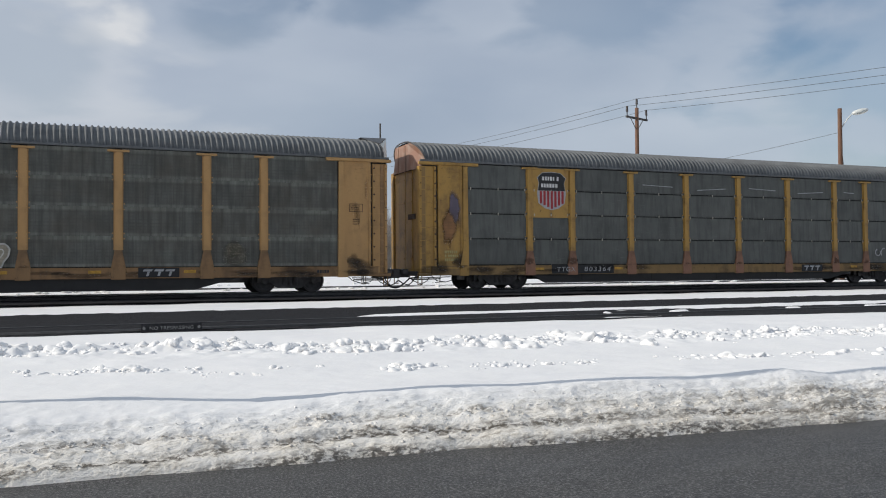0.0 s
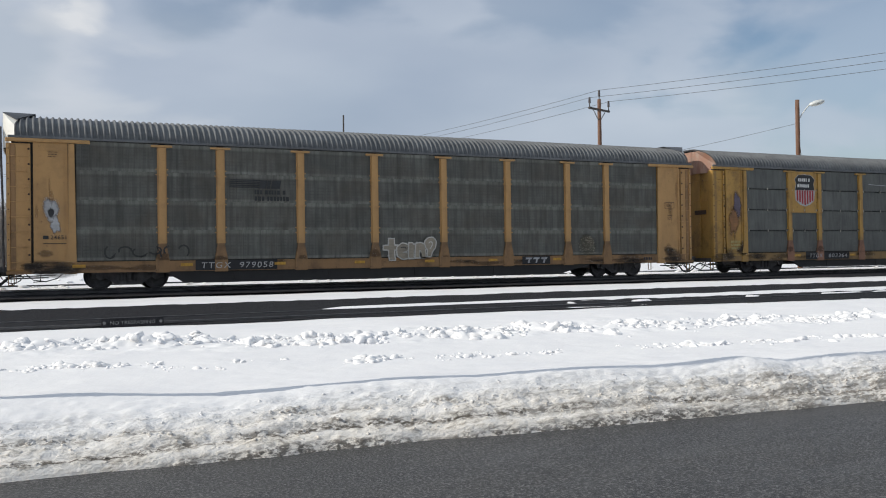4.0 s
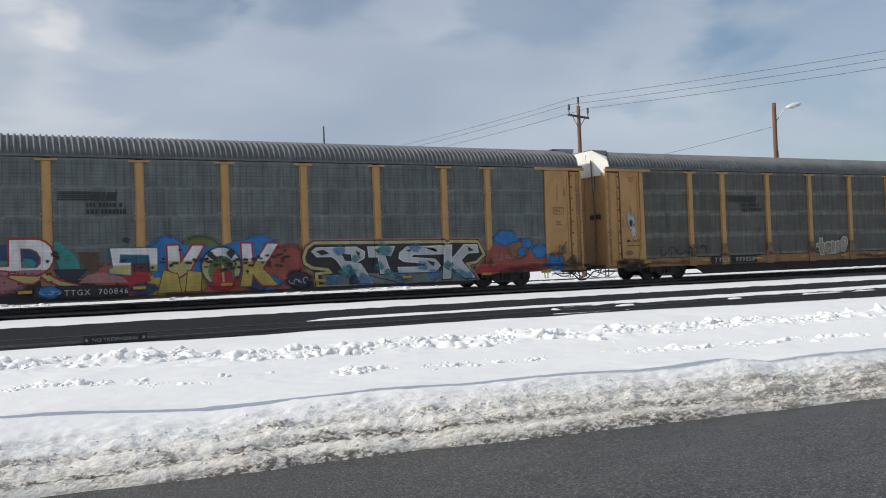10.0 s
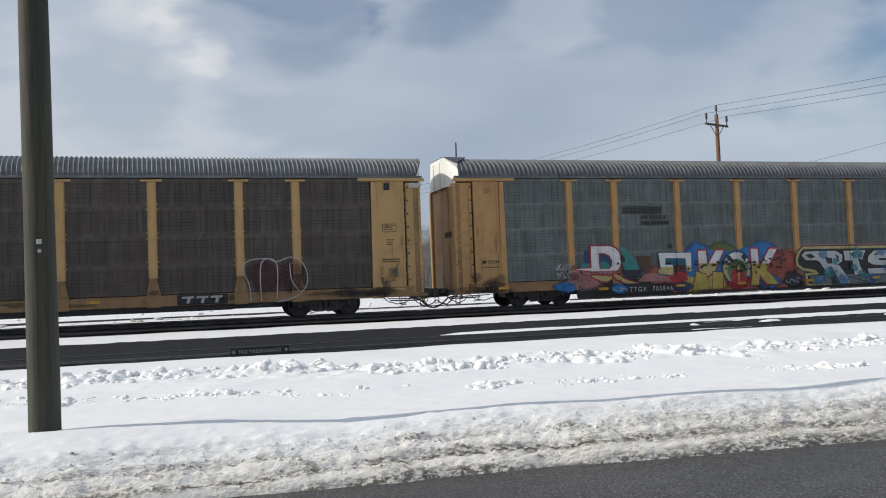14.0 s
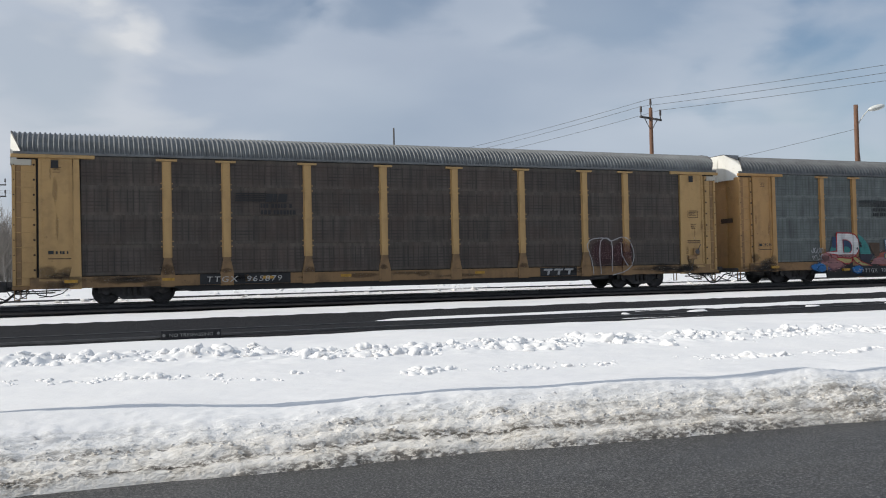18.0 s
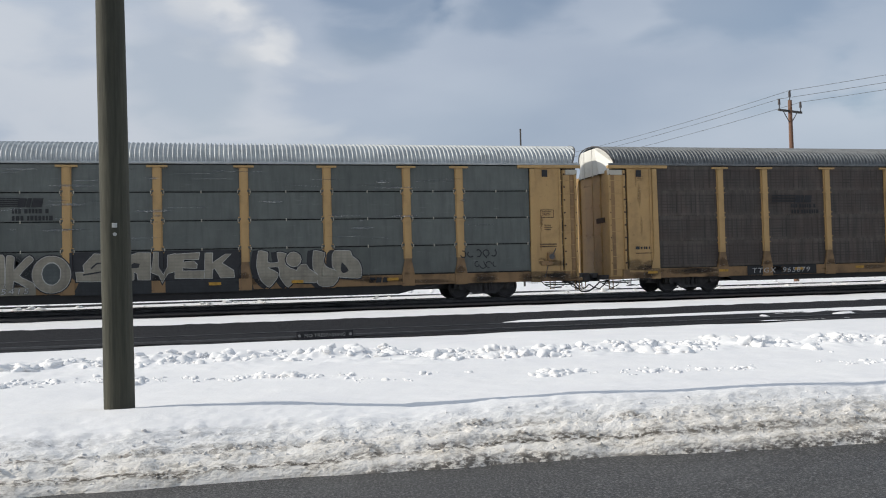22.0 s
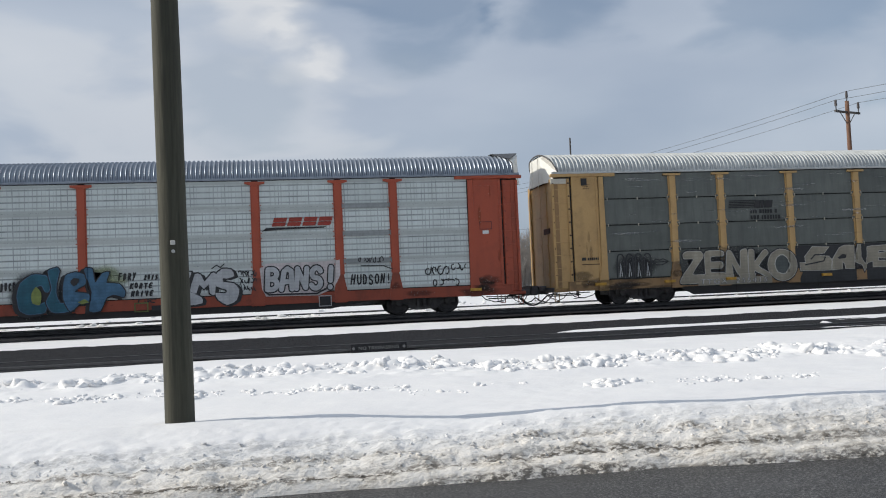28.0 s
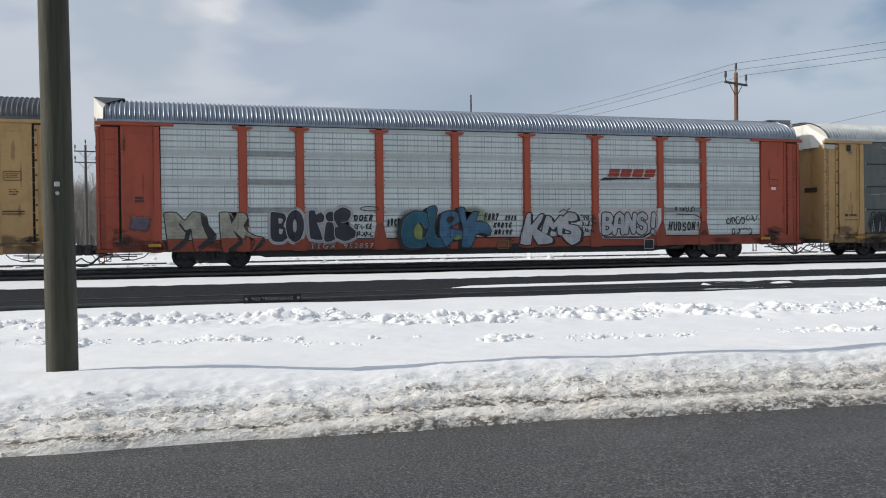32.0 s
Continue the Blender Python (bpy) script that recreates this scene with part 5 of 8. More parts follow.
def scribble(car, x0, x1, z0, z1, n, mat, width, seed, layer=3, rows=1):
    """Quick illegible tag: a row of small hooked strokes."""
    rng = random.Random(seed)
    for r in range(rows):
        a, b = z0 + (z1 - z0) * r / rows, z0 + (z1 - z0) * (r + 0.8) / rows
        count = max(3, n // 2)
        step = (x1 - x0) / count
        for i in range(count):
            cx, cz = x0 + step * (i + 0.5), (a + b) / 2 + rng.uniform(-0.1, 0.1) * (b - a)
            turn, arc = rng.uniform(0, 360), rng.uniform(120, 300)
            rx, rz = step * rng.uniform(0.3, 0.55), (b - a) * rng.uniform(0.3, 0.55)
            pts = [(cx + rx * math.cos(radians(turn + arc * q / 6)), cz + rz * math.sin(radians(turn + arc * q / 6))) for q in range(7)]
            if rng.random() < 0.6:
                pts.append((pts[-1][0] + rng.uniform(-0.5, 0.7) * step, rng.choice((a, b))))
            ribbon(car, "graffiti_tag", pts, width, mat, layer)


def text_mesh(body, offset, shear=0.0, spread=1.0):
    cu = bpy.data.curves.new("lettering", "FONT")
    cu.body, cu.offset, cu.resolution_u, cu.shear, cu.space_character = body, offset, 3, shear, spread
    ob = bpy.data.objects.new("lettering", cu)
    scene.collection.objects.link(ob)
    me = bpy.data.meshes.new_from_object(ob)
    bpy.data.objects.remove(ob)
    bpy.data.curves.remove(cu)
    bm = bmesh.new()
    bm.from_mesh(me)
    bpy.data.meshes.remove(me)
    for v in bm.verts:
        v.co = (v.co.x, 0, v.co.y)
    return bm


def word(car, body, x0, x1, z0, z1, coats, shear=0.0, split=None, name="graffiti_letters", layer=2, bold=0.02, label="", tilt=0.0, spread=1.0):
    """Lettering fitted into a box; coats are (extra weight, material) from the back to the front."""
    base = text_mesh(body, bold, shear, spread)
    ax = [v.co.x for v in base.verts]
    az = [v.co.z for v in base.verts]
    sx, sz = (x1 - x0) / (max(ax) - min(ax)), (z1 - z0) / (max(az) - min(az))
    ox, oz = min(ax), min(az)
    base.free()
    for i, (w, mats) in enumerate(coats):
        bm = text_mesh(body, bold + w, shear, spread)
        for v in bm.verts:
            x = x0 + (v.co.x - ox) * sx
            v.co = (x, 0, z0 + (v.co.z - oz) * sz + (x - x0) * tilt)
        bm.faces.ensure_lookup_table()
        for piece in islands(bm):
            on_side(car, name, piece, mats, layer + i, label, split if isinstance(mats, list) else None)


def arc_points(cx, cz, rx, rz, a0, a1, n):
    return [(cx + rx * math.cos(radians(a0 + (a1 - a0) * i / n)), cz + rz * math.sin(radians(a0 + (a1 - a0) * i / n))) for i in range(n + 1)]


# centre lines of the hand-sprayed capitals, in a unit box
STROKES = {
    "Z": [[(0.08, 0.93), (0.92, 0.93), (0.1, 0.07), (0.95, 0.07)]],
    "E": [[(0.95, 0.93), (0.3, 0.95), (0.1, 0.8), (0.1, 0.2), (0.3, 0.05), (0.95, 0.07)], [(0.1, 0.52), (0.8, 0.5)]],
    "N": [[(0.08, 0.05), (0.1, 0.95), (0.88, 0.08), (0.92, 0.95)]],
    "K": [[(0.1, 0.04), (0.12, 0.96)], [(0.88, 0.95), (0.18, 0.45), (0.95, 0.05)]],
    "O": [arc_points(0.5, 0.5, 0.45, 0.46, 0, 360, 16)],
    "S": [arc_points(0.5, 0.73, 0.4, 0.23, 20, 250, 9) + arc_points(0.5, 0.27, 0.42, 0.24, 90, -160, 9)],
    "A": [[(0.05, 0.04), (0.22, 0.85), (0.5, 0.97), (0.82, 0.85), (0.95, 0.04)], [(0.18, 0.38), (0.85, 0.38)]],
    "V": [[(0.05, 0.95), (0.45, 0.06), (0.95, 0.95)]],
    "H": [[(0.1, 0.96), (0.12, 0.04)], [(0.88, 0.96), (0.9, 0.04)], [(0.1, 0.5), (0.9, 0.52)]],
    "I": [[(0.5, 0.04), (0.5, 0.96)]],
    "L": [[(0.2, 0.96), (0.18, 0.2), (0.35, 0.06), (0.95, 0.1)]],
    "M": [[(0.05, 0.03), (0.12, 0.95), (0.5, 0.45), (0.86, 0.95), (0.96, 0.03)]],
    "B": [[(0.1, 0.05), (0.1, 0.95)] + arc_points(0.45, 0.74, 0.38, 0.21, 90, -90, 7) + [(0.1, 0.52)], [(0.3, 0.52)] + arc_points(0.45, 0.28, 0.46, 0.23, 90, -90, 7) + [(0.1, 0.05)]],
    "R": [[(0.1, 0.04), (0.1, 0.95)] + arc_points(0.45, 0.72, 0.42, 0.23, 90, -90, 7) + [(0.12, 0.48)], [(0.45, 0.48), (0.95, 0.04)]],
    "C": [arc_points(0.52, 0.5, 0.44, 0.46, 40, 320, 13)],
    "F": [[(0.1, 0.04), (0.1, 0.94), (0.95, 0.94)], [(0.1, 0.52), (0.75, 0.52)]],
    "D": [[(0.1, 0.05), (0.1, 0.95), (0.4, 0.95)] + arc_points(0.45, 0.5, 0.47, 0.45, 80, -80, 8) + [(0.1, 0.05)]],
    "W": [[(0.04, 0.95), (0.25, 0.06), (0.5, 0.75), (0.75, 0.06), (0.96, 0.95)]],
    "U": [[(0.1, 0.95), (0.1, 0.3), (0.3, 0.06), (0.65, 0.06), (0.88, 0.3), (0.9, 0.95)]],
    "Y": [[(0.05, 0.95), (0.5, 0.5)], [(0.95, 0.95), (0.3, -0.1)]],
    "T": [[(0.0, 0.95), (1.0, 0.9)], [(0.5, 0.92), (0.45, 0.0)]],
    "2": [[(0.1, 0.75), (0.45, 0.97), (0.85, 0.75), (0.1, 0.05), (0.95, 0.08)]],
    "0": [arc_points(0.5, 0.5, 0.4, 0.46, 0, 360, 12)],
    "1": [[(0.3, 0.8), (0.55, 0.97), (0.5, 0.03)]],
    "5": [[(0.9, 0.95), (0.25, 0.93), (0.2, 0.55), (0.75, 0.55), (0.85, 0.2), (0.1, 0.05)]],
    "!": [[(0.5, 0.36), (0.52, 0.96)], [(0.5, 0.06), (0.5, 0.08)]],
}


def hand_letter(car, ch, x0, x1, z0, z1, weight, coats, layer=2, lean=0.0, split=None, label="", flat=1.0):
    """A fat sprayed letter: its centre line brushed at full weight; coats are (extra width, material)."""
    for i, (extra, mats) in enumerate(coats):
        w = weight + 2 * extra
        bm = bmesh.new()
        lift = bm.verts.layers.float.new("lift")
        film = bm.verts.layers.float.new("film")
        k = 0

        def put(pts):
            nonlocal k
            vs = [bm.verts.new((x, 0, z)) for x, z in pts]
            for v in vs:
                v[lift], v[film] = 0.00005 * k, 1.0
            bm.faces.new(vs)
            k += 1

        v = w * flat - 2 * extra * (flat - 1)
        for line in STROKES[ch]:
            m, mz = weight / 2, weight * flat / 2
            pts = [((x0 + m + px * (x1 - x0 - weight) + lean * (pz - 0.5)) / w, (z0 + mz + pz * (z1 - z0 - weight * flat)) / v) for px, pz in line]
            for (ax, az), (bx, bz) in zip(pts, pts[1:]):
                ln = math.hypot(bx - ax, bz - az) or 1
                nx, nz = -(bz - az) / ln / 2, (bx - ax) / ln / 2
                put([(px * w, pz * v) for px, pz in ((ax + nx, az + nz), (bx + nx, bz + nz), (bx - nx, bz - nz), (ax - nx, az - nz))])
            for px, pz in pts:
                put([(px * w + w / 2 * math.cos(2 * math.pi * j / 12), pz * v + v / 2 * math.sin(2 * math.pi * j / 12)) for j in range(12)])
        on_side(car, "graffiti_letter", bm, mats, layer + i, label, split if isinstance(mats, list) else None)


def tag_word(car, body, x0, x1, z0, z1, weight, mat, layer=2, seed=0, tilt=0.0):
    """A quick tag written with a thin nozzle, its letters uneven and touching."""
    rng = random.Random(seed)
    step = (x1 - x0) / len(body)
    for i, ch in enumerate(body):
        if ch != " ":
            a = x0 + step * i
            dz = rng.uniform(-0.06, 0.06) * (z1 - z0) + tilt * (a - x0)
            hand_letter(car, ch, a + 0.02, a + step * rng.uniform(0.86, 1.05), z0 + dz, z1 + dz, weight, [(0.0, mat)], layer, rng.uniform(0.0, 0.06))


def bars(car, x0, x1, z0, z1, rows, mat, seed=0, fill=0.72, layer=1, name="stencil_line"):
    """Small print that cannot be read: rows of short bars."""
    rng = random.Random(seed)
    for r in range(rows):
        b = z1 - (z1 - z0) * (r + fill) / rows
        t = z1 - (z1 - z0) * r / rows
        x = x0
        end = x1 - rng.uniform(0, 0.3) * (x1 - x0)
        while x < end:
            w = min(rng.uniform(0.4, 0.75) * (t - b), x1 - x)
            bm = bmesh.new()
            bm.faces.new([bm.verts.new((px, 0, pz)) for px, pz in ((x, b), (x + w, b), (x + w, t), (x, t))])
            on_side(car, name, bm, mat, layer)
            x += w + (0.22 if rng.random() < 0.8 else 0.7) * (t - b)


def rect(car, x0, x1, z0, z1, mat, layer=1, name="stencil_plate", label="", slant=0.0):
    return polygon(car, name, [(x0, z0), (x1, z0), (x1 + slant, z1), (x0 + slant, z1)], mat, layer, label)


def outline_box(car, x0, x1, z0, z1, mat, w=0.03, layer=1):
    for a in ((x0, x1, z0, z0 + w), (x0, x1, z1 - w, z1), (x0, x0 + w, z0 + w, z1 - w), (x1 - w, x1, z0 + w, z1 - w)):
        rect(car, *a, mat, layer, "stencil_frame")


def striped_logo(car, dz=0.0, mat=None):
    """Speed stripes running into a slanted block, with two lines of lettering as bars."""
    m = mat or S_FADED
    for i in range(5):
        z = 3.44 + 0.062 * i + dz
        rect(car, -6.78 + 0.012 * i, -5.72 + 0.02 * i, z, z + 0.034, m, 1, "logo_stripe")
    for x0, x1 in ((-5.74, -5.5), (-5.48, -5.36), (-5.32, -5.0)):
        rect(car, x0, x1, 3.42 + dz, 3.71 + dz, m, 1, "logo_block", "", 0.06)
    bars(car, -5.9, -4.76, 3.2 + dz, 3.36 + dz, 1, m, 4, 0.9, 1, "logo_line")
    bars(car, -5.9, -4.52, 2.97 + dz, 3.14 + dz, 1, m, 9, 0.9, 1, "logo_line")


def wordmark(car, x0, x1, z0, z1):
    """Three slanted white blocks on a black plate."""
    rect(car, x0 - 0.12, x1 + 0.12, z0 - 0.05, z1 + 0.05, S_PLATE, 1)
    w = (x1 - x0) / 3
    for i in range(3):
        a = x0 + w * i
        rect(car, a + 0.02, a + w * 0.86, z1 - 0.07, z1, S_PALE, 2, "logo_block", "", 0.04)
        rect(car, a + w * 0.36, a + w * 0.58, z0, z1 - 0.075, S_PALE, 2, "logo_block", "", 0.04)


def fleet_number(car, body, x0, x1, z0, z1, mat=None):
    word(car, body.replace(" ", "  "), x0, x1, z0 + 0.02, z1 - 0.01, [(0.0, mat or S_DIMWHITE)], 0.12, None, "fleet_number", 2, 0.0, "", 0.0, 1.2)


RACK_NUMBERS = {"A": "24651", "B": "28244"}


def end_stencils(car, right=True, left=True, seed=1):
    """Faded notices on the end panels."""
    if right:
        outline_box(car, 12.1, 12.62, 2.9, 3.2, S_BROWN, 0.02)
        bars(car, 12.16, 12.56, 2.96, 3.14, 3, S_BROWN, seed, 0.5)
        bars(car, 12.24, 12.54, 2.4, 2.64, 3, S_BROWN, seed + 1, 0.45)
        if car in "CDG":
            rect(car, 12.05, 12.7, 1.9, 1.94, S_BROWN, 1, "stencil_line")
            rect(car, 12.05, 12.7, 1.82, 1.85, S_BROWN, 1, "stencil_line")
    if left:
        rect(car, -12.66, -12.5, 1.66, 1.77, S_FADED, 1, "stencil_line")
        if car in RACK_NUMBERS:
            word(car, RACK_NUMBERS[car], -12.44, -11.98, 1.65, 1.78, [(0.0, S_FADED)], 0.0, None, "stencil_number", 1, 0.01, "", 0.0, 1.15)
        else:
            bars(car, -12.44, -12.02, 1.66, 1.76, 1, S_FADED, seed + 2, 0.95)
        bars(car, -12.5, -12.22, 4.24, 4.46, 3, S_BROWN, seed + 3, 0.35)
        rect(car, -12.66, -11.98, 1.5, 1.53, S_BROWN, 1, "stencil_line")


# wagon A
striped_logo("A")
rect("A", -7.95, -5.13, 0.58, 0.92, S_PLATE, 1)
fleet_number("A", "TTGX 979058", -7.75, -5.27, 0.63, 0.86)
wordmark("A", 4.98, 6.05, 0.64, 0.86)
bubble = [(0.055, S_FADED), (0.05, S_RIM), (0.0, S_CHROME)]
painted_shape("A", [(-0.86, 1.62), (-0.68, 1.62), (-0.67, 1.38), (-0.5, 1.37), (-0.5, 1.24), (-0.67, 1.23), (-0.66, 0.85), (-0.86, 0.85), (-0.87, 1.23), (-1.08, 1.24), (-1.08, 1.36), (-0.87, 1.38)], bubble, 2)
painted_shape("A", rounded([(-0.34, 1.45), (-0.14, 1.4), (-0.1, 1.22), (-0.34, 1.12), (-0.1, 1.06), (-0.1, 0.92), (-0.34, 0.88), (-0.52, 1.0), (-0.54, 1.3)]), bubble, 6)
painted_shape("A", [(-0.06, 1.46), (0.06, 1.46), (0.12, 1.38), (0.24, 1.46), (0.3, 1.36), (0.26, 1.24), (0.12, 1.2), (0.1, 0.9), (-0.08, 0.9)], bubble, 10)
painted_shape("A", [(0.22, 1.44), (0.4, 1.47), (0.56, 1.4), (0.6, 0.94), (0.44, 0.92), (0.42, 1.2), (0.34, 1.2), (0.33, 0.92), (0.18, 0.92)], bubble, 14)
painted_shape("A", rounded([(0.58, 1.5), (0.7, 1.64), (0.9, 1.66), (1.02, 1.52), (0.98, 1.3), (0.86, 1.14), (0.8, 0.98), (0.68, 0.98), (0.7, 1.2), (0.62, 1.3)]), bubble, 18)
ribbon("A", "graffiti_outline", [(-0.42, 1.3), (-0.26, 1.32), (-0.2, 1.24)], 0.03, S_FADED, 22)
ribbon("A", "graffiti_outline", curved([(0.72, 1.46), (0.82, 1.52), (0.88, 1.42), (0.78, 1.24)]), 0.035, S_RIM, 22)
S_STAIN = spray("olive_brown_stain", (0.19, 0.165, 0.115), 0.35, 4.0, False, 0.45)
blob("A", 8.03, 1.3, 0.46, 0.42, S_STAIN, 1, 8, 0.3)
blob("A", 8.0, 1.5, 0.3, 0.3, S_STAIN, 2, 12, 0.4)
blob("A", -12.42, 2.55, 0.22, 0.4, S_PALE, 1, 2, 0.5)
blob("A", -12.3, 2.12, 0.16, 0.25, S_PALE, 1, 5, 0.7)
blob("A", -12.42, 2.5, 0.1, 0.16, S_FADED, 2, 6)
S_GHOST = spray("worn_dark_marker", (0.035, 0.034, 0.032), 0.3, 4.0, False, 0.5)
scribble("A", -10.9, -8.1, 1.05, 1.55, 13, S_GHOST, 0.055, 411, 2)
end_stencils("A", seed=11)
bars("A", 10.9, 11.4, 0.64, 0.8, 1, S_FADED, 3)

# wagon B
striped_logo("B", 0.02)
blob("B", -8.75, 0.8, 0.7, 0.26, S_BLUE, 1, 3)
blob("B", -8.35, 1.0, 0.9, 0.45, S_PINK, 1, 7, 0.5)
blob("B", -5.2, 0.95, 0.8, 0.42, S_CORAL, 1, 9)
blob("B", -2.3, 1.85, 0.75, 0.42, S_GREEN, 1, 13)
blob("B", -3.4, 1.8, 0.62, 0.45, S_BLUE, 1, 14)
blob("B", -0.3, 1.85, 0.7, 0.42, S_BLUE, 1, 15)
polygon("B", "graffiti_patch", [(-5.3, 0.3), (-4.6, 1.0), (-3.2, 1.15), (-1.6, 1.1), (0.2, 1.1), (0.9, 0.9), (0.8, 0.3)], S_CORAL, 1)
blob("B", -4.2, 0.5, 0.5, 0.22, S_DEEP, 2, 24)
blob("B", -0.35, 0.62, 0.42, 0.4, S_DEEP, 3, 25)
blob("B", -3.6, 0.65, 0.8, 0.38, S_YELLOW, 2, 16)
blob("B", -2.6, 0.6, 0.6, 0.34, S_YELLOW, 2, 17)
blob("B", -1.6, 0.72, 0.62, 0.42, S_RED, 2, 18)
blob("B", -4.6, 0.75, 0.5, 0.34, S_RED, 2, 19)
blob("B", 0.0, 0.55, 0.5, 0.3, S_BLUE, 2, 20)
blob("B", 0.7, 1.3, 0.75, 0.62, S_CORAL, 1, 21)
blob("B", 1.1, 0.6, 0.55, 0.36, S_NAVY, 2, 22)
polygon("B", "graffiti_patch", [(-8.65, 1.36), (-8.54, 1.59), (-8.23, 1.63), (-8.24, 1.3)], S_TEAL, 2)
polygon("B", "graffiti_patch", rounded([(-6.94, 2.17), (-6.59, 2), (-6.3, 1.68), (-6.13, 1.22), (-6.73, 1.23), (-6.84, 1.57)]), S_TEAL, 2)
polygon("B", "graffiti_patch", [(-8.46, 2.05), (-8.23, 2.04), (-8.24, 1.55), (-8.48, 1.56)], S_DEEP, 2)
polygon("B", "graffiti_patch", [(-6.97, 1.24), (-5.89, 1.23), (-6.25, 0.86), (-6.63, 0.87)], S_NAVY, 3)
polygon("B", "graffiti_patch", [(-9.14, 1.28), (-8.9, 1.32), (-8.41, 1.07), (-8.92, 0.76), (-9.19, 0.89)], S_PINK, 2)
polygon("B", "graffiti_patch", [(-6.21, 1.77), (-5.55, 1.76), (-5.58, 1.12), (-5.84, 1.13), (-6.04, 1.36)], S_BROWN, 1)
painted_shape("B", [(-8.9, 1.32), (-8.18, 1.28), (-8.18, 1.03), (-8.52, 1.14)], [(0.03, S_RED), (0.0, S_PINK)], 3)
painted_shape("B", [(-8.19, 1.26), (-7.26, 1.18), (-7.34, 0.94), (-7.54, 0.82), (-7.79, 0.84), (-8.19, 1.02)], [(0.05, S_RED), (0.0, S_LEMON)], 3)
painted_shape("B", [(-7.43, 1.19), (-7.16, 1.12), (-6.75, 0.85), (-6.22, 0.71), (-6.69, 0.71), (-7.1, 0.87)], [(0.06, S_RED), (0.0, S_LEMON)], 3)
painted_shape("B", [(-8.17, 2.2), (-7.5, 2.19), (-7.32, 2.18), (-7.15, 2.1), (-7.01, 1.95), (-6.93, 1.72), (-6.95, 1.5), (-7.05, 1.3), (-7.2, 1.17), (-7.4, 1.08), (-8.17, 1.14), (-8.18, 1.24), (-8.9, 1.33), (-8.19, 1.36)], [(0.06, S_RED), (0.0, [S_WHITE, S_PINK])], 5, 1.24)
painted_shape("B", [(-7.84, 1.9), (-7.6, 1.89), (-7.42, 1.8), (-7.32, 1.62), (-7.33, 1.45), (-7.42, 1.34), (-7.82, 1.35)], [(0.03, S_RED), (-0.01, S_DEEP)], 9)
polygon("B", "graffiti_patch", rounded([(-7.79, 1.59), (-7.54, 1.58), (-7.42, 1.44), (-7.5, 1.32), (-7.8, 1.33)]), S_TEAL, 12)
for x, z, rx, rz in ((-9.4, 0.68, 0.45, 0.2), (-9.2, 0.6, 0.3, 0.16), (-7.05, 0.52, 0.38, 0.2)):
    blob("B", x, z, rx, rz, S_BLUE, 15, int(-9 * x), 0.3)
polygon("B", "graffiti_patch", [(-6.2, 0.77), (-5.94, 1.02), (-5.43, 1.1), (-4.85, 0.92), (-4.67, 0.72)], S_PINK, 3)
polygon("B", "graffiti_patch", [(-4.0, 1.67), (-3.61, 2.12), (-3.19, 2.16), (-2.9, 1.95), (-1.83, 1.85), (-1.01, 2.05), (-0.44, 2.08), (-0.11, 1.92), (-0.32, 0.97), (-3.88, 0.86)], S_BLUE, 2)
polygon("B", "graffiti_patch", [(-4.92, 1.6), (-4.01, 1.58), (-4.03, 0.9), (-4.49, 0.72), (-4.64, 1.16), (-4.93, 1.34)], S_WINE, 3)
polygon("B", "graffiti_patch", [(-4.6, 1.1), (-4.05, 1.05), (-3.95, 0.75), (-4.49, 0.66)], S_RED, 4)
painted_shape("B", [(-5.22, 1.87), (-3.73, 1.85), (-3.75, 1.09), (-3.96, 1.1), (-4, 1.63), (-4.92, 1.67), (-4.94, 1.39), (-4.59, 1.38), (-4.6, 0.99), (-5.26, 1.05), (-5.25, 1.21), (-5.13, 1.23)], [(0.04, S_STEEL), (0.0, [S_WHITE, S_LEMON])], 5, 1.3)
polygon("B", "graffiti_patch", [(-4.93, 1.63), (-4.03, 1.6), (-4.03, 1.35), (-4.93, 1.38)], S_PETROL, 5)
painted_shape("B", [(-3.4, 1.91), (-3.04, 1.92), (-2.98, 1.15), (-3.23, 0.92), (-3.39, 1.13)], [(0.06, S_RED), (0.0, [S_WHITE, S_LEMON])], 5, 1.4)
painted_shape("B", [(-2.57, 1.91), (-2.21, 1.9), (-2.68, 1.07), (-3.09, 0.83), (-3.11, 1.12)], [(0.06, S_RED), (0.0, [S_WHITE, S_LEMON])], 5, 1.4)
painted_shape("B", [(-2.95, 0.95), (-2.6, 1.0), (-2.9, 0.36), (-3.5, 0.36)], [(0.0, S_YELLOW)], 4)
painted_shape("B", arc_points(-1.62, 1.16, 0.66, 0.66, -30, 230, 14), [(0.06, S_DEEP), (0.0, [S_WHITE, S_LEMON])], 7, 1.4)
painted_shape("B", arc_points(-1.62, 1.0, 0.42, 0.5, -40, 220, 12), [(0.04, S_TEAL), (0.0, S_GREEN)], 9)
painted_shape("B", arc_points(-1.6, 0.78, 0.36, 0.36, -60, 240, 12), [(0.0, S_RED)], 11)
for pts in ([(-3.55, 1.1), (-3.1, 0.95), (-3.0, 0.36), (-3.75, 0.34)], [(-2.75, 1.05), (-2.3, 1.0), (-2.35, 0.36), (-2.85, 0.36)], [(-0.86, 1.05), (-0.52, 1.05), (-0.62, 0.45), (-1.0, 0.45)], [(-0.25, 1.0), (0.0, 0.85), (0.34, 0.45), (-0.1, 0.45), (-0.45, 0.85)]):
    painted_shape("B", pts, [(0.03, S_BROWN), (0.0, S_YELLOW)], 6)
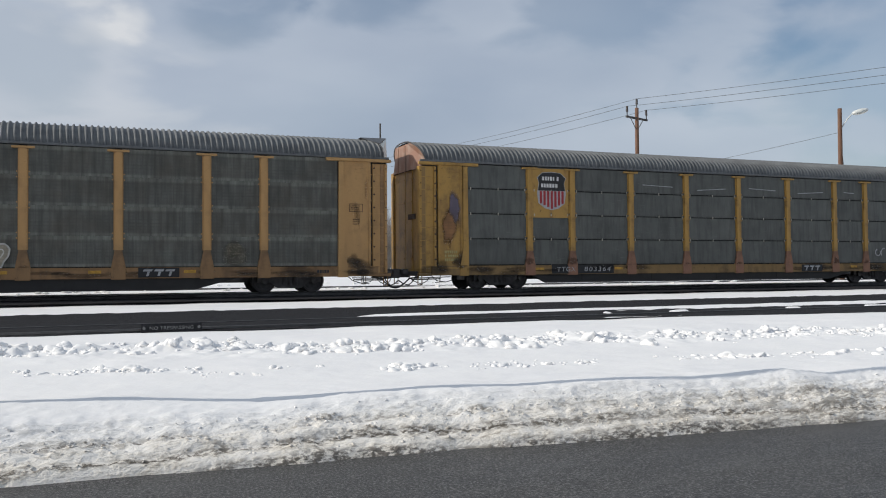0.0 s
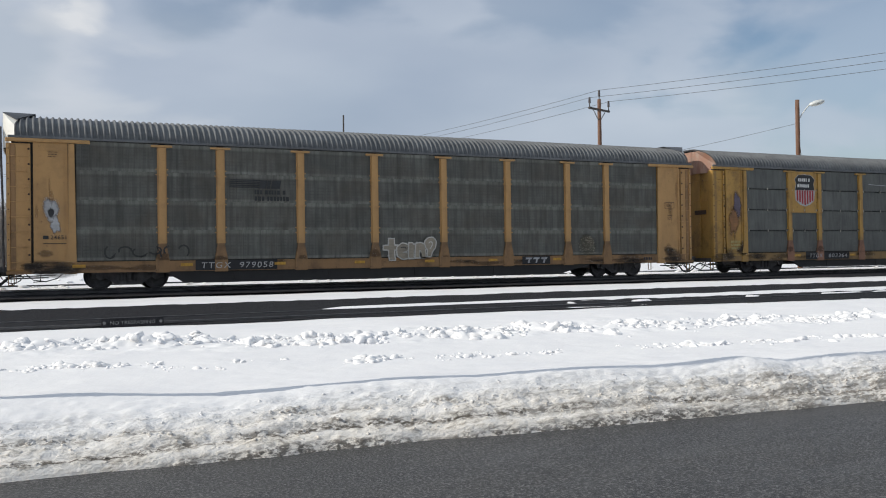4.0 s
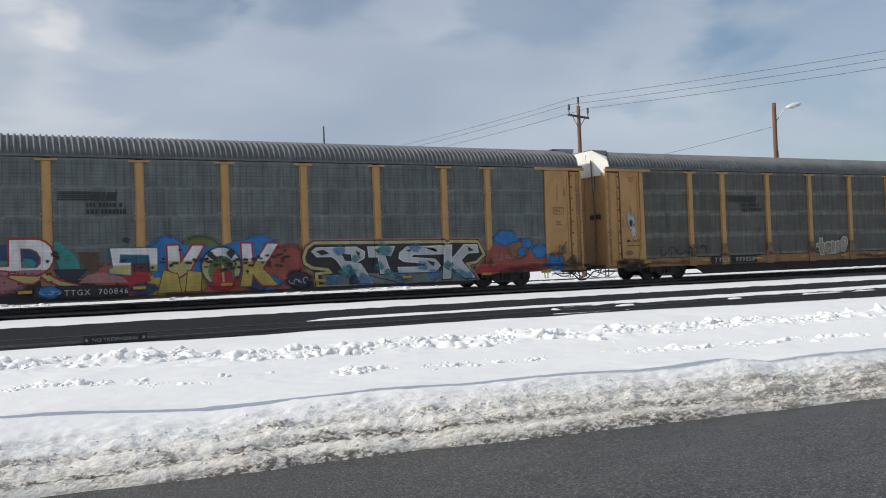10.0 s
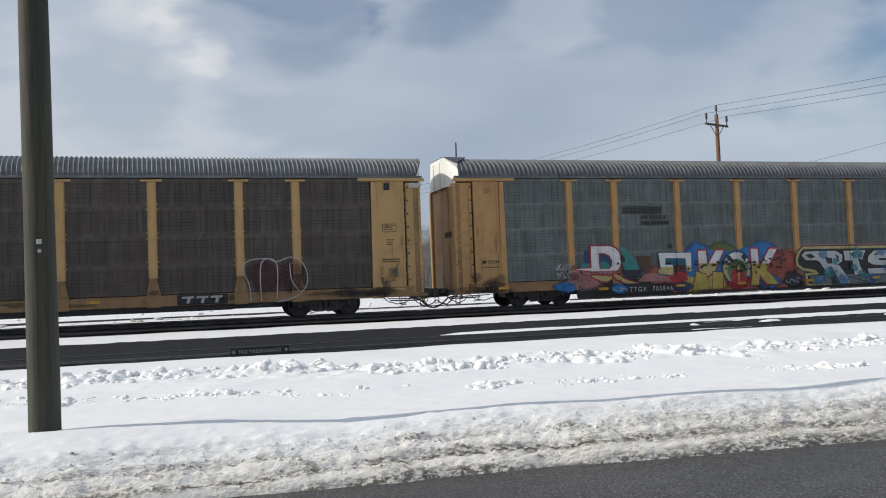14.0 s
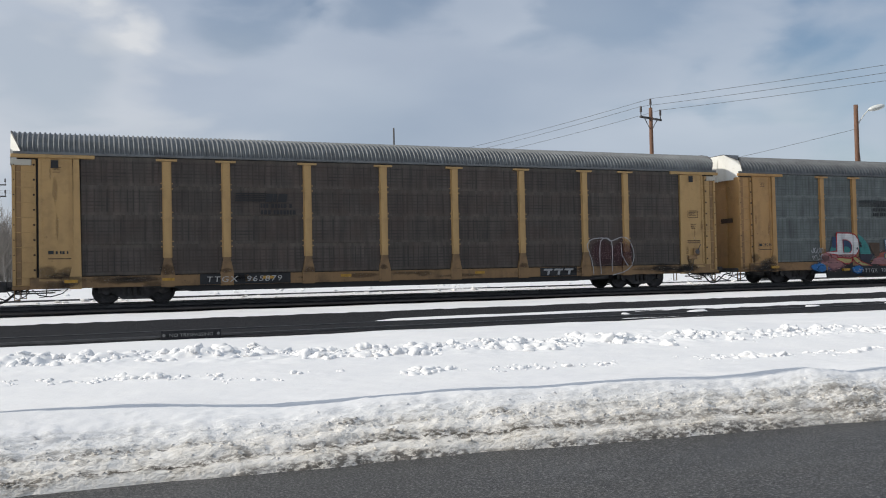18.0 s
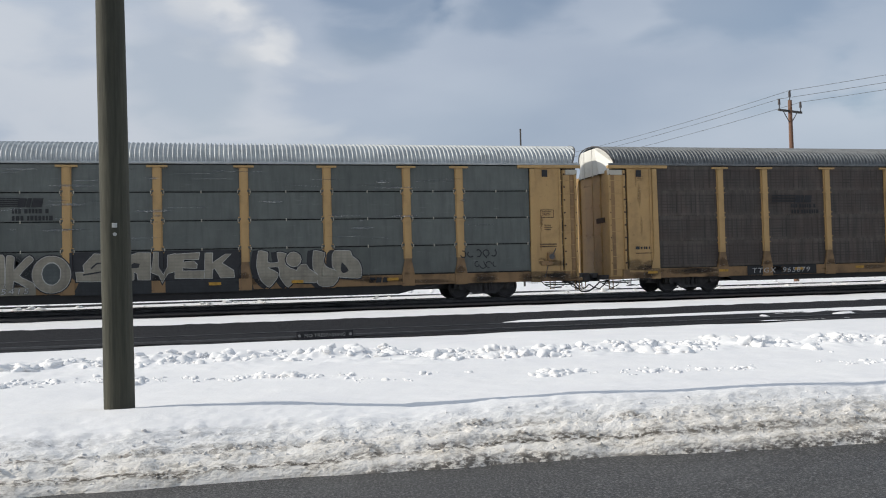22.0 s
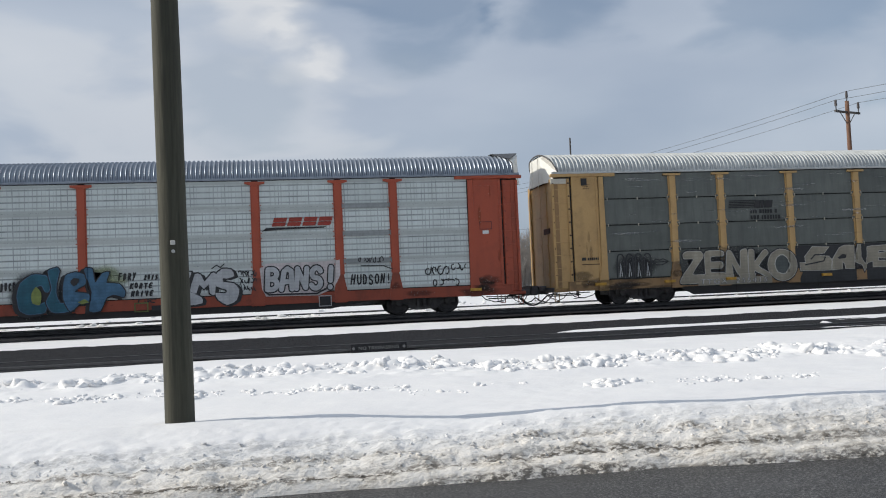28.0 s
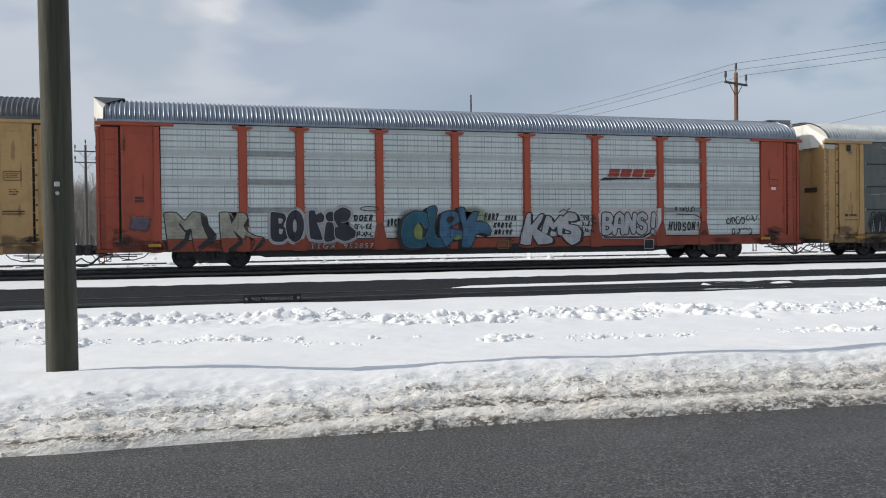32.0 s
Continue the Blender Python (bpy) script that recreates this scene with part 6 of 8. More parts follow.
painted_shape("B", [(-1.64, 1.2), (-1.55, 1.2), (-1.54, 0.62), (-1.6, 0.62)], [(0.0, S_LEMON)], 12)
painted_shape("B", [(-0.9, 1.94), (-0.57, 1.93), (-0.52, 1.08), (-0.78, 0.85), (-0.87, 1.05)], [(0.06, S_RED), (0.0, [S_WHITE, S_YELLOW])], 5, 1.32)
painted_shape("B", [(0.01, 1.92), (0.39, 1.91), (-0.18, 1.07), (0.28, 0.44), (-0.21, 0.46), (-0.58, 0.91), (-0.54, 1.08)], [(0.06, S_RED), (0.0, [S_WHITE, S_YELLOW])], 5, 1.32)
rng_dots = random.Random(5)
for i in range(62):
    x = rng_dots.choice((rng_dots.uniform(-5.1, 1.0), rng_dots.gauss(-1.6, 0.9), rng_dots.gauss(-0.1, 0.7)))
    blob("B", x, rng_dots.gauss(1.34, 0.2), rng_dots.uniform(0.035, 0.12), rng_dots.uniform(0.03, 0.065), S_BLACK, 20, i, 0.45, "", "paint_drip")
for x, z, r in ((-4.72, 2.14, 0.11), (-6.88, 1.72, 0.12), (-6.8, 1.6, 0.07), (-7.1, 1.5, 0.06), (-1.3, 1.62, 0.16), (-2.0, 1.6, 0.12), (-1.9, 1.5, 0.1)):
    blob("B", x, z, r * 1.1, r * 0.85, S_BLACK, 20, int(x * 7), 0.35, "", "paint_drip")
for i in range(16):
    blob("B", rng_dots.uniform(-8.9, -6.9), rng_dots.uniform(0.8, 1.25), rng_dots.uniform(0.025, 0.06), rng_dots.uniform(0.02, 0.04), S_BLACK, 20, i + 90, 0.4, "", "paint_drip")
scribble("B", -7.35, -6.75, 0.42, 0.6, 6, S_PALE, 0.025, 77, 22)
RISK = [(1.37, 1.41), (1.49, 1.7), (1.75, 1.86), (6.96, 1.81), (7.11, 1.7), (7.31, 1.82), (8.45, 1.79), (8.7, 1.33), (8.38, 1.08), (7.91, 1.01), (8.21, 0.33), (3.91, 0.33), (1.86, 0.4), (1.83, 0.74), (2.41, 0.79), (2.24, 0.98), (1.63, 1.07), (1.4, 1.22)]


def border(d):
    return [(x, max(z, 0.32)) for x, z in grown(RISK, d)]


polygon("B", "graffiti_patch", border(0.2), S_PINK, 1)
polygon("B", "graffiti_patch", border(0.15), S_NAVY, 2)
polygon("B", "graffiti_patch", border(0.11), S_LEMON, 3)
polygon("B", "graffiti_patch", RISK, S_BLACK, 4)
polygon("B", "graffiti_patch", [(1.96, 0.73), (8.2, 0.74), (8.38, 0.33), (2.04, 0.36)], S_SLATE, 5)
SHINE = [(0.045, S_BLACK), (0.0, S_WHITE), (-0.03, S_SILVER)]
painted_shape("B", [(1.61, 1.6), (1.79, 1.75), (3.34, 1.75), (3.7, 1.56), (3.66, 1.3), (3.27, 1.09), (3.57, 0.74), (2.94, 0.7), (2.56, 1.25), (2.39, 1.38), (1.82, 1.39)], SHINE, 7)
painted_shape("B", [(2.75, 1.5), (3.13, 1.46), (3.15, 1.21), (2.89, 1.22)], [(0.02, S_WHITE), (0.0, S_BLACK)], 10)
painted_shape("B", [(3.1, 1.12), (3.5, 1.1), (3.92, 0.4), (3.5, 0.4)], [(0.02, S_WHITE), (0.0, S_SILVER)], 12)
painted_shape("B", [(2.96, 1.06), (3.12, 1.06), (3.42, 0.35), (3.02, 0.35)], [(0.0, S_BLACK)], 10)
painted_shape("B", [(3.78, 1.74), (4.92, 1.73), (4.73, 1.35), (4.5, 1.4), (4.71, 0.72), (4.26, 0.7), (4.17, 1.32), (3.83, 1.33)], SHINE, 7)
painted_shape("B", [(5.08, 1.48), (5.39, 1.71), (6.93, 1.72), (6.94, 1.37), (5.66, 1.38), (5.58, 1.3), (6.59, 1.21), (6.81, 0.95), (6.57, 0.7), (5.02, 0.72), (4.96, 0.94), (6.17, 0.93), (6.13, 1.04), (5.25, 1.12), (5.04, 1.26)], SHINE, 7)
for pts in ([(6.98, 1.74), (7.34, 1.74), (7.22, 0.42), (6.86, 0.42)], [(7.26, 1.16), (7.84, 1.74), (8.46, 1.73), (8.52, 1.4), (8.02, 1.37), (7.56, 0.98)], [(7.28, 1.1), (7.66, 1.2), (8.3, 0.42), (7.82, 0.42), (7.28, 0.84)]):
    painted_shape("B", pts, SHINE, 7)
for pts in ([(1.78, 1.6), (2.05, 1.66), (2.3, 1.52), (2.0, 1.46)], [(2.55, 1.66), (2.68, 1.4), (2.6, 1.62)], [(3.3, 1.62), (3.5, 1.5), (3.42, 1.36)], [(4.05, 1.62), (4.3, 1.64), (4.2, 1.46)],
            [(4.62, 1.64), (4.72, 1.5), (4.55, 1.52)], [(5.35, 1.55), (5.6, 1.62), (5.5, 1.5)], [(6.1, 1.66), (6.5, 1.62), (6.7, 1.46), (6.6, 1.6)], [(6.2, 1.15), (6.55, 1.08), (6.5, 0.9)], [(8.0, 1.66), (8.3, 1.5), (8.05, 1.46)]):
    painted_shape("B", pts, [(0.0, S_BLACK)], 12)
ribbon("B", "graffiti_outline", [(3.6, 0.72), (4.9, 0.38)], 0.03, S_NAVY, 12)
ribbon("B", "graffiti_outline", [(7.0, 0.85), (7.9, 0.38)], 0.03, S_NAVY, 12)
S_WASH = spray("teal_overspray", (0.05, 0.26, 0.3), 0.3, 3.0, False, 0.6)
S_WASH_BLUE = spray("blue_overspray", (0.05, 0.2, 0.4), 0.3, 3.0, False, 0.55)
for i, (x, z, r) in enumerate(((2.72, 1.62, 0.24), (4.45, 1.62, 0.3), (5.75, 1.64, 0.22), (2.95, 0.85, 0.3), (6.5, 0.6, 0.28), (4.2, 1.0, 0.2), (2.4, 0.55, 0.24), (7.1, 0.95, 0.22), (6.0, 0.95, 0.2), (3.3, 1.3, 0.18), (8.0, 0.5, 0.2), (4.6, 0.75, 0.2), (5.2, 0.5, 0.3), (7.6, 0.6, 0.25), (3.6, 0.5, 0.3))):
    blob("B", x, z, r * 1.2, r * 0.8, S_WASH if i % 2 else S_WASH_BLUE, 14, i, 0.5, "", "overspray")
polygon("B", "graffiti_patch", [(8.3, 0.6), (8.8, 1.1), (9.1, 1.65), (9.9, 1.72), (10.6, 1.5), (11.9, 1.2), (12.3, 0.8), (11.6, 0.6)], S_CORAL, 1)
blob("B", 10.35, 1.5, 0.5, 0.4, S_ORANGE, 2, 31)
for i, (x, z, rx, rz) in enumerate(((9.8, 1.95, 0.62, 0.32), (10.75, 1.75, 0.3, 0.25), (10.5, 1.4, 0.22, 0.2), (11.4, 1.4, 0.42, 0.3), (12.2, 0.95, 0.4, 0.4), (12.0, 0.8, 0.45, 0.2))):
    blob("B", x, z, rx, rz, S_BLUE, 3, 40 + i, 0.4)
polygon("B", "graffiti_patch", [(8.3, 0.58), (8.5, 0.86), (10.6, 0.85), (11.4, 0.75), (11.2, 0.58)], S_RED, 3)
scribble("B", 9.1, 10.2, 1.05, 1.35, 13, S_PINK, 0.03, 3, 4, 2)
scribble("B", -9.7, -9.05, 1.0, 1.62, 9, S_PALE, 0.035, 8, 2, 2)
scribble("B", 0.75, 1.45, 0.45, 0.72, 9, S_PALE, 0.03, 9, 4)
polygon("B", "graffiti_patch", [(-7.55, 0.3), (-7.5, 0.72), (-4.66, 0.66), (-4.7, 0.3)], S_PLATE, 14)
word("B", "TTGX  700846", -6.63, -4.7, 0.38, 0.56, [(0.0, S_DIMWHITE)], 0.0, None, "fleet_number", 15, 0.0, "", 0.0, 1.25)
end_stencils("B", seed=21)

# wagon C
striped_logo("C", -0.02, S_PLATE)
rect("C", -7.98, -4.9, 0.57, 0.92, S_PLATE, 1)
fleet_number("C", "TTGX 965879", -7.75, -5.2, 0.63, 0.85)
wordmark("C", 5.1, 6.5, 0.62, 0.86)
blob("C", 7.85, 1.45, 0.6, 0.62, S_WINE, 1, 51, 0.2)
blob("C", 8.8, 1.4, 0.52, 0.66, S_WINE, 1, 52, 0.2)
ribbon("C", "graffiti_outline", curved([(7.4, 0.6), (7.35, 1.2), (7.12, 1.75), (7.4, 2.02), (8.0, 2.06), (8.3, 1.95), (8.85, 2.1), (9.25, 1.8), (9.35, 1.2), (9.0, 0.75), (8.3, 0.55)]), 0.035, S_PALE, 2)
ribbon("C", "graffiti_outline", curved([(7.75, 0.6), (7.78, 1.92), (8.3, 1.9), (8.28, 0.7)]), 0.035, S_PALE, 2)
ribbon("C", "graffiti_outline", curved([(8.75, 1.9), (8.8, 1.3), (9.05, 0.9)]), 0.03, S_PALE, 2)
end_stencils("C", seed=31)
for x in (-12.45, 12.3):
    rect("C", x - 0.11, x + 0.11, 4.42, 4.68, S_PLATE, 1, "vent_opening")

# wagon D
striped_logo("D", 0.0, S_PLATE)
S_BEIGE = spray("spray_faded_chrome", (0.29, 0.262, 0.205), 0.3, 1.6)
S_HAZE = spray("black_overspray", (0.03, 0.03, 0.032), 0.3, 2.5, False, 0.75)
silver = [(0.055, S_BLACK), (0.018, S_RIM), (0.0, S_BEIGE)]
S_SHEET = spray("bare_grey_sheet", (0.075, 0.086, 0.084), 0.25)
blob("D", -6.7, 1.3, 2.3, 0.68, S_HAZE, 1, 401, 0.1)
polygon("D", "graffiti_shadow", [(-4.17, 1.92), (1.29, 1.92), (1.26, 0.71), (0.45, 0.63), (-3.96, 0.94), (-4.18, 1.17)], S_BLACK, 1)
painted_shape("D", rounded([(-8.72, 1.74), (-8.58, 1.85), (-8.05, 1.84), (-7.93, 1.73), (-7.95, 1.6), (-8.4, 0.99), (-7.82, 0.97), (-7.82, 0.8), (-8.1, 0.67), (-8.84, 0.66), (-8.88, 0.77), (-8.8, 0.93), (-8.29, 1.55), (-8.68, 1.59)]), silver, 2)
painted_shape("D", rounded([(-7.86, 1.7), (-7.75, 1.84), (-7.29, 1.84), (-7.14, 1.78), (-7.16, 1.65), (-7.6, 1.64), (-7.63, 1.43), (-7.24, 1.42), (-7.17, 1.32), (-7.24, 1.19), (-7.64, 1.19), (-7.64, 1.03), (-7.13, 1), (-7.04, 0.89), (-7.07, 0.78), (-7.76, 0.8), (-7.85, 0.94)]), silver, 2)
painted_shape("D", rounded([(-7.07, 0.78), (-6.99, 1.74), (-6.92, 1.83), (-6.78, 1.79), (-6.45, 1.16), (-6.41, 1.77), (-6.28, 1.86), (-6.14, 1.81), (-6.15, 0.8), (-6.33, 0.76), (-6.49, 0.84), (-6.78, 1.36), (-6.76, 0.79)]), silver, 2)
painted_shape("D", rounded([(-6.1, 0.8), (-6.07, 1.79), (-5.97, 1.85), (-5.85, 1.79), (-5.86, 1.37), (-5.51, 1.75), (-5.38, 1.83), (-5.29, 1.75), (-5.31, 1.65), (-5.7, 1.21), (-5.27, 0.94), (-5.24, 0.81), (-5.4, 0.78), (-5.86, 1.05), (-5.89, 0.8)]), silver, 2)
painted_shape("D", rounded([(-4.14, 1.2), (-4.18, 1), (-4.28, 0.82), (-4.44, 0.69), (-4.64, 0.63), (-4.84, 0.63), (-5.03, 0.71), (-5.18, 0.85), (-5.28, 1.03), (-5.31, 1.23), (-5.27, 1.43), (-5.17, 1.61), (-5.01, 1.74), (-4.82, 1.81), (-4.61, 1.8), (-4.42, 1.73), (-4.27, 1.59), (-4.17, 1.41)]), silver, 2)
painted_shape("D", [(-4.45, 1.23), (-4.48, 1.08), (-4.56, 0.96), (-4.67, 0.89), (-4.8, 0.9), (-4.91, 0.97), (-4.98, 1.09), (-5.01, 1.24), (-4.98, 1.39), (-4.9, 1.51), (-4.78, 1.58), (-4.66, 1.58), (-4.55, 1.51), (-4.47, 1.38)], [(0.03, S_RIM), (0.0, S_SHEET)], 5)
painted_shape("D", [(-3.99, 1.27), (-3.73, 1.26), (-3.76, 1.49), (-3.43, 1.86), (-2.74, 1.83), (-2.94, 1.61), (-3.37, 1.55), (-2.94, 1.49), (-2.75, 1.47), (-2.64, 1.34), (-2.67, 0.95), (-3.96, 0.97)], silver, 2)
painted_shape("D", [(-2.65, 0.95), (-2.59, 1.37), (-2.28, 1.79), (-2.08, 1.87), (-1.66, 1.86), (-1.68, 0.97), (-2.06, 0.98), (-2.09, 1.19), (-2.19, 1.25), (-2.2, 0.98)], silver, 2)
painted_shape("D", [(-1.54, 1.88), (-1.41, 1.88), (-1.42, 1.38), (-1.25, 1.11), (-1.11, 1.4), (-1.1, 1.77), (-0.87, 1.82), (-0.88, 1.23), (-1.12, 1.17), (-1.29, 0.87), (-1.39, 1.11), (-1.64, 1.21), (-1.58, 1.58)], silver, 2)
painted_shape("D", [(-0.87, 1.8), (-0.08, 1.84), (-0.12, 1.62), (-0.6, 1.63), (-0.63, 1.53), (-0.29, 1.56), (-0.17, 1.45), (-0.19, 1.32), (-0.64, 1.35), (-0.64, 1.23), (0.08, 1.22), (0.04, 0.98), (-0.88, 1)], silver, 2)
painted_shape("D", [(0.1, 1.82), (0.34, 1.82), (0.33, 1.48), (0.76, 1.77), (0.93, 1.77), (0.64, 1.47), (1.02, 1.22), (1.05, 0.99), (0.6, 0.98), (0.41, 1.31), (0.33, 1.27), (0.32, 0.97), (0.08, 0.97)], silver, 2)
polygon("D", "graffiti_patch", [(-2.39, 1.41), (-2.18, 1.54), (-2, 1.51), (-2.04, 1.38), (-2.31, 1.36)], S_BLACK, 5)
ribbon("D", "graffiti_outline", [(-3.77, 1.18), (-2.98, 1.3), (-2.9, 1.47)], 0.05, S_BLACK, 5)
ribbon("D", "graffiti_outline", [(-3.52, 1.38), (-3.34, 1.55), (-2.94, 1.55)], 0.05, S_BLACK, 5)
for pts in (
        [(1.87, 1.85), (2.17, 1.8), (2.17, 1.46), (2.53, 1.46), (2.5, 1.79), (2.8, 1.74), (2.76, 1.4), (2.92, 1.25), (3.17, 1.14), (3.13, 0.94), (2.84, 0.6), (2.58, 0.94), (2.54, 1.3), (2.16, 1.29), (2.49, 1.1), (2.48, 0.94), (2.21, 0.62), (1.94, 0.86), (1.8, 1.31)],
        [(3.25, 1.34), (3.47, 1.37), (3.57, 1.21), (3.86, 0.99), (3.82, 0.75), (3.34, 0.76), (2.99, 0.84), (3.13, 1.11)],
        [(3.74, 1.82), (4.11, 1.75), (4.06, 1.47), (4.17, 1.26), (4.57, 1.08), (4.56, 0.83), (4.37, 0.61), (4, 0.6), (3.85, 0.71), (3.88, 1), (3.72, 1.2)],
        [(4.38, 1.62), (4.48, 1.82), (5, 1.8), (5.07, 1.63), (5.29, 1.45), (5.4, 1.17), (5.37, 0.92), (5.24, 0.85), (4.38, 0.94), (4.57, 1.06), (4.39, 1.26)]):
    polygon("D", "graffiti_shadow", grown([(x - 0.17, z - 0.02) for x, z in rounded(pts)], 0.04), S_BLACK, 1)
    painted_shape("D", rounded(pts), silver, 2)
painted_shape("D", [(3.3, 1.54), (3.26, 1.42), (3.17, 1.33), (3.04, 1.3), (2.92, 1.34), (2.83, 1.43), (2.8, 1.55), (2.84, 1.68), (2.93, 1.77), (3.06, 1.8), (3.18, 1.76), (3.27, 1.67)], silver, 5)
polygon("D", "graffiti_patch", rounded([(4.71, 1.41), (4.85, 1.28), (4.94, 1.11), (4.75, 1.03), (4.67, 1.15)]), S_BLACK, 5)
polygon("D", "graffiti_patch", [(-8.2, 0.56), (-8.2, 0.83), (-5.2, 0.82), (-5.2, 0.56)], S_BEIGE, 6)
polygon("D", "graffiti_patch", [(-4.1, 0.5), (-3.9, 0.92), (1.6, 0.92), (1.7, 0.5)], S_FADED, 1)
word("D", "TTGX  255415", -8.1, -5.4, 0.61, 0.79, [(0.03, S_FADED), (0.0, S_DIMWHITE)], 0.12, None, "fleet_number", 8, 0.0, "", 0.0, 1.25)
for i in range(3):
    rect("D", 5.65 + i * 0.24, 5.83 + i * 0.24, 0.67, 0.85, S_PLATE, 1, "logo_block", "", 0.04)
rng_scratch = random.Random(17)
S_SCUFF = spray("chalky_scuff", (0.36, 0.37, 0.37), 0.3, 6.0, False, 0.4)
for i in range(64):
    x, z = rng_scratch.uniform(-11, 10), rng_scratch.choice((2.3, 2.62, 2.85, 3.05, 3.3, 3.55, 4.05, 4.3, 4.6)) + rng_scratch.uniform(-0.08, 0.08)
    blob("D", x, z, rng_scratch.uniform(0.12, 0.75), rng_scratch.choice((0.012, 0.015, 0.02, 0.045)), S_SCUFF, 1, i, 0.6, "", "scuff")
scribble("D", 8.95, 10.4, 1.45, 1.85, 10, S_BLACK, 0.04, 61, 2)
scribble("D", 9.5, 10.4, 1.1, 1.4, 8, S_BLACK, 0.03, 62, 2)
blob("D", -10.6, 1.35, 0.85, 0.5, S_HAZE, 1, 406, 0.15)
for x0 in (-11.35, -11.0, -10.65, -10.3):
    ribbon("D", "graffiti_tag", curved([(x0 + 0.02, 0.95), (x0 + 0.05, 1.7), (x0 + 0.17, 1.84), (x0 + 0.3, 1.68), (x0 + 0.28, 0.98)]), 0.05, S_FADED, 2)
    ribbon("D", "graffiti_tag", [(x0 + 0.12, 1.0), (x0 + 0.17, 1.5), (x0 + 0.22, 1.02)], 0.03, S_SILVER, 2)
ribbon("D", "graffiti_tag", [(-9.95, 1.5), (-9.8, 1.62), (-9.66, 1.57), (-9.52, 1.62), (-9.3, 1.52), (-9.55, 1.4), (-9.75, 1.4), (-9.95, 1.5), (-9.3, 1.52)], 0.035, S_FADED, 2)
end_stencils("D", seed=41)
for x in (-12.45, 12.3):
    rect("D", x - 0.11, x + 0.11, 4.42, 4.68, S_PLATE, 1, "vent_opening")

# wagon F
S_BAND = spray("grey_seam_band", (0.27, 0.29, 0.295), 0.2)
for x0, x1 in ((POSTS[0] + 0.13, POSTS[1] - 0.13), (POSTS[6] + 0.13, POSTS[7] - 0.13)):
    for z in (1.96, 2.93, 3.9):
        rect("F", x0, x1, z - 0.1, z + 0.08, S_BAND, 1, "seam_band")
for i in range(4):
    a = 4.78 + i * 0.52
    rect("F", a, a + 0.45, 3.24, 3.375, S_LOGO_RED, 1, "logo_block", "", 0.045)
    rect("F", a + 0.05, a + 0.5, 3.395, 3.54, S_LOGO_RED, 1, "logo_block", "", 0.045)
polygon("F", "logo_block", [(4.45, 3.08), (4.6, 3.2), (6.65, 3.2), (6.55, 3.15), (5.2, 3.13)], S_PLATE, 1)
S_HALO = spray("spray_pinkish_white", (0.52, 0.47, 0.47), 0.25)
S_LIME = spray("spray_dull_lime", (0.2, 0.25, 0.07), 0.3, 2.5, False, 0.5)
S_GREY = spray("spray_flat_grey", (0.43, 0.445, 0.465), 0.2)
S_HATCH = spray("spray_thin_olive", (0.34, 0.33, 0.26), 0.4, 3.0)
for pts in (
        [(-11.57, 1.86), (-11.21, 1.86), (-10.94, 1.6), (-10.69, 1.87), (-10.42, 1.85), (-10.24, 1.71), (-10.18, 1.42), (-9.94, 1.1), (-10.03, 0.88), (-10.22, 0.82), (-10.5, 0.57), (-10.62, 0.57), (-10.7, 1.08), (-10.73, 1.3), (-10.91, 1.24), (-10.83, 1.02), (-11.07, 0.71), (-11.41, 0.6), (-11.47, 0.65), (-11.52, 1.15), (-11.58, 1.72)],
        [(-9.8, 1.8), (-9.74, 1.87), (-9.43, 1.85), (-9.31, 1.64), (-9.21, 1.85), (-8.99, 1.83), (-8.87, 1.67), (-8.87, 1.54), (-9, 1.41), (-8.91, 1.22), (-8.62, 1.06), (-8.34, 0.99), (-8.37, 0.79), (-8.69, 0.57), (-8.77, 0.55), (-8.63, 0.91), (-8.97, 1.09), (-9.04, 0.77), (-9.54, 0.52), (-9.7, 0.56), (-9.78, 1.2)]):
    painted_shape("F", rounded(pts), [(0.035, S_BLACK), (0.0, [S_HATCH, ORANGE_DIRTY])], 1, 1.0)
for pts in ([(-10.43, 1.85), (-10.21, 1.68), (-10.15, 1.42), (-9.94, 1.1), (-10.03, 0.88), (-10.49, 0.63), (-10.53, 0.71), (-10.2, 1.01), (-10.39, 1.46)],
            [(-10.91, 1.24), (-10.73, 1.3), (-10.83, 0.94), (-11.14, 0.63), (-11.41, 0.59), (-10.95, 1.02)],
            [(-9.49, 1.85), (-9.31, 1.64), (-9.42, 1.48)],
            [(-9.38, 1.29), (-9.07, 1), (-9.04, 0.79), (-9.54, 0.51), (-9.51, 0.65), (-9.16, 0.9)],
            [(-8.87, 1.7), (-9.02, 1.41), (-8.81, 1.38)],
            [(-8.37, 1), (-8.32, 0.91), (-8.44, 0.73), (-8.71, 0.55), (-8.5, 0.83)]):
    polygon("F", "graffiti_shadow", pts, S_BLACK, 4)
ribbon("F", "graffiti_outline", [(-11.12, 1.5), (-10.93, 1.24), (-10.73, 1.3)], 0.06, S_BLACK, 4)
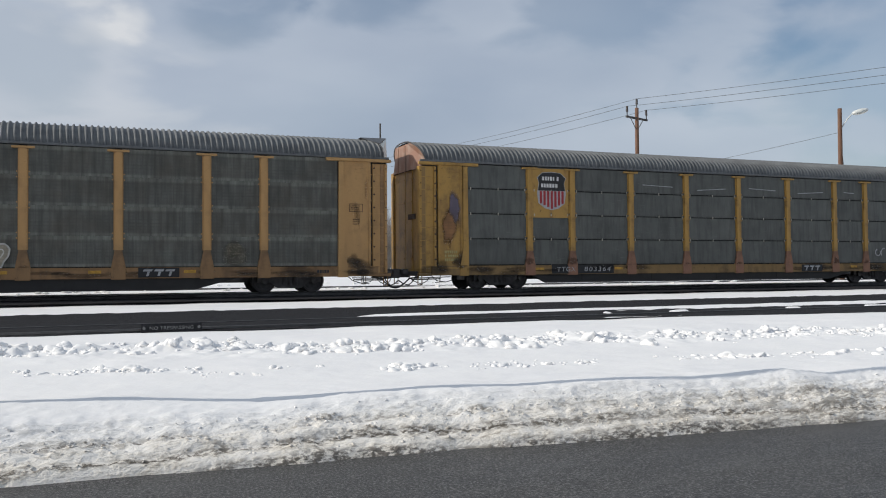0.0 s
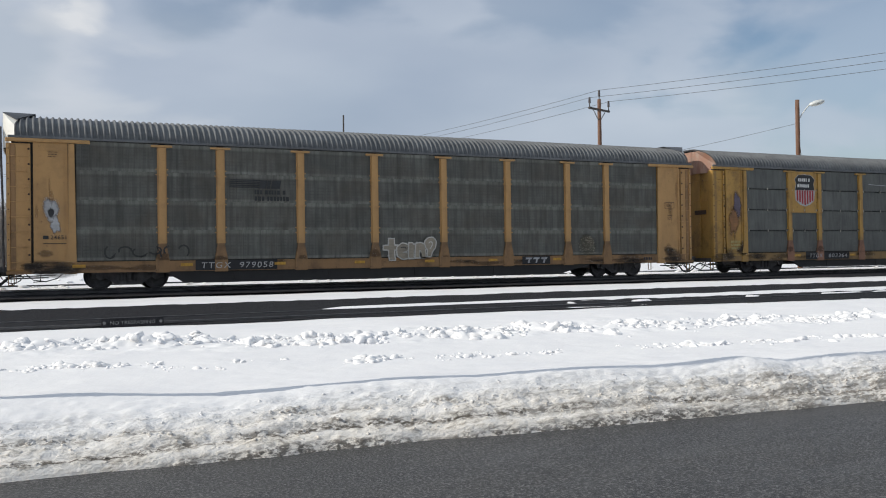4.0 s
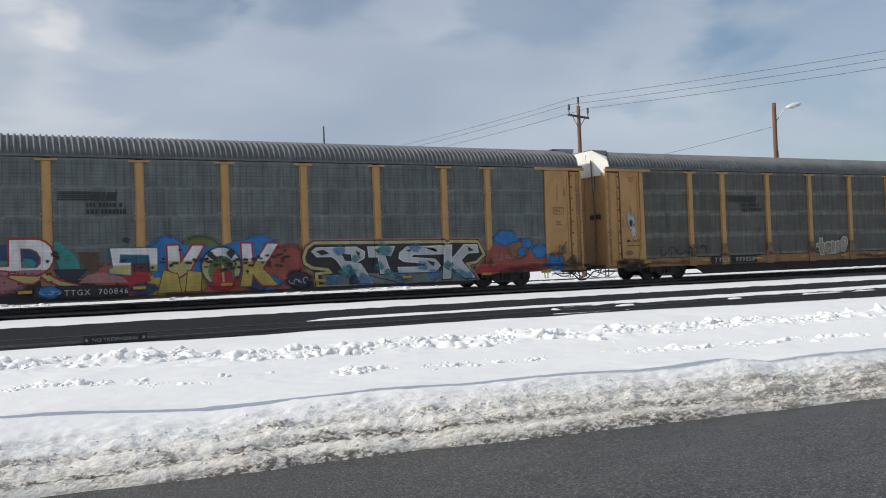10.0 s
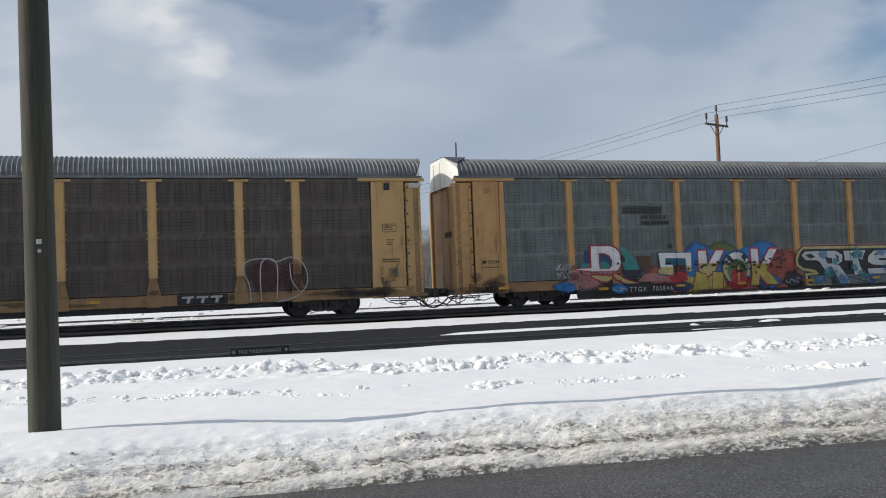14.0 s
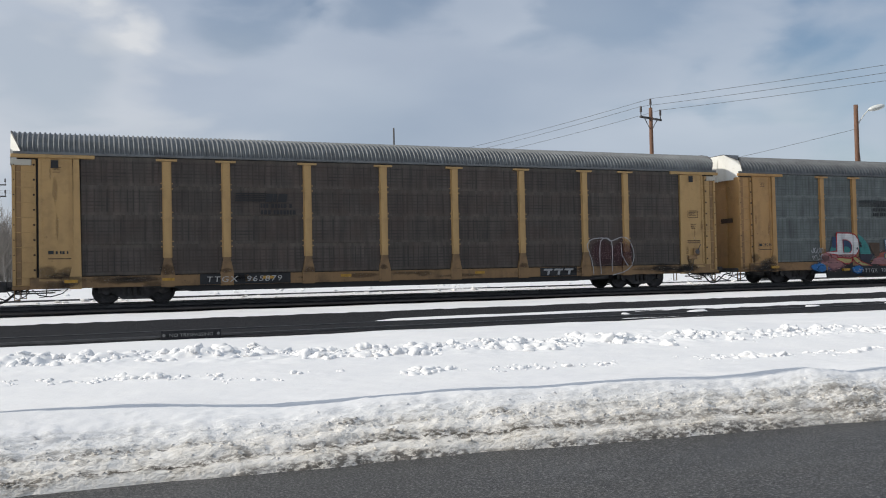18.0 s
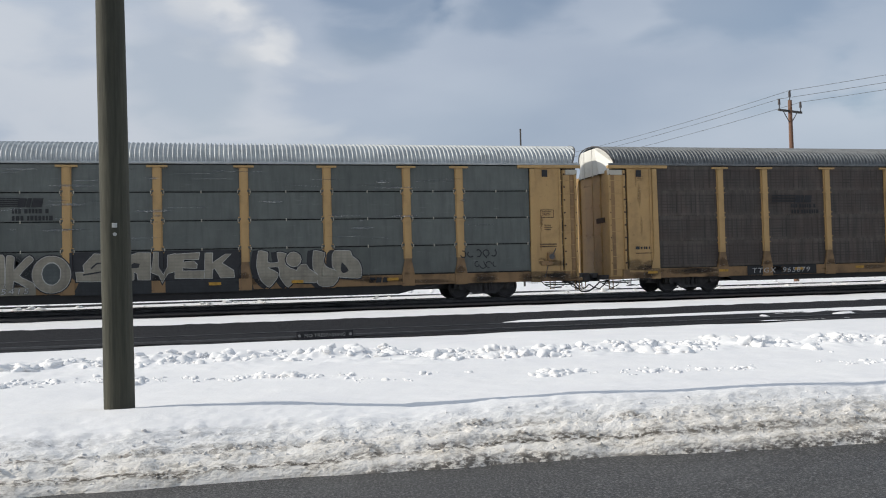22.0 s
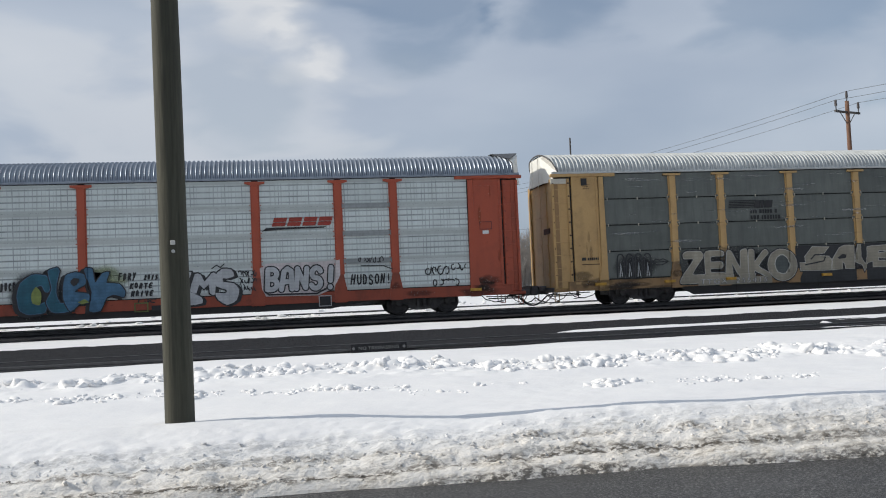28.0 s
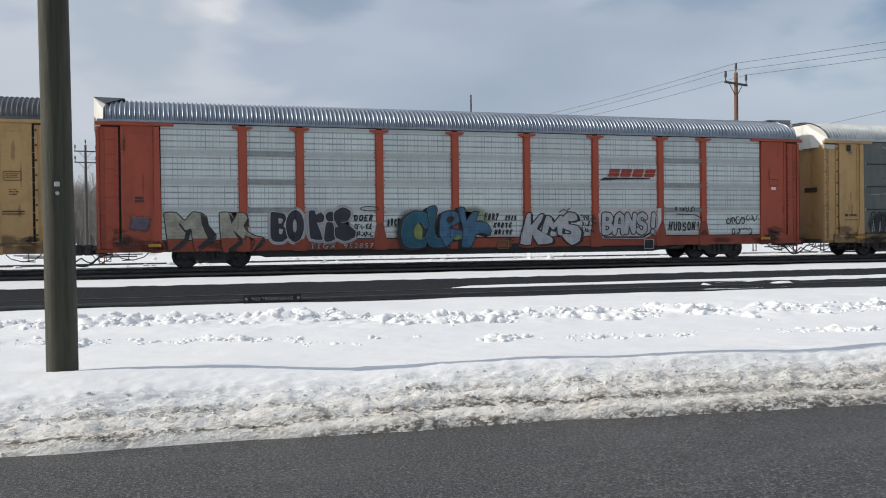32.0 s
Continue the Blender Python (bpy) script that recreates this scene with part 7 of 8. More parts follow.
BORIS = ([(-8.1, 1.83), (-8.01, 1.89), (-7.65, 1.83), (-7.56, 1.66), (-7.67, 1.4), (-7.5, 1.27), (-7.5, 1.04), (-7.7, 0.86), (-7.99, 0.87), (-8.11, 1.05)],
         [(-6.96, 1.4), (-6.99, 1.18), (-7.06, 1), (-7.16, 0.88), (-7.28, 0.84), (-7.4, 0.89), (-7.5, 1.01), (-7.56, 1.19), (-7.58, 1.4), (-7.56, 1.61), (-7.49, 1.79), (-7.38, 1.91), (-7.26, 1.96), (-7.14, 1.91), (-7.04, 1.79), (-6.98, 1.61)],
         [(-6.79, 1.9), (-6.58, 1.94), (-6.53, 1.79), (-6.38, 1.87), (-6.25, 1.75), (-6.27, 1.56), (-6.45, 1.5), (-6.51, 1.52), (-6.31, 0.93), (-6.72, 0.95), (-6.78, 1.36)],
         [(-6.19, 1.49), (-5.95, 1.5), (-5.86, 0.96), (-6.1, 0.84), (-6.26, 0.9)],
         [(-5.86, 1.72), (-5.9, 1.61), (-5.99, 1.55), (-6.09, 1.55), (-6.18, 1.62), (-6.21, 1.72), (-6.17, 1.83), (-6.09, 1.89), (-5.98, 1.89), (-5.89, 1.82)],
         [(-5.89, 1.88), (-5.61, 2.05), (-5.34, 1.95), (-5.31, 1.75), (-5.45, 1.55), (-5.69, 1.52), (-5.39, 1.42), (-5.15, 1.21), (-5.19, 0.98), (-5.53, 0.85), (-5.86, 0.99), (-5.89, 1.32), (-5.77, 1.37), (-5.91, 1.62)])
for pts in BORIS:
    polygon("F", "graffiti_halo", grown(rounded(pts), 0.1), S_PALE, 1)
for i, pts in enumerate(BORIS):
    painted_shape("F", rounded(pts), [(0.022, S_SILVER), (0.0, S_NAVY)], 3 + 2 * i)
for pts in ([(-7.83, 1.68), (-7.68, 1.63), (-7.74, 1.49), (-7.83, 1.5)],
            [(-7.82, 1.31), (-7.68, 1.27), (-7.73, 1.12), (-7.82, 1.14)],
            [(-7.22, 1.4), (-7.23, 1.26), (-7.27, 1.18), (-7.31, 1.18), (-7.34, 1.26), (-7.35, 1.4), (-7.33, 1.54), (-7.3, 1.62), (-7.26, 1.62), (-7.23, 1.54)]):
    polygon("F", "graffiti_patch", rounded(pts), S_PALE, 15)
ribbon("F", "graffiti_tag", [(-4.95 + 0.33 * (1 + math.cos(a)), 2.0 + 0.08 * math.sin(a)) for a in [0.5 * k for k in range(14)]], 0.03, S_BLACK, 2)
blob("F", -0.75, 1.7, 0.7, 0.45, S_LIME, 1, 95, 0.3)
blob("F", -2.9, 1.2, 0.85, 0.8, S_BLACK, 2, 90, 0.1)
for i, (pts, fill) in enumerate((
        ([(-3.47, 1.16), (-3.36, 1.6), (-3, 1.87), (-2.58, 1.84), (-2.41, 1.6), (-2.48, 1.31), (-2.6, 1.31), (-2.69, 1.5), (-2.83, 1.5), (-3.01, 1.26), (-3.02, 0.99), (-2.81, 0.86), (-2.56, 0.98), (-2.6, 0.64), (-3.09, 0.58), (-3.37, 0.72)], S_PETROL),
        ([(-2.49, 1.97), (-2.22, 2.08), (-2.14, 1.97), (-2.23, 1.6), (-2.26, 1.25), (-2.13, 0.91), (-1.74, 0.9), (-1.71, 0.66), (-2.17, 0.6), (-2.4, 0.65), (-2.56, 0.98), (-2.38, 1.39)], S_PETROL),
        ([(-2.02, 1.42), (-1.94, 1.8), (-1.65, 1.9), (-1.33, 1.8), (-1.32, 1.52), (-1.59, 1.37), (-1.68, 1.25), (-1.23, 1.17), (-1.2, 0.9), (-1.52, 0.87), (-1.8, 0.64), (-2.01, 1.03)], S_STEEL),
        ([(-1.33, 1.97), (-1.11, 2), (-1.03, 1.52), (-0.78, 1.83), (-0.58, 1.86), (-0.68, 1.52), (-0.27, 1.46), (-0.09, 1.23), (-0.13, 1.04), (-0.42, 1.13), (-0.68, 1.04), (-0.87, 0.62), (-1.2, 0.62), (-1.12, 1.24)], S_STEEL))):
    polygon("F", "graffiti_shadow", grown([(x - 0.11, z - 0.05) for x, z in rounded(pts)], 0.05), S_BLACK, 2)
    painted_shape("F", rounded(pts), [(0.05, S_BLACK), (0.014, S_STEEL), (-0.014, fill)], 3 + 4 * i)
polygon("F", "graffiti_patch", rounded([(-3.01, 1.23), (-2.86, 1.48), (-2.7, 1.26), (-2.74, 0.88), (-2.98, 0.95)]), S_LIME, 20)
polygon("F", "graffiti_patch", rounded([(-1.79, 1.59), (-1.69, 1.72), (-1.51, 1.69), (-1.53, 1.56), (-1.69, 1.45)]), S_BLACK, 20)
polygon("F", "graffiti_patch", [(-1.56, 0.92), (-1.34, 1.02), (-1.2, 0.9), (-1.45, 0.85)], S_LIME, 20)
outline_box("F", 0.2, 0.65, 0.5, 0.82, S_GREEN, 0.04, 2)
rect("F", 0.75, 1.05, 0.5, 0.7, S_PLATE, 1)
for pts in (
        [(1.38, 1.78), (1.53, 1.82), (1.54, 1.36), (1.91, 1.75), (2.07, 1.78), (1.97, 1.5), (1.79, 1.23), (2.37, 0.92), (2.4, 0.71), (1.82, 0.65), (1.58, 1.04), (1.52, 0.65), (1.1, 0.69), (1.26, 1.36)],
        [(2, 1.13), (2.18, 1.71), (2.38, 1.67), (2.49, 1.44), (2.73, 1.72), (2.88, 1.67), (2.82, 0.99), (2.65, 1.03), (2.63, 1.34), (2.46, 1.19), (2.31, 1.34), (2.21, 1.05)],
        [(2.84, 1.63), (3.08, 1.85), (3.39, 1.81), (3.48, 1.59), (3.23, 1.51), (3.1, 1.53), (3.11, 1.4), (3.46, 1.34), (3.63, 1.12), (3.54, 0.77), (3.22, 0.61), (2.92, 0.81), (2.83, 1.04), (3.16, 1.01), (3.21, 1.13), (2.87, 1.26)]):
    polygon("F", "graffiti_shadow", grown([(x + 0.1, z - 0.04) for x, z in rounded(pts, 2)], 0.02), S_BLACK, 1)
    painted_shape("F", rounded(pts, 2), [(0.045, S_BLACK), (0.0, S_GREY)], 2)
scribble("F", 3.62, 4.22, 1.08, 1.8, 12, S_BLACK, 0.035, 84, 2, 3)
polygon("F", "graffiti_halo", grown([(4.41, 1.77), (4.58, 1.9), (6.3, 1.91), (7, 1.94), (7, 1.5), (6.78, 1.09), (6.28, 0.88), (4.57, 0.91), (4.46, 1.12)], 0.07), S_HALO, 1)
for i, ch in enumerate("BANS!"):
    hand_letter("F", ch, 4.46 + i * 0.5, 5.04 + i * 0.49, 0.95, 1.88, 0.17, [(0.045, S_BLACK), (0.0, S_GREY)], 2, 0.05)
ribbon("F", "graffiti_outline", [(4.5, 1.0), (4.62, 0.9), (6.25, 0.88), (6.6, 1.05)], 0.06, S_BLACK, 6)
outline_box("F", 6.3, 6.74, 0.42, 0.8, S_PALE, 0.03, 2)
rect("F", 6.34, 6.7, 0.46, 0.76, S_PLATE, 2)
ribbon("F", "graffiti_tag", [(7.8, 1.78), (8.6, 1.75), (8.9, 1.62)], 0.035, S_BLACK, 2)
scribble("F", 10.05, 10.95, 1.36, 1.72, 9, S_BLACK, 0.042, 87, 2)
scribble("F", 11.0, 11.62, 1.5, 1.8, 8, S_BLACK, 0.038, 88, 2)
scribble("F", 10.3, 11.3, 0.98, 1.26, 11, S_BLACK, 0.04, 89, 2)
word("F", "TTGX  952857", -6.75, -4.5, 0.6, 0.78, [(0.05, S_PLATE), (0.0, S_DIMWHITE)], 0.12, None, "fleet_number", 15, 0.0, "", 0.0, 1.25)
bars("F", -12.5, -12.18, 2.18, 2.4, 2, S_FADED, 5, 0.7)
rect("F", 12.2, 12.43, 2.76, 2.88, S_WHITE, 1, "label_plate")
outline_box("F", 12.1, 12.55, 2.92, 3.2, S_WINE, 0.02)
blob("F", -12.35, 1.5, 0.4, 0.3, S_VIOLET, 1, 96, 0.5)

for body, x0, x1, z0, z1 in (("DOER", -5.22, -4.48, 1.56, 1.8), ("DUCK", -4.0, -3.5, 1.36, 1.66), ("FURY", -0.32, 0.28, 1.56, 1.84), ("2015", 0.5, 0.98, 1.56, 1.76), ("KORTE", 0.04, 0.8, 1.28, 1.5), ("NAIVE", 0.07, 0.82, 1.02, 1.24), ("HUDSON!", 7.4, 8.86, 1.1, 1.5)):
    tag_word("F", body, x0, x1, z0, z1, 0.052, S_BLACK, 2, len(body) + int(10 * x1))
scribble("F", -5.18, -4.5, 1.02, 1.52, 12, S_BLACK, 0.035, 81, 2, 2)
scribble("F", 0.3, 0.92, 0.8, 0.96, 6, S_BLACK, 0.03, 91, 2)
ribbon("F", "graffiti_tag", [(2.72, 1.86), (2.9, 1.98), (3.02, 1.9), (3.16, 2.02)], 0.035, S_BLACK, 2)
scribble("F", 7.7, 8.6, 1.88, 2.12, 14, S_BLACK, 0.035, 86, 2)

# wagon U
rect("U", -8.92, -7.24, 2.82, 4.78, YELLOW_UP, 1, "yellow_board", "faded yellow board behind the shield")
polygon("U", "shield", [(-8.68, 4.42), (-8.45, 4.62), (-8.02, 4.66), (-7.6, 4.62), (-7.36, 4.42), (-7.44, 4.2), (-7.36, 3.8), (-7.42, 3.4), (-7.7, 3.2), (-8.02, 3.12), (-8.34, 3.2), (-8.62, 3.4), (-8.68, 3.8), (-8.6, 4.2)], S_PALE, 2, "shield emblem in dark blue, red and white")
polygon("U", "shield_band", [(-8.66, 4.41), (-8.44, 4.6), (-8.02, 4.64), (-7.61, 4.6), (-7.38, 4.41), (-7.46, 4.2), (-7.4, 3.9), (-8.64, 3.9), (-8.58, 4.2)], S_PLATE, 3)
bars("U", -8.45, -7.6, 4.3, 4.46, 1, S_WHITE, 3, 0.95, 4, "shield_line")
bars("U", -8.5, -7.5, 4.02, 4.18, 1, S_WHITE, 6, 0.95, 4, "shield_line")
for i in range(7):
    x = -8.56 + i * 0.165
    d = 0.22 * (1 - abs(i - 3) / 3.2)
    rect("U", x, x + 0.105, 3.4 - d, 3.89, S_RED, 3, "shield_stripe")
rect("U", -8.06, -5.14, 0.58, 0.92, S_PLATE, 1)
fleet_number("U", "TTGX", -7.81, -6.95, 0.65, 0.86, S_PALE)
fleet_number("U", "803364", -6.55, -5.3, 0.65, 0.86, S_PALE)
wordmark("U", 5.1, 6.1, 0.62, 0.84)
blob("U", -12.3, 3.1, 0.3, 0.6, S_VIOLET, 1, 101, 0.6)
blob("U", -12.5, 2.4, 0.3, 0.6, S_ORANGE, 2, 103, 0.6)
bars("U", -12.68, -12.14, 1.05, 1.5, 3, S_LEMON, 7, 0.7)
scribble("U", 9.6, 11.2, 1.2, 1.8, 9, S_PALE, 0.05, 63, 2)
for p0, p1 in zip(POSTS[2:], POSTS[3:]):
    ribbon("U", "scuff", [(p0 + 0.6, 4.2 + 0.08 * math.sin(p0)), (p1 - 0.7, 4.22)], 0.03, S_PALE, 1)

# wagon G
end_stencils("G", True, False, 51)


# soot and rust stains round the wagon ends
S_SOOT = spray("soot_stain", (0.045, 0.034, 0.026), 0.3, 3.0, False, 0.42)
S_RUSTY = spray("rust_stain", (0.17, 0.085, 0.04), 0.35, 3.0, False, 0.28)
rng_stain = random.Random(77)
for car in "UABCDFG":
    top = 14 if car == "B" else 1
    for side in (-1, 1):
        for i in range(4):
            blob(car, side * rng_stain.uniform(11.9, 13.0), rng_stain.uniform(0.75, 1.3), rng_stain.uniform(0.15, 0.5), rng_stain.uniform(0.08, 0.3), S_SOOT, top, 200 + i + 10 * side, 0.4, "", "stain")
        for i in range(5 if car in "UABCD" else 2):
            blob(car, side * rng_stain.uniform(9.2, 13.2), rng_stain.uniform(0.56, 0.82), rng_stain.uniform(0.4, 0.9), rng_stain.uniform(0.08, 0.18), S_SOOT, top, 700 + i + 10 * side, 0.4, "", "stain")
        for i in range(3):
            blob(car, side * rng_stain.uniform(12.0, 12.85), rng_stain.uniform(1.4, 4.3), rng_stain.uniform(0.03, 0.08), rng_stain.uniform(0.15, 0.5), S_RUSTY, 1, 230 + i + 10 * side, 0.4, "", "stain")
    for p in POSTS:
        if car in "ACDU" or abs(p) > 9:
            blob(car, p + rng_stain.uniform(-0.05, 0.05), rng_stain.uniform(0.75, 1.1), rng_stain.uniform(0.16, 0.3), rng_stain.uniform(0.08, 0.22), S_SOOT, top, int(260 + p), 0.4, "", "stain")
    for i in range(9):
        x = rng_stain.uniform(-11.5, 11.5)
        if car in "UACDG":
            blob(car, x, rng_stain.uniform(0.66, 0.84), rng_stain.uniform(0.3, 0.9), rng_stain.uniform(0.05, 0.12), S_SOOT, 1, 300 + i, 0.4, "", "stain")


# ---------------------------------------------------------------- poles, wires, woods
def wood_material(name, a, b):
    k = Mat(name, 0.8)
    g = k.noise(k.coord("Object", (9.0, 9.0, 0.5)), 3.0, 6, 0.65)
    c = k.mix(k.ramp(g, [(0.3, 0.0), (0.7, 1.0)]), a, b)
    c = k.mix(k.ramp(k.noise(k.coord("Object", (1, 1, 0.4)), 1.4, 4), [(0.45, 0.0), (0.75, 0.7)]), c, tuple(x * 0.45 for x in a))
    k.color(c)
    k.bump(g, 0.6, 0.012)
    return k.m


M_POLE_NEAR = wood_material("treated_green_pole", (0.036, 0.036, 0.025), (0.085, 0.082, 0.056))
M_POLE_FAR = wood_material("red_brown_pole", (0.13, 0.065, 0.04), (0.22, 0.12, 0.075))
M_POLE_GREY = wood_material("dark_grey_pole", (0.05, 0.045, 0.042), (0.09, 0.082, 0.076))
M_WIRE = plain("weathered_wire", (0.1, 0.105, 0.11), 0.6, 0.3, 0.1, 3.0)
M_LAMP = plain("pale_lamp_housing", (0.62, 0.64, 0.62), 0.4, 0.1, 0.1, 6.0)
M_GLASS = plain("insulator_porcelain", (0.06, 0.05, 0.048), 0.25, 0.0, 0.2, 9.0)
M_TAG = plain("white_pole_tag", (0.55, 0.55, 0.52), 0.5, 0.0, 0.15, 30.0)


def trunk_bm(h, r0, r1, n=18, lean=(0, 0)):
    bm = bmesh.new()
    prev = None
    steps = 24
    for i in range(steps + 1):
        t = i / steps
        r = r0 + (r1 - r0) * t
        ring = []
        for k in range(n):
            a = 2 * math.pi * k / n
            rr = r * (1 + 0.025 * noise.noise((math.cos(a) * 2, math.sin(a) * 2, t * 9)))
            ring.append(bm.verts.new((rr * math.cos(a) + lean[0] * t, rr * math.sin(a) + lean[1] * t, h * t - 0.4 * (i == 0))))
        if prev:
            for k in range(n):
                bm.faces.new((prev[k], prev[(k + 1) % n], ring[(k + 1) % n], ring[k]))
        prev = ring
    bm.faces.new(prev)
    return bm


near_pole = new("utility_pole")
near_pole.location = (-1.057, 8.19, 0.42)
part("pole", trunk_bm(11.5, 0.132, 0.1, 24, (-0.11, 0)), M_POLE_NEAR, near_pole, "", True)
b = bmesh.new()
bevel_box(b, -0.026, 0.016, -0.14, -0.125, 1.618, 1.658, 0.004)
part("tag", b, M_TAG, near_pole, "small white metal tag")
b = bmesh.new()
rod(b, (-0.003, -0.125, 1.56), (-0.003, -0.137, 1.56), 0.016, 12)
part("tag", b, M_TAG, near_pole, "small white metal tag")
tagged(near_pole, "thick weathered greenish wooden utility pole standing in snow", "utility pole")


def line_pole(x, y, z, h, arm, mat, label, arms=1, r=0.15):
    p = new("utility_pole")
    p.location = (x, y, z)
    part("pole", trunk_bm(h, r, r * 0.72, 14), mat, p, "", True)
    for k in range(arms):
        za = h - 0.62 - 1.1 * k
        b = bmesh.new()
        u = Vector((arm[0], arm[1], 0))
        a0, a1 = Vector((0, 0, za)) - u * 1.05, Vector((0, 0, za)) + u * 1.05
        side = Vector((-u.y, u.x, 0)) * 0.05
        vs = [b.verts.new(q + o) for q in (a0, a1) for o in (side * 1 + Vector((0, 0, -0.055)), side * -1 + Vector((0, 0, -0.055)), side * -1 + Vector((0, 0, 0.055)), side * 1 + Vector((0, 0, 0.055)))]
        for q in ((0, 1, 2, 3), (7, 6, 5, 4), (0, 4, 5, 1), (1, 5, 6, 2), (2, 6, 7, 3), (3, 7, 4, 0)):
            b.faces.new([vs[i] for i in q])
        bmesh.ops.recalc_face_normals(b, faces=b.faces)
        part("crossarm", b, M_POLE_GREY, p)
        for e in (-1, 1):
            b = bmesh.new()
            rod(b, Vector((0, 0, za - 0.75)) , Vector((0, 0, za - 0.05)) + u * 0.62 * e, 0.022, 6)
            part("brace", b, M_POLE_GREY, p)
        for e in (-0.97, 0.97):
            b = bmesh.new()
            q = Vector((0, 0, za)) + u * e
            rod(b, q + Vector((0, 0, 0.05)), q + Vector((0, 0, 0.3)), 0.03, 8)
            rod(b, q + Vector((0, 0, 0.28)), q + Vector((0, 0, 0.62)), 0.075, 10, 0.06)
            part("insulator", b, M_GLASS, p)
    b = bmesh.new()
    rod(b, (0, 0, h - 0.05), (0, 0, h + 0.25), 0.03, 8)
    rod(b, (0, 0, h + 0.2), (0, 0, h + 0.55), 0.075, 10, 0.06)
    part("insulator", b, M_GLASS, p)
    return tagged(p, label, "utility pole")


ARM = (0.94, 0.34)
YARD = 0.6
XP = (30.4, 43.0)
line_pole(*XP, YARD, 10.3, ARM, M_POLE_FAR, "reddish wooden power pole with one crossarm and three insulators")
line_pole(47.2, -3.5, 0.0, 10.6, ARM, M_POLE_FAR, "reddish wooden power pole with one crossarm beside the road")
line_pole(14.6, 88.0, YARD, 9.75, ARM, M_POLE_FAR, "reddish wooden power pole far behind the tracks")
line_pole(-9.3, 93.0, YARD, 10.7, (0.97, 0.2), M_POLE_GREY, "dark thin power pole with two crossarms before bare woods", 2, 0.15)

bracket_pole = new("utility_pole")
bracket_pole.location = (3.25, 130.0, YARD)
part("pole", trunk_bm(11.0, 0.16, 0.12, 12), M_POLE_GREY, bracket_pole, "", True)
b = bmesh.new()
bevel_box(b, -6.4, 0.2, -0.07, 0.07, 10.62, 10.84, 0.01)
part("crossarm", b, M_POLE_GREY, bracket_pole, "long arm reaching out on one side")
for x, z in ((-1.1, 9.75), (-3.2, 9.75)):
    b = bmesh.new()
    rod(b, (x, 0, 10.64), (x, 0, z + 0.25), 0.04, 6)
    rod(b, (x, 0, z + 0.3), (x, 0, z - 0.25), 0.13, 8, 0.1)
    part("insulator", b, M_GLASS, bracket_pole)
b = bmesh.new()
bevel_box(b, -2.2, 0.9, -0.06, 0.06, 8.72, 8.9, 0.01)
part("crossarm", b, M_POLE_GREY, bracket_pole)
tagged(bracket_pole, "dark power pole with a long one-sided arm before bare woods", "utility pole")


def wire(a, b, sag, r=0.012, n=24):
    bm = bmesh.new()
    a, b = Vector(a), Vector(b)
    tube(bm, [a.lerp(b, i / n) - Vector((0, 0, sag * 4 * (i / n) * (1 - i / n))) for i in range(n + 1)], r, 5)
    return tagged(new("power_wire", mesh_of(bm, "power_wire", M_WIRE)), "thin sagging overhead wire between poles", "wire", "overhead wires")


for e in (-0.99, 0.0, 0.99):
    lift = 0.57 if e == 0 else 0.0
    a = (XP[0] + ARM[0] * e, XP[1] + ARM[1] * e, YARD + 10.3 + lift - 0.02)
    c = (47.2 + ARM[0] * e, -3.5 + ARM[1] * e, 10.6 + lift)
    d = (14.6 + ARM[0] * e, 88.0 + ARM[1] * e, YARD + 9.75 + lift)
    wire(a, c, 0.6)
    wire(a, d, 0.9)

def street_lamp(x, y, h, label):
    lamp = new("street_lamp")
    lamp.location = (x, y, YARD)
    part("pole", trunk_bm(h, 0.15, 0.12, 14), M_POLE_FAR, lamp, "", True)
    b = bmesh.new()
    tube(b, [(0.1, -0.05, h - 1.1), (0.35, -0.2, h - 0.65), (0.6, -0.3, h - 0.35), (0.85, -0.4, h - 0.25)], 0.035, 8)
    part("bracket_arm", b, M_LAMP, lamp)
    b = bmesh.new()
    bmesh.ops.create_uvsphere(b, u_segments=16, v_segments=10, radius=1.0, matrix=Matrix.Translation((1.05, -0.5, h - 0.2)) @ pose(0, 0, 0, 0, -14, -25) @ Matrix.Diagonal((0.5, 0.25, 0.17, 1)))
    part("lamp_head", b, M_LAMP, lamp, "pale oval lamp housing", True)
    tagged(lamp, label, "street lamp", "street lamps in the yard")


street_lamp(41.1, 38.0, 10.1, "wooden pole with a pale cobra-head street lamp")
street_lamp(4.38, 73.0, 8.45, "far wooden pole with a pale street lamp and wires before woods")
for low, end in ((8.55, 10.3), (8.3, 9.8), (6.8, 8.8)):
    wire((4.38, 73.0, low), (14.6, 88.0, end), 0.1)
for low, end in ((8.55, 10.1), (8.35, 9.9)):
    wire((4.38, 73.0, low), (-9.3, 93.0, end), 0.1)
wire((41.1, 38.0, YARD + 8.7), (14.6, 88.0, YARD + 6.6), 1.6)
wire((41.1, 38.0, YARD + 8.6), (45.0, 40.5, YARD), 0.0, 0.02, 4)

thin = new("mast")
thin.location = (18.4, 55.0, YARD)
part("pole", trunk_bm(10.55, 0.075, 0.055, 10), M_POLE_GREY, thin, "", True)
tagged(thin, "thin grey bare mast behind the tracks", "mast")


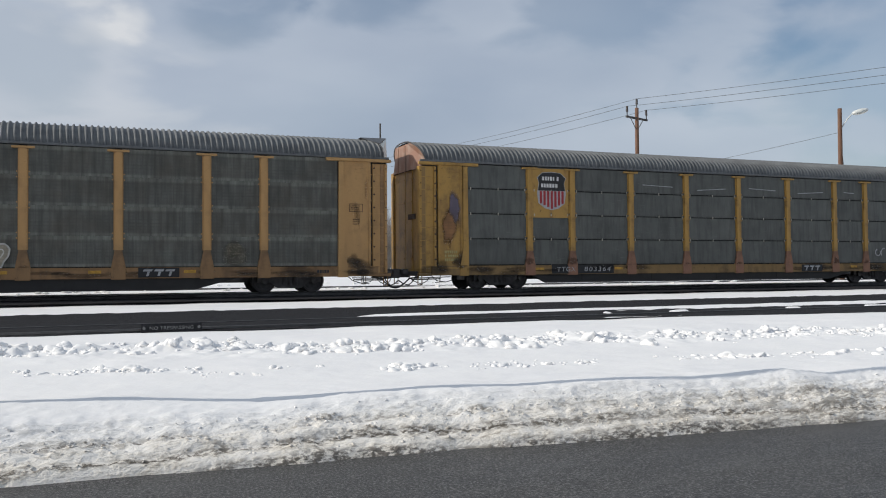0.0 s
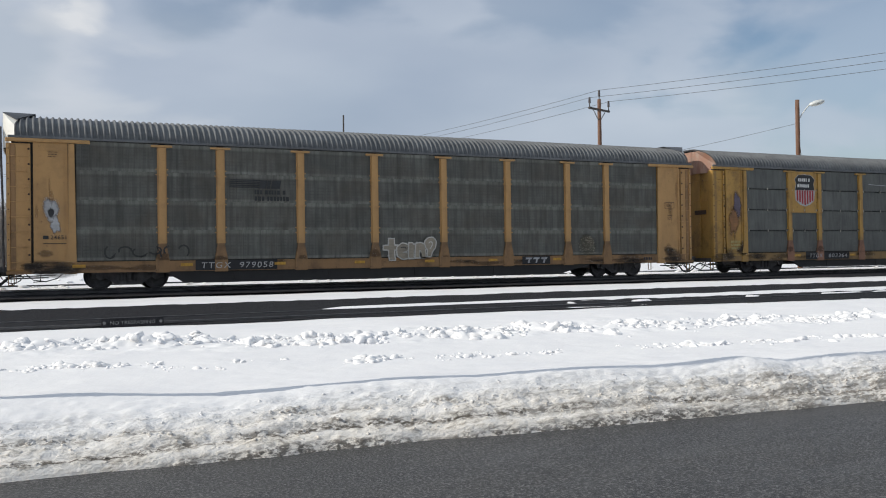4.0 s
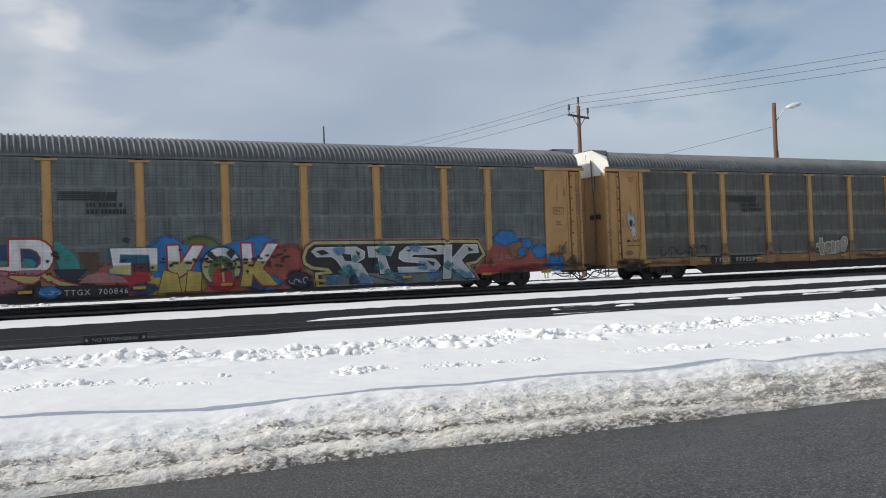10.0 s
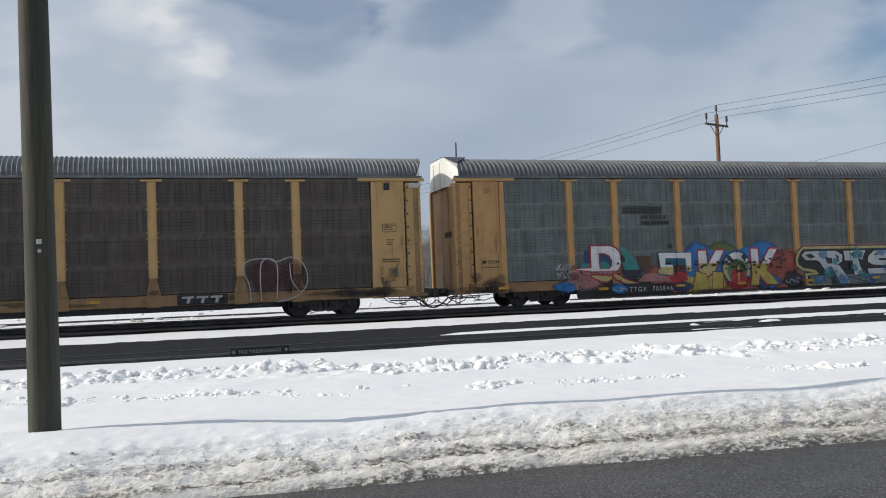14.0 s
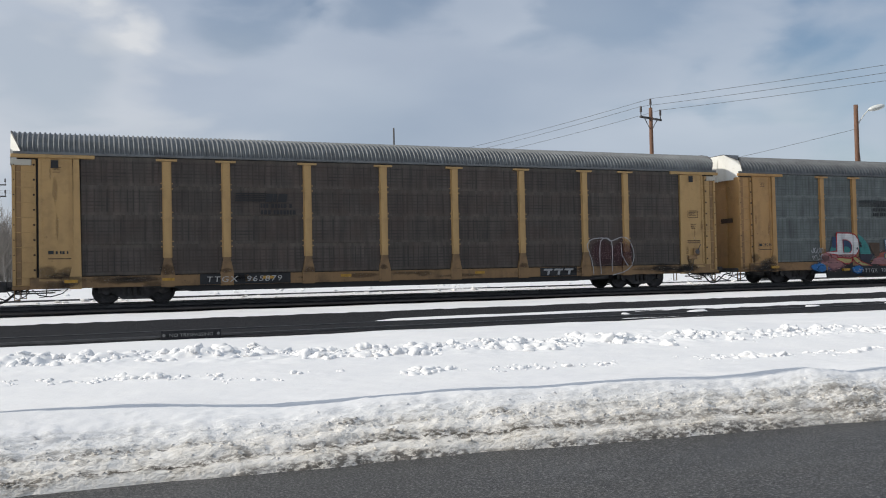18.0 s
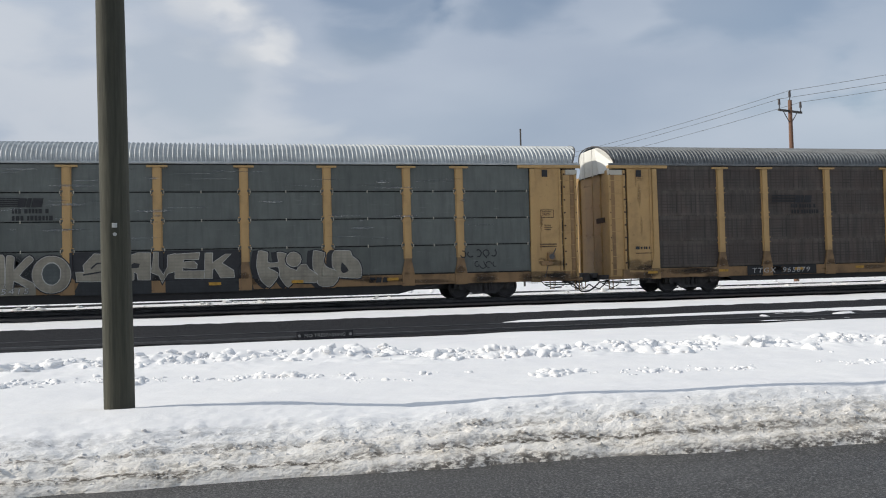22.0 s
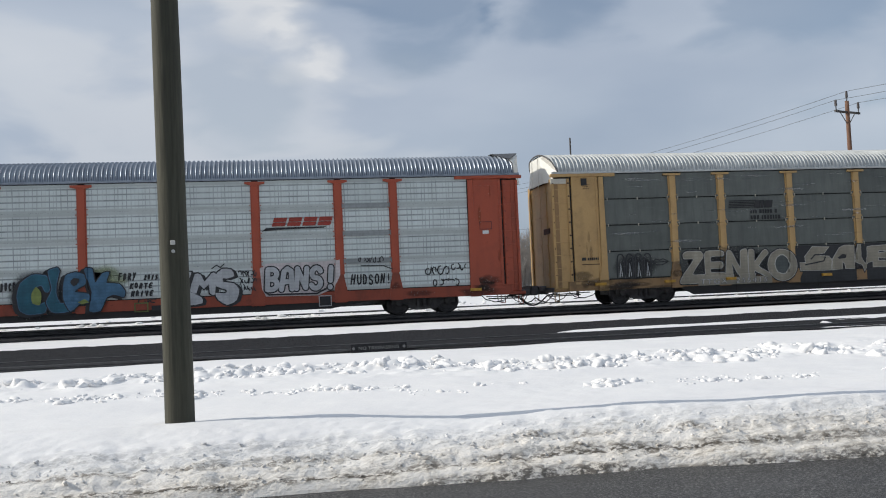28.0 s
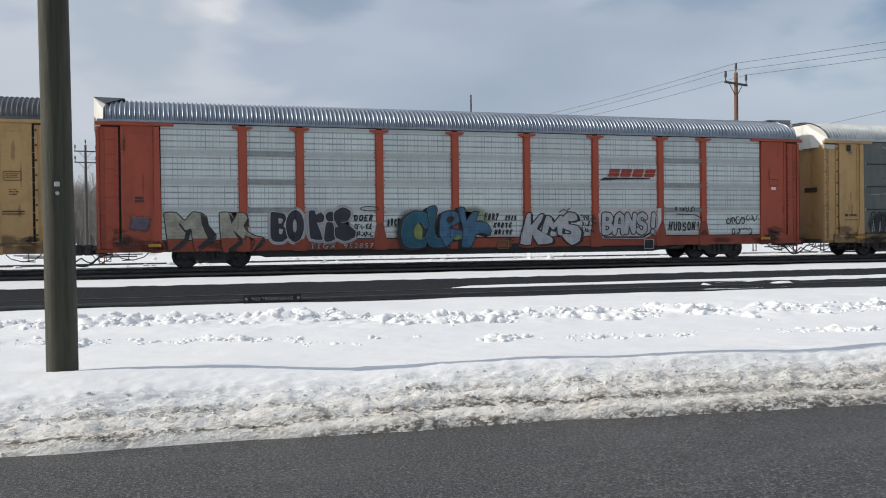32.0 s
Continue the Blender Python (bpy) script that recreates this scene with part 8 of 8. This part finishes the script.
def bare_tree(bm, base, h, rng):
    """A leafless tree: leaning stem with limbs and twigs."""
    top = Vector(base) + Vector((rng.uniform(-0.5, 0.5), rng.uniform(-0.5, 0.5), h))
    rod(bm, base, top, 0.06 * h / 8, 4, 0.015, False)
    for _ in range(15):
        t = rng.uniform(0.12, 0.95)
        p = Vector(base).lerp(top, t)
        a = rng.uniform(0, 6.28)
        ln = h * (1 - t) * 0.5 + 0.5
        q = p + Vector((math.cos(a) * ln * 0.55, math.sin(a) * ln * 0.55, ln * 0.8))
        rod(bm, p, q, 0.025, 3, 0.012, False)
        for _ in range(4):
            u = p.lerp(q, rng.uniform(0.3, 1.0))
            a2 = rng.uniform(0, 6.28)
            rod(bm, u, u + Vector((math.cos(a2) * 0.5, math.sin(a2) * 0.5, rng.uniform(0.5, 1.2))), 0.014, 3, 0.01, False)


def woods():
    k = Mat("bare_bark", 0.9)
    g = k.noise(k.coord("Object"), 0.5, 4)
    k.color(k.mix(k.ramp(g, [(0.3, 0.0), (0.7, 1.0)]), (0.2, 0.18, 0.162), (0.34, 0.31, 0.28)))
    rng = random.Random(7)
    data_v, data_f = [], []
    kinds = []
    for i in range(6):
        bm = bmesh.new()
        bare_tree(bm, (0, 0, -0.2), rng.uniform(6.8, 8.6), rng)
        bm.verts.index_update()
        kinds.append((np.array([v.co[:] for v in bm.verts]), [[v.index for v in f.verts] for f in bm.faces]))
        bm.free()
    for i in range(2600):
        x, y = rng.uniform(-34, 80), rng.uniform(106, 142)
        co, fa = kinds[i % 6]
        a, s = rng.uniform(0, 6.28), rng.uniform(0.75, 1.12)
        rotm = np.array([[math.cos(a), -math.sin(a), 0], [math.sin(a), math.cos(a), 0], [0, 0, 1]]) * s
        o = len(data_v)
        data_v += (co @ rotm.T + np.array([x, y, 0.55])).tolist()
        data_f += [[o + q for q in f] for f in fa]
    me = bpy.data.meshes.new("bare_woods")
    me.from_pydata(data_v, [], data_f)
    me.materials.append(k.m)
    tagged(new("bare_woods", me), "leafless grey-brown winter woods beyond the railway yard", "woods", kind="stuff")


woods()


# ---------------------------------------------------------------- snow clods and the small sign
def ico(sub):
    bm = bmesh.new()
    bmesh.ops.create_icosphere(bm, subdivisions=sub, radius=1.0)
    bm.verts.index_update()
    out = [v.co.copy() for v in bm.verts], [[v.index for v in f.verts] for f in bm.faces]
    bm.free()
    return out


def build_clods():
    rng = random.Random(21)
    shapes = {1: ico(1), 2: ico(2), 3: ico(3)}
    co, fa = [], []

    def clod(x, y, s, z):
        verts, faces = shapes[1 if s < 0.03 else 2 if s < 0.07 else 3]
        m = Matrix.Translation((x, y, z - s * (0.12 if y > 8.6 else 0.3))) @ pose(0, 0, 0, rng.uniform(-25, 25), rng.uniform(-25, 25), rng.uniform(0, 360)) @ Matrix.Diagonal((s * 1.35, s * rng.uniform(0.8, 1.1), s * rng.uniform(0.5, 0.8), 1))
        o = Vector((rng.uniform(0, 50), rng.uniform(0, 50), rng.uniform(0, 50)))
        n = len(co)
        for v in verts:
            d = 1 + 0.6 * noise.noise(v * 1.3 + o) + 0.3 * noise.noise(v * 2.7 + o) + 0.12 * noise.noise(v * 6 + o)
            co.append((m @ (v * d))[:])
        fa.extend([[n + i for i in f] for f in faces])

    spots = []

    def heap(x, y, big):
        """A few lumps that lean on each other, with crumbs at their foot."""
        for _ in range(rng.choice((1, 2, 2, 3, 4))):
            s = big * rng.uniform(0.45, 1.0)
            spots.append((x + rng.gauss(0, 1.2) * big, y + rng.gauss(0, 0.7) * big, s))
        for _ in range(rng.choice((0, 1, 2))):
            spots.append((x + rng.gauss(0, 2.2) * big, y + rng.gauss(0, 1.6) * big, big * rng.uniform(0.12, 0.3)))

    for i in range(950):
        x = rng.uniform(-6, 27)
        y = float(clod_row(x, 0)) + rng.choice((0.2, 0.2, -0.35)) + rng.gauss(0, 0.17)
        if noise.noise((x * 0.7, y * 1.2, 3.0)) > -0.3:
            heap(x, y, min(0.13, 0.026 + rng.expovariate(1 / 0.027)))
    for i in range(600):
        x = rng.uniform(-6, 27)
        y = float(clod_row(x, 1)) + rng.gauss(0, 0.14)
        if noise.noise((x * 0.9, y * 1.6, 9.0)) > -0.32:
            heap(x, y, min(0.09, 0.022 + rng.expovariate(1 / 0.02)))
    for i in range(420):
        spots.append((rng.uniform(-20, 62), rng.choice((rng.uniform(34.2, 37.0), rng.uniform(40.5, 52))), min(0.16, abs(rng.gauss(0.04, 0.04)) + 0.02)))
    for i in range(1500):
        x = rng.uniform(-3, 13)
        d = rng.uniform(0.05, 0.4) if rng.random() < 0.7 else rng.uniform(0.3, 0.65)
        spots.append((x, float(np.interp(x, [-3, 2, 4, 6, 8, 12, 40], [6.95, 6.86, 6.66, 6.42, 6.28, 6.05, 5.6])) + d, min(0.026, abs(rng.gauss(0.003, 0.006)) + 0.005)))
    heights = snow_height(np.array([[p[0] for p in spots]]), np.array([[p[1] for p in spots]]))[0]
    for (x, y, s), z in zip(spots, heights):
        clod(x, y, s, float(z))
    me = bpy.data.meshes.new("snow_clods")
    me.from_pydata(co, [], fa)
    me.materials.append(M_SNOW)
    for p in me.polygons:
        p.use_smooth = True
    tagged(new("snow_clods", me), "scattered broken lumps of white snow on the field", "snow clods", kind="stuff")


build_clods()

M_DIM = plain("worn_white_lettering", (0.17, 0.17, 0.17), 0.7, 0.0, 0.7, 45.0)
sign = new("track_sign")
sign.location = (1.45, 15.52, 0.52)
b = bmesh.new()
bevel_box(b, -0.5, 0.5, -0.012, 0.012, -0.06, 0.1, 0.006)
part("board", b, M_BALLAST, sign)
letters = text_mesh("NO TRESPASSING", 0.01)
lx = [v.co.x for v in letters.verts]
for v in letters.verts:
    v.co = (-0.36 + 0.72 * (v.co.x - min(lx)) / (max(lx) - min(lx)), -0.016, -0.005 + 0.08 * v.co.z)
for piece in islands(letters):
    part("letter", piece, M_DIM, sign)
for x in (-0.45, 0.45):
    b = bmesh.new()
    rod(b, (x, -0.0125, 0.025), (x, -0.02, 0.025), 0.026, 12)
    part("screw_head", b, M_DIM, sign)
tagged(sign, "low black board with white lettering beside the rail", "sign")


# ---------------------------------------------------------------- movement of the train
ROLL = [(0, -3.11), (1, 0.885), (2, 4.86), (5, 16.755), (6, 20.69), (7, 24.56), (8, 28.5), (9, 32.49), (10, 36.475), (11, 40.425), (12, 44.35), (13, 48.255), (14, 52.24), (15, 56.24), (18, 68.2), (19, 72.19), (20, 76.24),
        (21, 80.31), (22, 84.36), (23, 88.42), (24, 92.45), (27, 104.63), (28, 108.66), (29, 112.75), (30, 116.89), (31, 121.0), (32, 125.06)]


def rolled(t):
    for (t0, a), (t1, c) in zip(ROLL, ROLL[1:]):
        if t <= t1:
            return a + (c - a) * (t - t0) / (t1 - t0)
    return ROLL[-1][1]


def motions():
    for car in CARS.values():
        walk(car, [(t, pose(s + PITCH * car["rank"], TRACK_Y, RAIL_Z)) for t, s in ROLL])
    times = [i * 4 / 30 for i in range(241)]
    for w, a in WHEELSETS:
        walk(w, [(t, pose(a, 0, WHEEL_R, 0, math.degrees(rolled(t) / WHEEL_R), 0)) for t in times if t <= 32.0])


motions()
